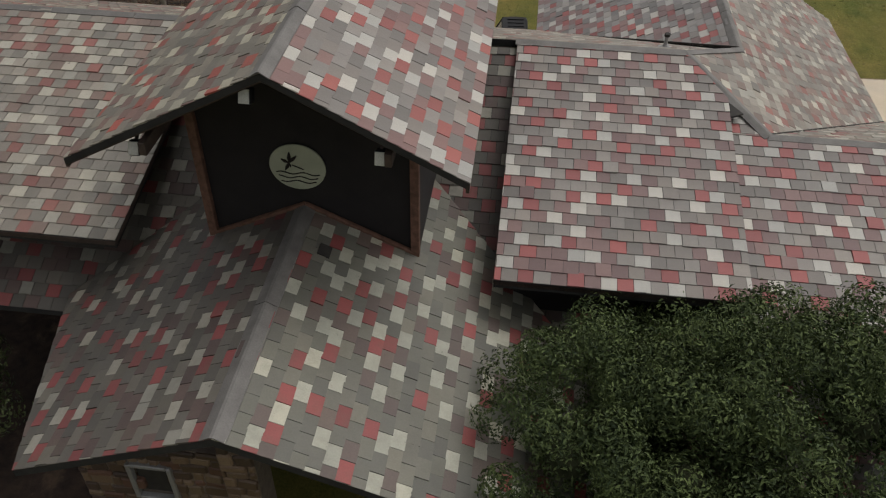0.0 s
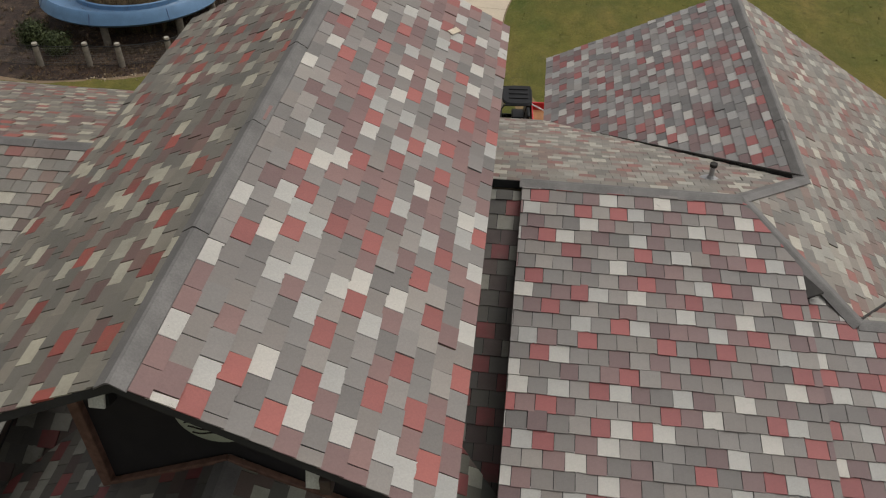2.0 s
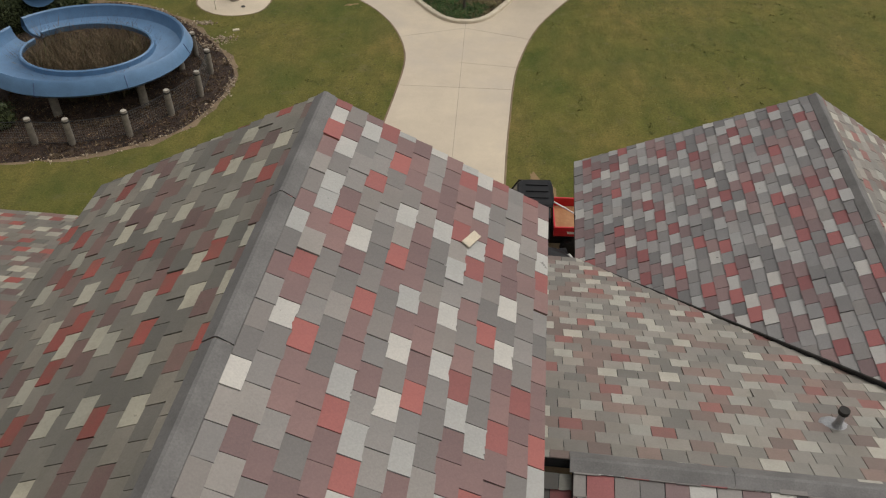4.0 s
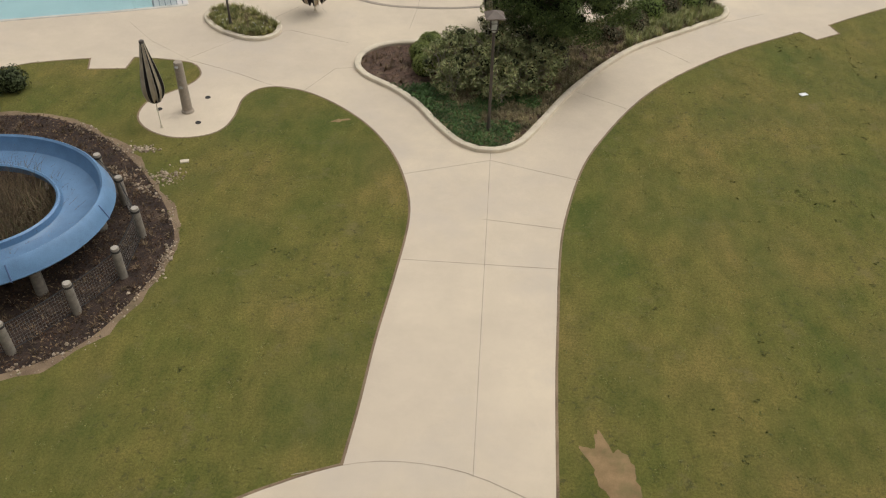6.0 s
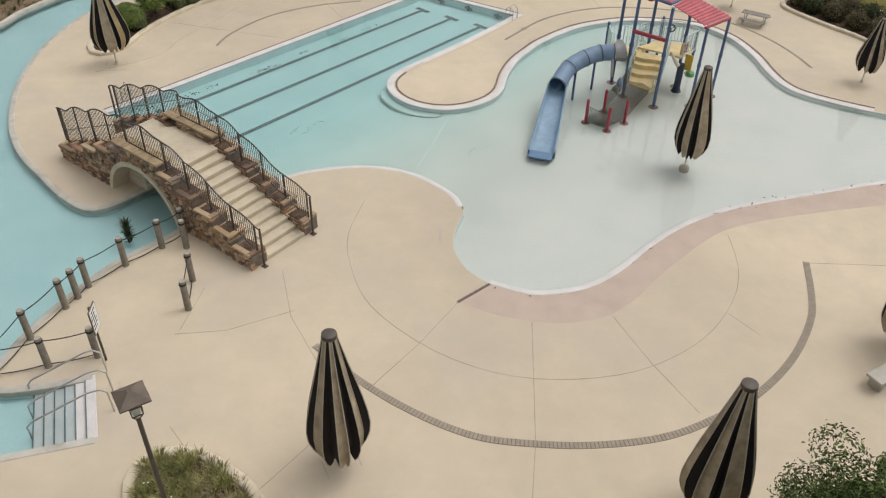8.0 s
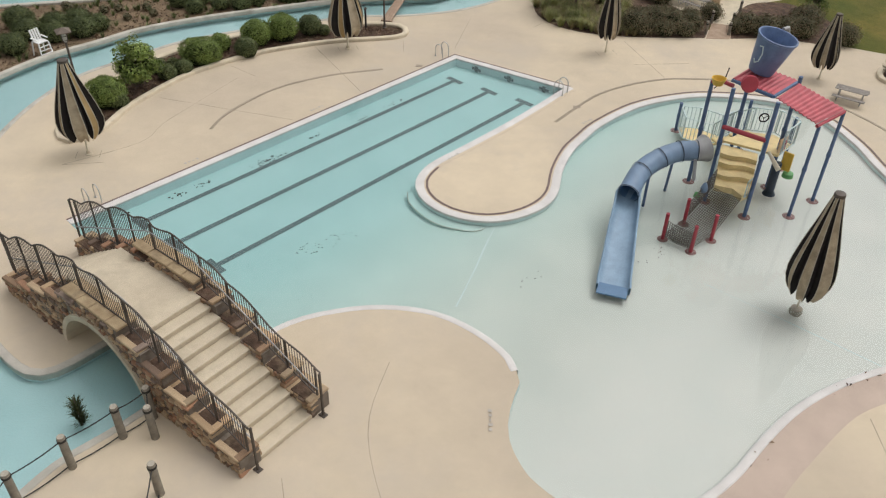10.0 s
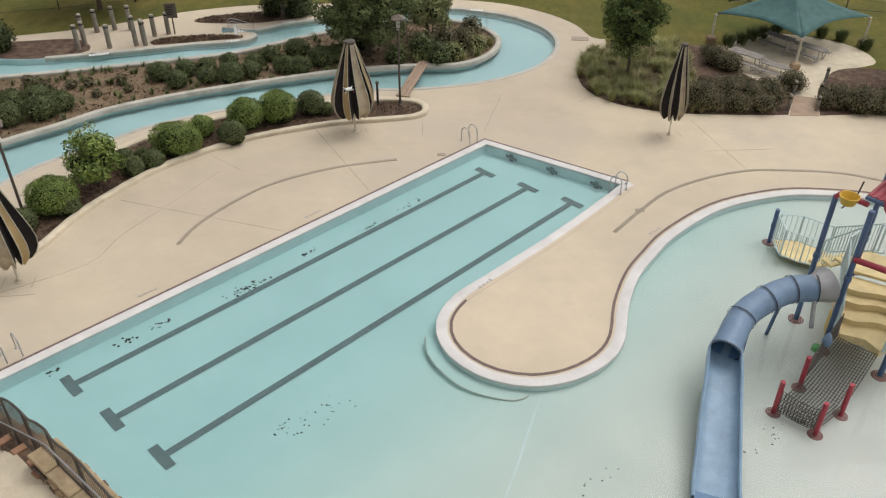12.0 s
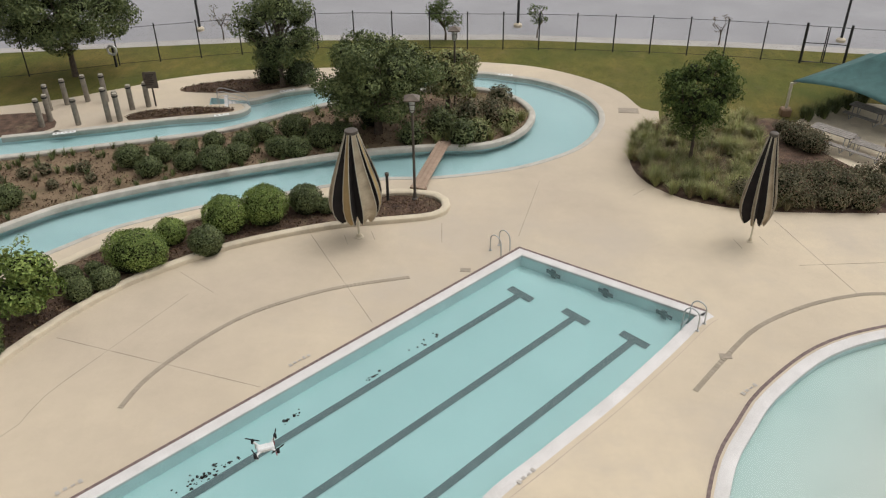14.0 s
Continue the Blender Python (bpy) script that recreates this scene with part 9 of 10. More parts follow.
def ball_shrub(x, y, r, mat, label, flat=0.85, leaf=0.05, per=1500, wide=1.0, z=0.0, group="clipped shrubs", loose=0.06):
    root = thing("shrub", Matrix.Translation((x, y, z)), label, "shrub", group)
    h = r * flat
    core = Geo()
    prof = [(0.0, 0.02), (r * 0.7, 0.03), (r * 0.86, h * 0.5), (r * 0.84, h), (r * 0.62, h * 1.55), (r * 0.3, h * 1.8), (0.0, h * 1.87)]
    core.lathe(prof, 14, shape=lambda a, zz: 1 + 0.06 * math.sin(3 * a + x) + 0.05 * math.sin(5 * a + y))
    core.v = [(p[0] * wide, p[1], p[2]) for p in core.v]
    part("core", core, M_CORE, root, "solid dark filler for the shade inside the shrub", True)
    k = max(300, int(per * r * r * 4))
    d = unit(k)
    d[:, 2] = np.where(d[:, 2] < -0.75, -d[:, 2], d[:, 2])
    lump = 1 + 0.07 * np.sin(d[:, 0:1] * 6 + x * 3) * np.cos(d[:, 1:2] * 5 + y * 2) + gen.normal(0, loose, size=(k, 1))
    P = d * np.array([r * wide, r, h]) * lump + np.array([0, 0, h])
    P[:, 2] = np.maximum(P[:, 2], 0.03)
    N = d + gen.normal(0, 0.45, size=(k, 3))
    N /= np.linalg.norm(N, axis=1, keepdims=True)
    tagged(leaf_mesh("foliage", P, N, gen.uniform(leaf * 0.7, leaf * 1.3, k), 0.55, mat, root, "dense small leaves"), "", "", "", "stuff")
    return root


def tuft_mesh(name, places, h, spread, blades, mat, parent, label, width=0.012):
    """Upright arching blades growing from many places."""
    P = np.repeat(np.array(places, float), blades, axis=0)
    n = len(P)
    a = gen.uniform(0, 2 * np.pi, n)
    lean = gen.uniform(0.1, 1.0, n) * spread
    hh = h * gen.uniform(0.6, 1.15, n)
    dx, dy = np.cos(a), np.sin(a)
    base = P + np.stack([dx * 0.05, dy * 0.05, np.zeros(n)], 1)
    mid = base + np.stack([dx * lean * 0.4, dy * lean * 0.4, hh * 0.62], 1)
    tip = base + np.stack([dx * lean, dy * lean, hh * gen.uniform(0.75, 1.0, n)], 1)
    sd = np.stack([-dy, dx, np.zeros(n)], 1) * width
    verts = np.stack([base - sd, base + sd, mid + sd * 0.8, mid - sd * 0.8, tip], 1).reshape(-1, 3)
    idx = np.arange(n)[:, None] * 5
    tris = (idx + np.array([0, 1, 2, 0, 2, 3, 3, 2, 4])).ravel()
    me = bpy.data.meshes.new(name)
    me.vertices.add(5 * n)
    me.vertices.foreach_set("co", verts.ravel())
    me.loops.add(9 * n)
    me.loops.foreach_set("vertex_index", tris)
    me.polygons.add(3 * n)
    me.polygons.foreach_set("loop_start", np.arange(3 * n) * 3)
    me.materials.append(mat)
    me.update(calc_edges=True)
    ob = new(name, me)
    ob.parent = parent
    return ob


def scatter(ring, n, seed, margin=0.0):
    r = random.Random(seed)
    xs, ys = [p[0] for p in ring], [p[1] for p in ring]
    out = []
    while len(out) < n:
        p = (r.uniform(min(xs), max(xs)), r.uniform(min(ys), max(ys)))
        if inside(p, ring):
            out.append(p)
    return out


# trees
tree(4.35, 49.5, (3.15, 2.65, 2.45), 3.95, 330, 0.62, 1750, 0.046, 0.42, M_LEAF_OAK, "spreading dark green live oak in the kerbed bed", 0.2, 3, "oak_tree")
tree(7.9, 2.35, (5.55, 3.7, 2.85), 5.5, 460, 0.72, 2000, 0.048, 0.38, M_LEAF_EVERGREEN, "dense dark evergreen tree before the building eave", 0.24, 5, "evergreen_tree")
tree(-12.6, 92.0, (2.2, 1.6, 1.6), 2.3, 80, 0.7, 1700, 0.062, 0.45, M_LEAF_FAR, "broad dark round-crowned tree on the river island", 0.14, 7)
tree(-10.2, 94.6, (1.2, 1.0, 0.9), 1.6, 36, 0.55, 1300, 0.065, 0.45, M_LEAF_OLIVE, "yellow-green bushy tree on the island", 0.09, 8)
tree(-17.6, 96.4, (1.6, 1.3, 1.7), 2.5, 60, 0.62, 1300, 0.06, 0.4, M_LEAF_FAR, "upright green tree with a dense crown beside the river", 0.1, 9)
tree(-27.3, 96.8, (3.2, 2.2, 1.75), 3.1, 110, 0.8, 900, 0.075, 0.4, M_LEAF_FAR, "spreading green tree on the lawn by the fence", 0.12, 10)
tree(-1.15, 90.4, (1.15, 1.05, 1.4), 2.6, 120, 0.42, 1100, 0.058, 0.45, M_LEAF_OAK, "slender young green tree in the grass bed", 0.06, 13)
tree(-11.2, 103.1, (0.8, 0.7, 0.8), 1.3, 22, 0.45, 900, 0.06, 0.4, M_LEAF_OAK, "small green tree beyond the fence", 0.05, 14)
tree(-6.7, 103.8, (0.45, 0.45, 0.65), 1.2, 12, 0.28, 700, 0.06, 0.4, M_LEAF_OAK, "thin sapling beyond the fence", 0.03, 15)
tree(-22.3, 102.3, (0.5, 0.5, 0.6), 1.2, 8, 0.28, 420, 0.05, 0.4, M_LEAF_GREY, "thin pale sapling beyond the fence", 0.03, 16)
tree(2.05, 103.4, (0.45, 0.4, 0.5), 1.1, 5, 0.26, 140, 0.05, 0.4, M_TWIG, "almost bare sapling beyond the fence", 0.03, 17)
tree(11.2, 91.2, (1.1, 1.0, 0.9), 1.2, 26, 0.55, 900, 0.06, 0.4, M_LEAF_OAK, "low dark green tree beside the lawn", 0.08, 18)
tree(-9.8, 5.0, (2.0, 3.0, 1.6), 3.2, 50, 0.8, 700, 0.065, 0.36, M_LEAF_DARK, "dark evergreen tree beside the west veranda", 0.16, 21, "evergreen_tree")

# hedge bed by the lap pool
BOX = "rounded clipped green boxwood shrub in the hedge bed"
for x, y, rad, wide, mat in ((-17.95, 82.35, 0.68, 1.35, M_LEAF_BOX), (-17.5, 83.7, 0.46, 1, M_LEAF_BOX), (-16.2, 83.25, 0.5, 1, M_LEAF_BOX2), (-16.07, 84.6, 0.66, 1, M_LEAF_BOX), (-14.99, 85.25, 0.7, 1, M_LEAF_BOX), (-13.86, 85.95, 0.53, 1, M_LEAF_BOX2),
                             (-19.04, 81.8, 0.24, 1, M_LEAF_BOX2), (-18.4, 81.2, 0.38, 1, M_LEAF_BOX2), (-18.9, 80.65, 0.38, 1, M_LEAF_BOX2), (-19.45, 81.2, 0.36, 1, M_LEAF_BOX2), (-20.5, 78.15, 0.7, 1.1, M_LEAF_BOX), (-19.95, 78.0, 0.36, 1, M_LEAF_BOX2), (-13.2, 85.9, 0.28, 1, M_LEAF_BOX2),
                             (-20.9, 76.9, 0.45, 1, M_LEAF_BOX2)):
    ball_shrub(x, y, rad, mat, BOX, 0.8, 0.03, 3400, wide)
tree(-19.75, 79.75, (0.8, 0.75, 0.8), 1.1, 34, 0.46, 1300, 0.06, 0.5, M_LEAF_BOX, "loose tall green shrub in the hedge bed", 0.04, 31, "tall_shrub")
tree(-20.2, 80.3, (0.45, 0.4, 0.5), 1.6, 10, 0.28, 700, 0.055, 0.5, M_LEAF_LIME, "fresh lime green shoots above the hedge", 0.03, 32, "tall_shrub")

# island hedge
ISL = "low rounded dark green shrub on the river island"
for x, y, rad in ((-20.96, 88.55, 0.54), (-19.98, 87.9, 0.48), (-20.0, 89.05, 0.48), (-18.88, 88.5, 0.46), (-19.28, 89.6, 0.42), (-17.9, 88.65, 0.58), (-18.48, 90.25, 0.42), (-17.24, 89.3, 0.48), (-17.4, 90.4, 0.42), (-16.85, 91.05, 0.46), (-15.89, 89.85, 0.52), (-15.19, 89.85, 0.52),
                  (-15.78, 91.6, 0.58), (-14.47, 90.8, 0.6), (-13.82, 91.2, 0.54), (-24.2, 84.6, 0.66), (-23.75, 85.3, 0.55), (-24.9, 85.6, 0.6), (-25.6, 84.9, 0.65), (-26.5, 84.0, 0.7), (-25.2, 83.9, 0.6), (-27.5, 85.2, 0.7), (-28.6, 83.6, 0.8), (-26.4, 82.4, 0.65), (-29.8, 85.0, 0.8)):
    ball_shrub(x, y, rad * 0.9, M_LEAF_BOX2, ISL, 0.72, 0.036, 2200, 1.0, 0.0, "island shrubs", 0.1)
for x, y, rad in ((-24.3, 87.3, 0.2), (-25.2, 86.9, 0.24), (-23.7, 87.6, 0.2), (-22.4, 87.9, 0.22), (-22.9, 86.6, 0.16), (-21.8, 87.2, 0.16), (-26.2, 87.4, 0.22)):
    ball_shrub(x, y, rad, M_LEAF_GREY, "small sparse grey-green shrub on bare soil", 0.9, 0.05, 900, 1.0, 0.0, "young shrubs", 0.2)
for x, y, rad, mat in ((-9.2, 93.0, 0.55, M_LEAF_GREY), (-8.3, 93.4, 0.5, M_LEAF_GREY), (-8.7, 91.75, 0.42, M_LEAF_OLIVE), (-7.7, 93.1, 0.36, M_LEAF_OLIVE), (-9.3, 91.35, 0.5, M_LEAF_BOX2), (-10.2, 92.1, 0.55, M_LEAF_BOX2), (-8.1, 94.9, 0.45, M_LEAF_GREY), (-11.2, 91.2, 0.45, M_LEAF_BOX2), (-13.0, 92.9, 0.5, M_LEAF_DARK)):
    ball_shrub(x, y, rad, mat, "shaggy grey-green shrub at the island tip", 0.9, 0.06, 900, 1.0, 0.0, "island tip shrubs", 0.22)
for x, y, rad in ((-18.3, 96.9, 0.5), (-17.0, 96.8, 0.55), (-16.7, 97.1, 0.45), (-20.5, 61.2, 0.6), (-21.3, 60.2, 0.7), (-22.4, 61.6, 0.7), (-29.5, 91.0, 0.7), (-30.8, 90.6, 0.7), (-17.3, 42.9, 0.7), (-18.0, 42.2, 0.8), (-16.2, 32.6, 0.55), (-17.6, 33.4, 0.6), (-18.1, 45.5, 0.6), (-17.3, 45.9, 0.5), (-19.4, 43.6, 0.9), (-19.2, 41.0, 0.9), (-20.4, 45.0, 0.8)):
    ball_shrub(x, y, rad, M_LEAF_DARK, "dark bushy shrub in a planting bed", 0.85, 0.06, 900, 1.0, 0.0, "bed shrubs", 0.18)

# east beds: grasses and low shrubs
for x, y, rad in ((1.6, 88.1, 0.66), (2.6, 88.5, 0.66), (3.4, 88.25, 0.66), (4.3, 88.5, 0.6), (1.95, 87.8, 0.48), (2.95, 87.75, 0.46), (3.95, 87.8, 0.45), (0.3, 87.95, 0.45), (2.0, 89.0, 0.5), (3.2, 89.3, 0.5), (4.4, 89.3, 0.45), (7.0, 88.6, 0.55), (7.8, 88.2, 0.62), (8.7, 88.2, 0.58), (9.6, 88.3, 0.6),
                  (10.1, 89.4, 0.7), (11.4, 87.6, 0.6), (6.6, 88.4, 0.38), (2.75, 93.5, 0.3), (2.95, 92.5, 0.52), (3.4, 91.9, 0.48), (5.6, 90.0, 0.5)):
    ball_shrub(x, y, rad, M_LEAF_GREY, "grey-green shrub with reddish tips in the east bed", 0.72, 0.038, 1900, 1.0, 0.0, "east bed shrubs", 0.2)
for x, y, rad in ((12.7, 84.2, 0.5), (13.1, 83.3, 0.48), (13.8, 83.8, 0.55), (13.9, 82.5, 0.5), (14.7, 82.9, 0.6), (14.7, 81.5, 0.5), (15.5, 82.0, 0.6), (15.4, 80.5, 0.5), (16.2, 81.2, 0.62), (16.1, 79.6, 0.5), (17.0, 80.2, 0.6), (16.9, 78.6, 0.5), (17.8, 79.0, 0.55)):
    ball_shrub(x, y, rad, M_LEAF_DARK if (x * 10) % 3 > 1 else M_LEAF_SPICE, "low dark bushy shrub in the kerbed east hedge", 0.8, 0.045, 1500, 1.0, 0.0, "east hedge shrubs", 0.2)
r = random.Random(41)
east = thing("grass_clumps", Matrix(), "arching ornamental grasses in the mulch of the east bed", "grass", "", "stuff")
spots = [(p[0], p[1], 0) for p in scatter(BED_EAST, 260, 42) if p[0] < 1.8]
tuft_mesh("blades", spots, 0.55, 0.45, 110, M_LEAF_GRASS, east, "", 0.007)
tuft_mesh("dry_blades", [(p[0], p[1], 0) for p in scatter(BED_EAST, 420, 43) if p[0] < 1.8], 0.42, 0.4, 80, M_LEAF_DRY, east, "", 0.007)
tip = thing("grass_clumps", Matrix(), "pale ornamental grasses on the river island", "grass", "", "stuff")
tuft_mesh("blades", [(p[0], p[1], 0) for p in scatter(ISLAND_FAR, 500, 44) if p[0] > -10.5], 0.5, 0.4, 50, M_LEAF_GRASS, tip, "", 0.012)
tuft_mesh("sprigs", [(p[0], p[1], 0) for p in scatter(ISLAND_FAR, 420, 145) if p[0] < -13], 0.3, 0.22, 26, M_LEAF_FAR, tip, "green sprigs in the bare soil", 0.014)
tuft_mesh("dry_blades", [(p[0], p[1], 0) for p in scatter(ISLAND_FAR, 260, 45) if p[0] < -12], 0.12, 0.15, 14, M_LEAF_DRY, tip, "", 0.01)
for x, y, k in ((3.94, 94.7, 1), (4.6, 95.0, 1), (5.2, 95.6, 1), (5.8, 96.0, 1), (6.6, 96.6, 1), (8.6, 96.3, 1), (9.4, 95.9, 1), (10.2, 94.9, 1)):
    g = thing("grass_clump", Matrix.Translation((x, y, 0)), "dark green arching grass clump beside the picnic pad", "grass", "picnic grasses")
    tuft_mesh("blade_tuft", [(0, 0, 0), (0.15, 0.1, 0), (-0.12, 0.12, 0), (0.05, -0.15, 0)], 0.6, 0.4, 110, M_LEAF_FAR, g, "", 0.009)

# lamp bed: reeds with white flowers
lampbed = thing("reed_clump", Matrix(), "tall green reeds with white flowers filling the lamp bed", "reeds", "", "stuff")
tuft_mesh("blades", [(p[0], p[1], 0) for p in scatter(BED_SMALL, 110, 46)], 0.38, 0.26, 55, M_LEAF_REED, lampbed, "", 0.011)
tuft_mesh("dry_blades", [(p[0], p[1], 0) for p in scatter(BED_SMALL, 150, 47)], 0.30, 0.26, 40, M_LEAF_DRY, lampbed, "", 0.01)
g = Geo()
for x, y in scatter(BED_SMALL, 18, 48):
    g.lathe([(0.0, 0), (0.026, 0.01), (0.022, 0.02), (0.0, 0.024)], 6, (x, y, r.uniform(0.28, 0.42)))
tagged(part("flowers", g, M_WHITE, lampbed, "small white flowers"), "", "", "", "stuff")

# main bed: clipped limes, olive shrubs, ground cover, debris
for x, y, rad in ((-1.19, 50.25, 0.54), (-1.5, 49.50, 0.52), (-0.5, 49.95, 0.46), (-0.15, 50.40, 0.46), (0.45, 50.45, 0.48), (1.1, 50.50, 0.52), (-1.0, 48.95, 0.48), (-1.35, 48.45, 0.48), (-0.1, 49.40, 0.44), (1.8, 50.70, 0.48)):
    ball_shrub(x, y, rad, M_LEAF_LIME, "rounded clipped yellow-green shrub in the kerbed bed", 0.85, 0.03, 3200, 1.0, 0.0, "lime shrubs", 0.06)
for i, (x, y, rx, z) in enumerate(((0.1, 48.7, 0.85, 1.05), (1.3, 48.8, 0.95, 1.25), (0.6, 47.5, 0.85, 1.0), (-0.6, 47.9, 0.7, 0.85), (1.9, 47.7, 0.85, 1.1), (2.9, 47.9, 0.8, 1.0), (3.4, 48.7, 0.8, 1.1), (2.2, 49.4, 0.9, 1.3), (1.2, 46.8, 0.7, 0.75), (-0.1, 46.9, 0.6, 0.65), (2.4, 46.8, 0.75, 0.9), (3.2, 47.2, 0.8, 0.95), (3.8, 48.0, 0.8, 1.2), (1.8, 46.1, 0.6, 0.65), (2.9, 49.0, 0.9, 1.6), (1.6, 49.6, 0.9, 1.5))):
    tree(x, y, (rx * 1.12, rx * 1.12, 0.82), z * 1.15, 26, 0.35, 950, 0.066, 0.36, M_LEAF_OLIVE, "loose olive green shrub with pale branches", 0.04, 60 + i, "loose_shrub", M_BARK_PALE)
cover = thing("ground_cover", Matrix(), "low bright green ground cover under the lamp post", "ground cover", "", "stuff")
low = [p for p in scatter(BED_MAIN, 14000, 50) if p[1] < 47.4 and noise.noise((p[0] * 0.7, p[1] * 0.7, 1)) > -0.22 + 0.22 * max(0, p[0] - 1.5)]
P = np.array([(x, y, r.uniform(0.04, 0.22)) for x, y in low for _ in range(5)])
P[:, :2] += gen.normal(0, 0.06, size=(len(P), 2))
N = np.tile([0, 0, 1.0], (len(P), 1)) + gen.normal(0, 0.5, size=(len(P), 3))
N /= np.linalg.norm(N, axis=1, keepdims=True)
leaf_mesh("cover_leaves", P, N, gen.uniform(0.03, 0.06, len(P)), 0.6, M_LEAF_COVER, cover, "")
tuft_mesh("dry_blades", [(p[0], p[1], 0) for p in scatter(BED_MAIN, 2600, 51) if p[0] > -0.8], 0.22, 0.28, 20, M_LEAF_DRY, cover, "", 0.008)
tuft_mesh("twigs", [(p[0], p[1], 0) for p in scatter(BED_MAIN, 300, 52) if p[0] < 0], 0.22, 0.22, 16, M_TWIG, cover, "", 0.008)
edge_grass = thing("grass_clumps", Matrix(), "grey-green grass tufts along the kerb of the planted bed", "grass", "", "stuff")
tuft_mesh("blades", [(p[0], p[1], 0) for p in scatter(BED_MAIN, 700, 53) if p[0] > 7.2], 0.5, 0.35, 45, M_LEAF_GRASS, edge_grass, "", 0.012)
for x, y, rad, mat in ((8.6, 54.6, 0.6, M_LEAF_BOX), (9.6, 55.3, 0.5, M_LEAF_GREY), (10.8, 55.9, 0.5, M_LEAF_BOX), (11.5, 56.3, 0.4, M_LEAF_GREY), (7.8, 53.4, 0.5, M_LEAF_GREY), (6.6, 52.2, 0.45, M_LEAF_GREY)):
    ball_shrub(x, y, rad, mat, "shaggy shrub along the kerb of the planted bed", 0.85, 0.055, 1000, 1.0, 0.0, "kerb shrubs", 0.2)
# low grey-brown shrubs of the round bed
r = random.Random(61)
filled = []
while len(filled) < 42:
    p = (r.uniform(15, 21), r.uniform(58.6, 64.2))
    if inside(p, offset(BED_ROUND, 0.0)) and all(math.hypot(p[0] - q[0], p[1] - q[1]) > 0.62 for q in filled):
        filled.append(p)
for x, y in filled:
    if all(inside((x + 0.5 * math.cos(a), y + 0.5 * math.sin(a)), BED_ROUND) for a in (0, 1.57, 3.14, 4.71)):
        ball_shrub(x, y, r.uniform(0.3, 0.42), M_LEAF_SPICE if r.random() < 0.75 else M_LEAF_FAR, "low rounded grey-brown shrub in the round bed", 0.8, 0.04, 1300, 1.0, 0.0, "round bed shrubs", 0.16)


def litter(name, spots, label, size=0.05):
    """Flat chips of bark and dry leaves lying loose on the soil."""
    P = np.array([(x, y, 0.03) for x, y in spots])
    P[:, 2] += gen.uniform(0, 0.03, len(P))
    N = np.tile([0, 0, 1.0], (len(P), 1)) + gen.normal(0, 0.45, size=(len(P), 3))
    N /= np.linalg.norm(N, axis=1, keepdims=True)
    o = leaf_mesh(name, P, N, gen.uniform(size * 0.4, size * 1.3, len(P)), 0.45, M_LITTER, None, "")
    return tagged(o, label, "mulch", "", "stuff")


litter("bark_litter", [p for p in scatter(BED_SLIDE, 26000, 71) if p[0] > -17], "loose bark and dry leaves under the slide", 0.045)
litter("bark_litter", scatter(BED_MAIN, 9000, 72), "loose bark and dry leaves in the kerbed bed", 0.04)
litter("bark_litter", scatter(BED_LEFT, 6000, 73), "loose bark and dry leaves in the hedge bed", 0.04)
litter("bark_litter", [p for p in scatter(ISLAND_FAR, 16000, 74) if p[0] > -34], "dry leaves and soil crumbs on the river island", 0.05)
litter("bark_litter", scatter(BED_FAR_A, 1500, 75) + scatter(BED_FAR_B, 1200, 76), "loose bark in the riverside beds", 0.05)
shore = rim_run((-3.3, 60.9), (16, 68.7), POOL)
rr = random.Random(91)
bits = []
for _ in range(45):
    p, q = rr.choice(list(zip(shore, shore[1:])))
    t = rr.random()
    bits.append((p[0] + (q[0] - p[0]) * t + rr.gauss(0, 0.12), p[1] + (q[1] - p[1]) * t + rr.gauss(0, 0.12)))
litter("fallen_leaves", bits, "small dark dead leaves washed up along the beach entry", 0.06)
# dry brush inside the slide and along its bed
brush = thing("dry_brush", Matrix(), "dry brown brush and twigs in the slide bed", "brush", "", "stuff")
inner = [p for p in scatter(BED_SLIDE, 6000, 54) if ((p[0] + 13.95) / 2.5) ** 2 + ((p[1] - 36.5) / 1.9) ** 2 < 1]
tuft_mesh("twigs", [(p[0], p[1], 0) for p in inner[::2]], 1.9, 1.5, 11, M_TWIG, brush, "", 0.009)
tuft_mesh("dark_twigs", [(p[0], p[1], 0) for p in inner[1::4]], 1.5, 1.2, 14, M_LEAF_SPICE, brush, "", 0.02)
outer = [p for p in scatter(BED_SLIDE, 700, 55) if ((p[0] + 13.95) / 3.3) ** 2 + ((p[1] - 36.5) / 2.7) ** 2 > 1]
tuft_mesh("low_twigs", [(p[0], p[1], 0) for p in outer], 0.14, 0.2, 10, M_TWIG, brush, "", 0.01)
# soil crumbs in the mulch of the hedge bed
crumbs = Geo()
for x, y in scatter(BED_LEFT, 500, 56):
    s = r.uniform(0.03, 0.09)
    crumbs.box((x, y, s * 0.3), (s, s * 0.7, s * 0.6), Matrix.Rotation(r.uniform(0, 3), 3, "Z"), s * 0.2)
tagged(part("bark_chips", crumbs, M_MULCH), "loose bark chips in the hedge bed", "mulch", "", "stuff")
floating = thing("potted_conifer", Matrix.Translation((-14.95, 62.35, -0.2)), "small dark conifer seedling standing by the river bank", "shrub")
tuft_mesh("needles", [(0, 0, 0.1 * k) for k in range(8)], 0.25, 0.28, 40, M_LEAF_DARK, floating, "", 0.012)
part("stem", Geo().cyl((0, 0, 0), (0, 0, 1.0), 0.025, 0.01, 6), M_BARK, floating)

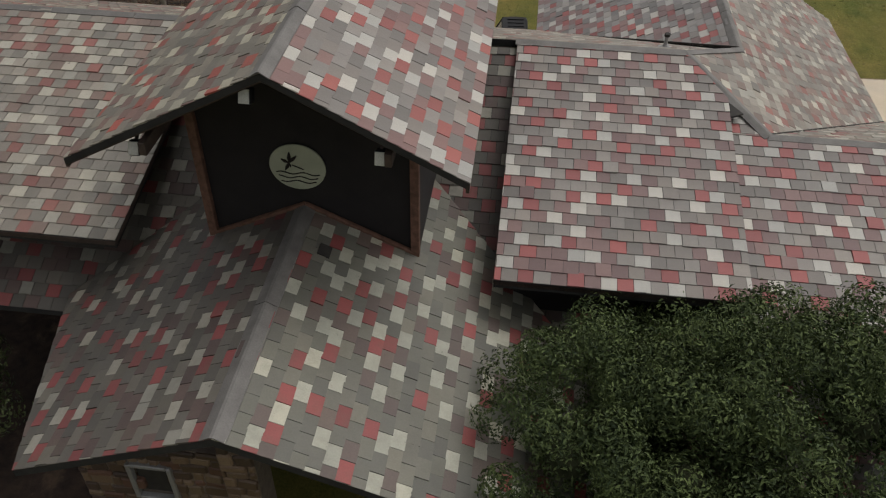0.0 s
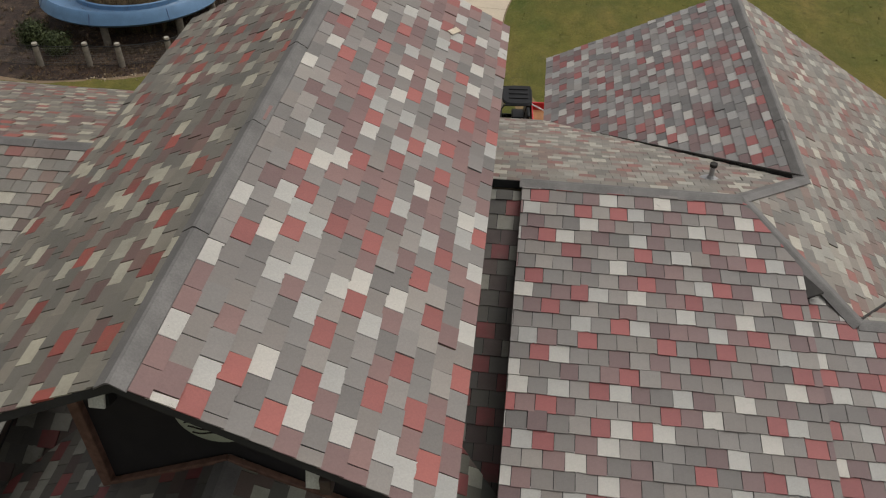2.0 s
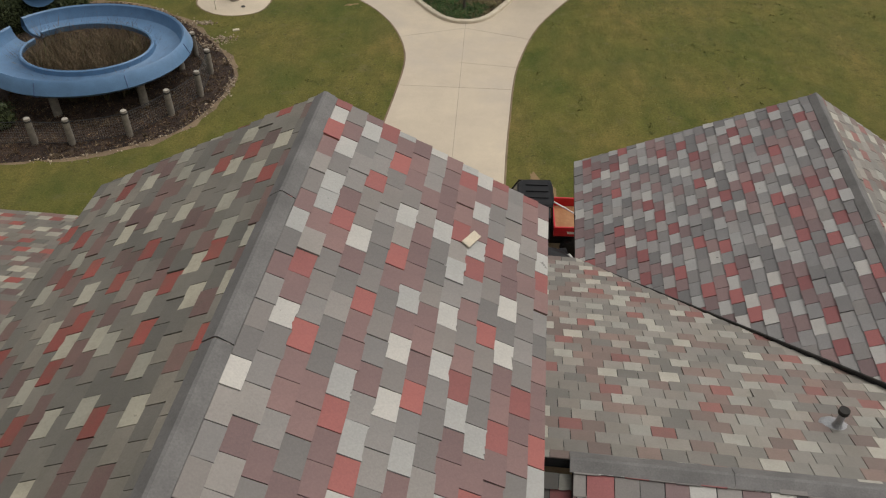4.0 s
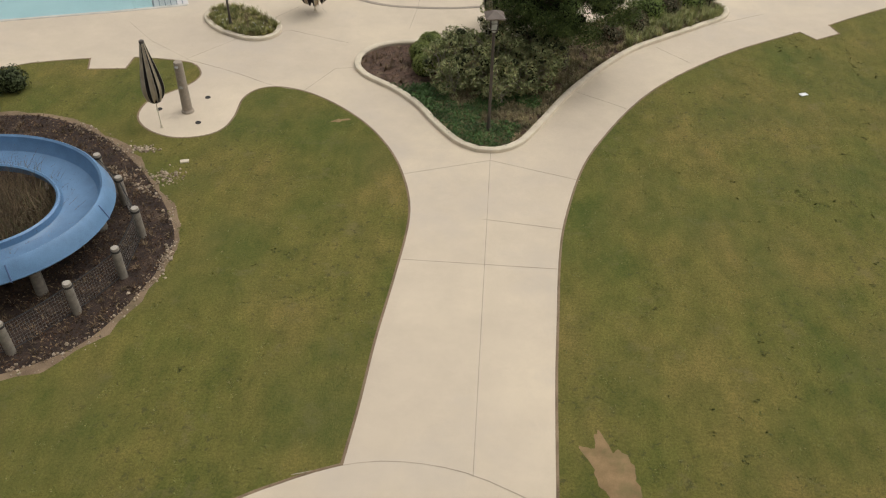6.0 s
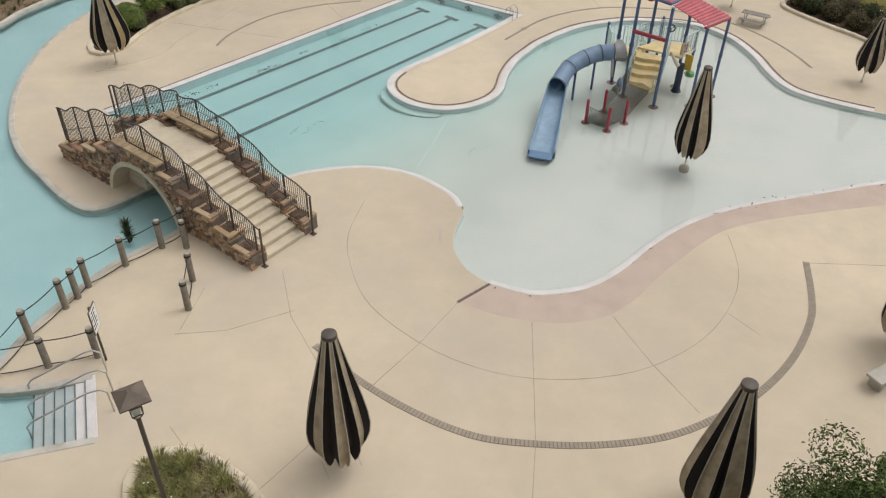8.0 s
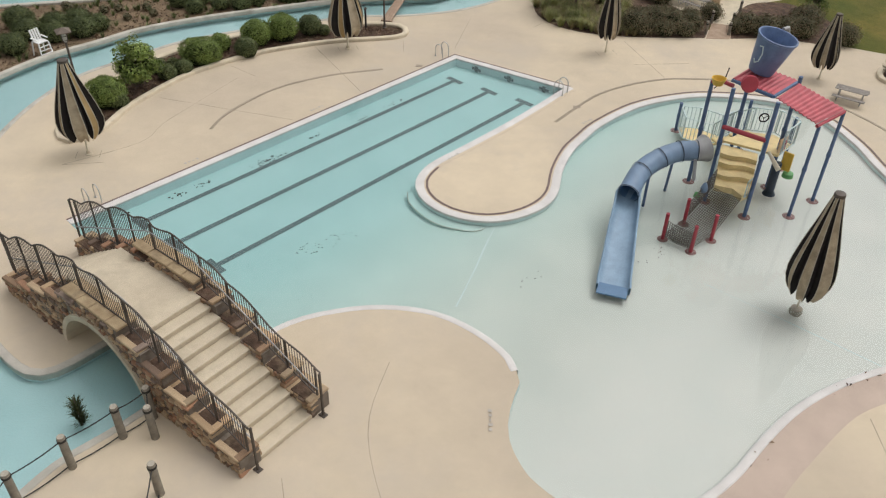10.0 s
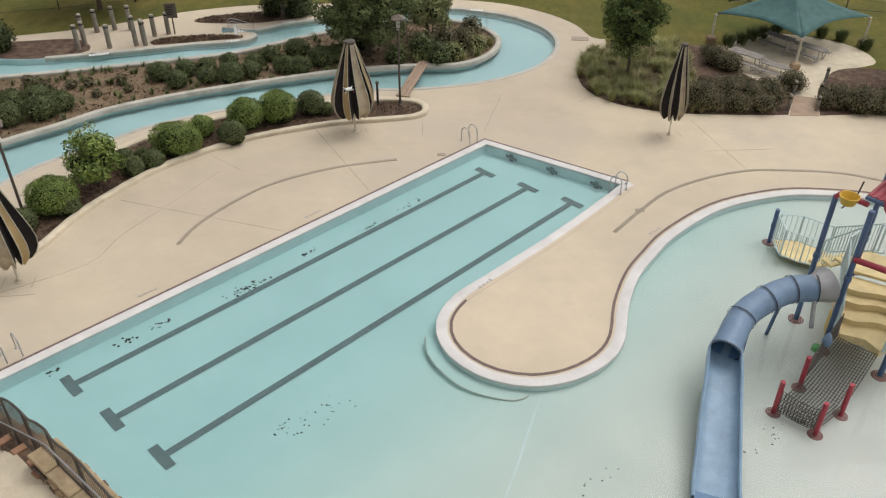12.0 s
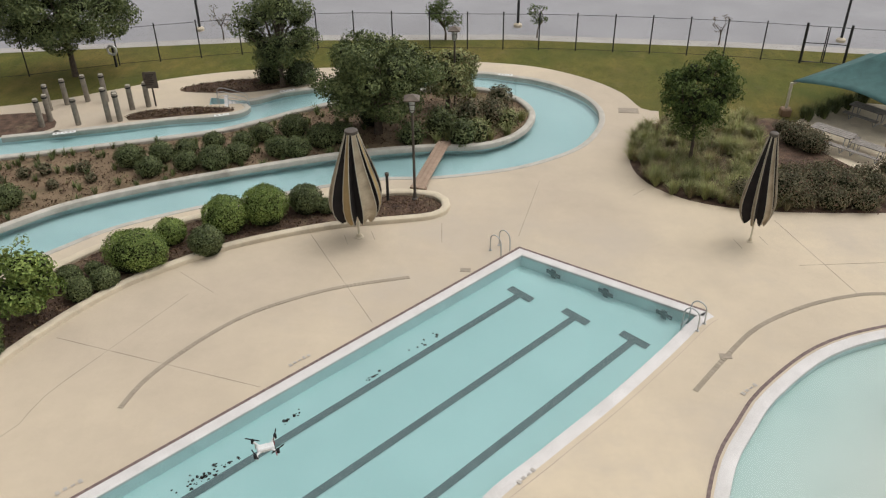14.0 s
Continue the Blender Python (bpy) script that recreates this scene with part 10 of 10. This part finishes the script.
# spaded soil edge where the lawns meet the paving
for ring in (LAWN_WEST, LAWN_EAST):
    tagged(part("lawn_edge", band(Geo(), ring, [(-0.03, 0.003), (-0.02, 0.008), (0.035, 0.008), (0.045, 0.003)]), M_BARE), "dark spaded soil edge of the lawn", "lawn edge", "", "structure")

# grass fringe: blades along the lawn edges and over the lawns
turf = thing("lawn_blades", Matrix(), "scattered longer grass blades on the worn lawn", "grass", "", "stuff")
spots = [(p[0], p[1], 0) for p in scatter(LAWN_WEST, 6000, 57) if p[0] > -22 and p[1] > 27] + [(p[0], p[1], 0) for p in scatter(LAWN_EAST, 9000, 58) if p[0] < 24]
spots = [p for p in spots if noise.noise((p[0] * 0.5, p[1] * 0.5, 4)) > -0.1 and not (inside(p, BED_SLIDE))]
tuft_mesh("blades", spots, 0.03, 0.06, 10, M_TURF, turf, "", 0.01)

# torn tufts and hoof-like divots in the worn east lawn
spots = [p for p in scatter(LAWN_EAST, 2200, 81) if 6 < p[0] < 24 and p[1] > 29 and noise.noise((p[0] * 0.28, p[1] * 0.28, 9)) > 0.12 and all(inside((p[0] + a, p[1] + b), LAWN_EAST) for a, b in ((0.5, 0), (-0.5, 0), (0, 0.5), (0, -0.5)))] + [p for p in scatter(LAWN_WEST, 1500, 82) if p[0] > -12 and p[1] > 27 and noise.noise((p[0] * 0.3, p[1] * 0.3, 11)) > 0.25 and not inside(p, SLIDE_EDGE) and all(inside((p[0] + a, p[1] + b), LAWN_WEST) for a, b in ((0.5, 0), (-0.5, 0), (0, 0.5), (0, -0.5)))]
P = np.repeat(np.array([(x, y, 0.012) for x, y in spots]), 7, axis=0)
P += gen.normal(0, 1, size=P.shape) * np.array([0.075, 0.05, 0.003])
N = np.tile([0, 0, 1.0], (len(P), 1)) + gen.normal(0, 0.4, size=(len(P), 3))
N /= np.linalg.norm(N, axis=1, keepdims=True)
tagged(leaf_mesh("lawn_divots", P, N, gen.uniform(0.025, 0.06, len(P)), 0.5, M_DIVOT, None, ""), "small dark torn tufts and divots in the worn lawn", "grass", "", "stuff")
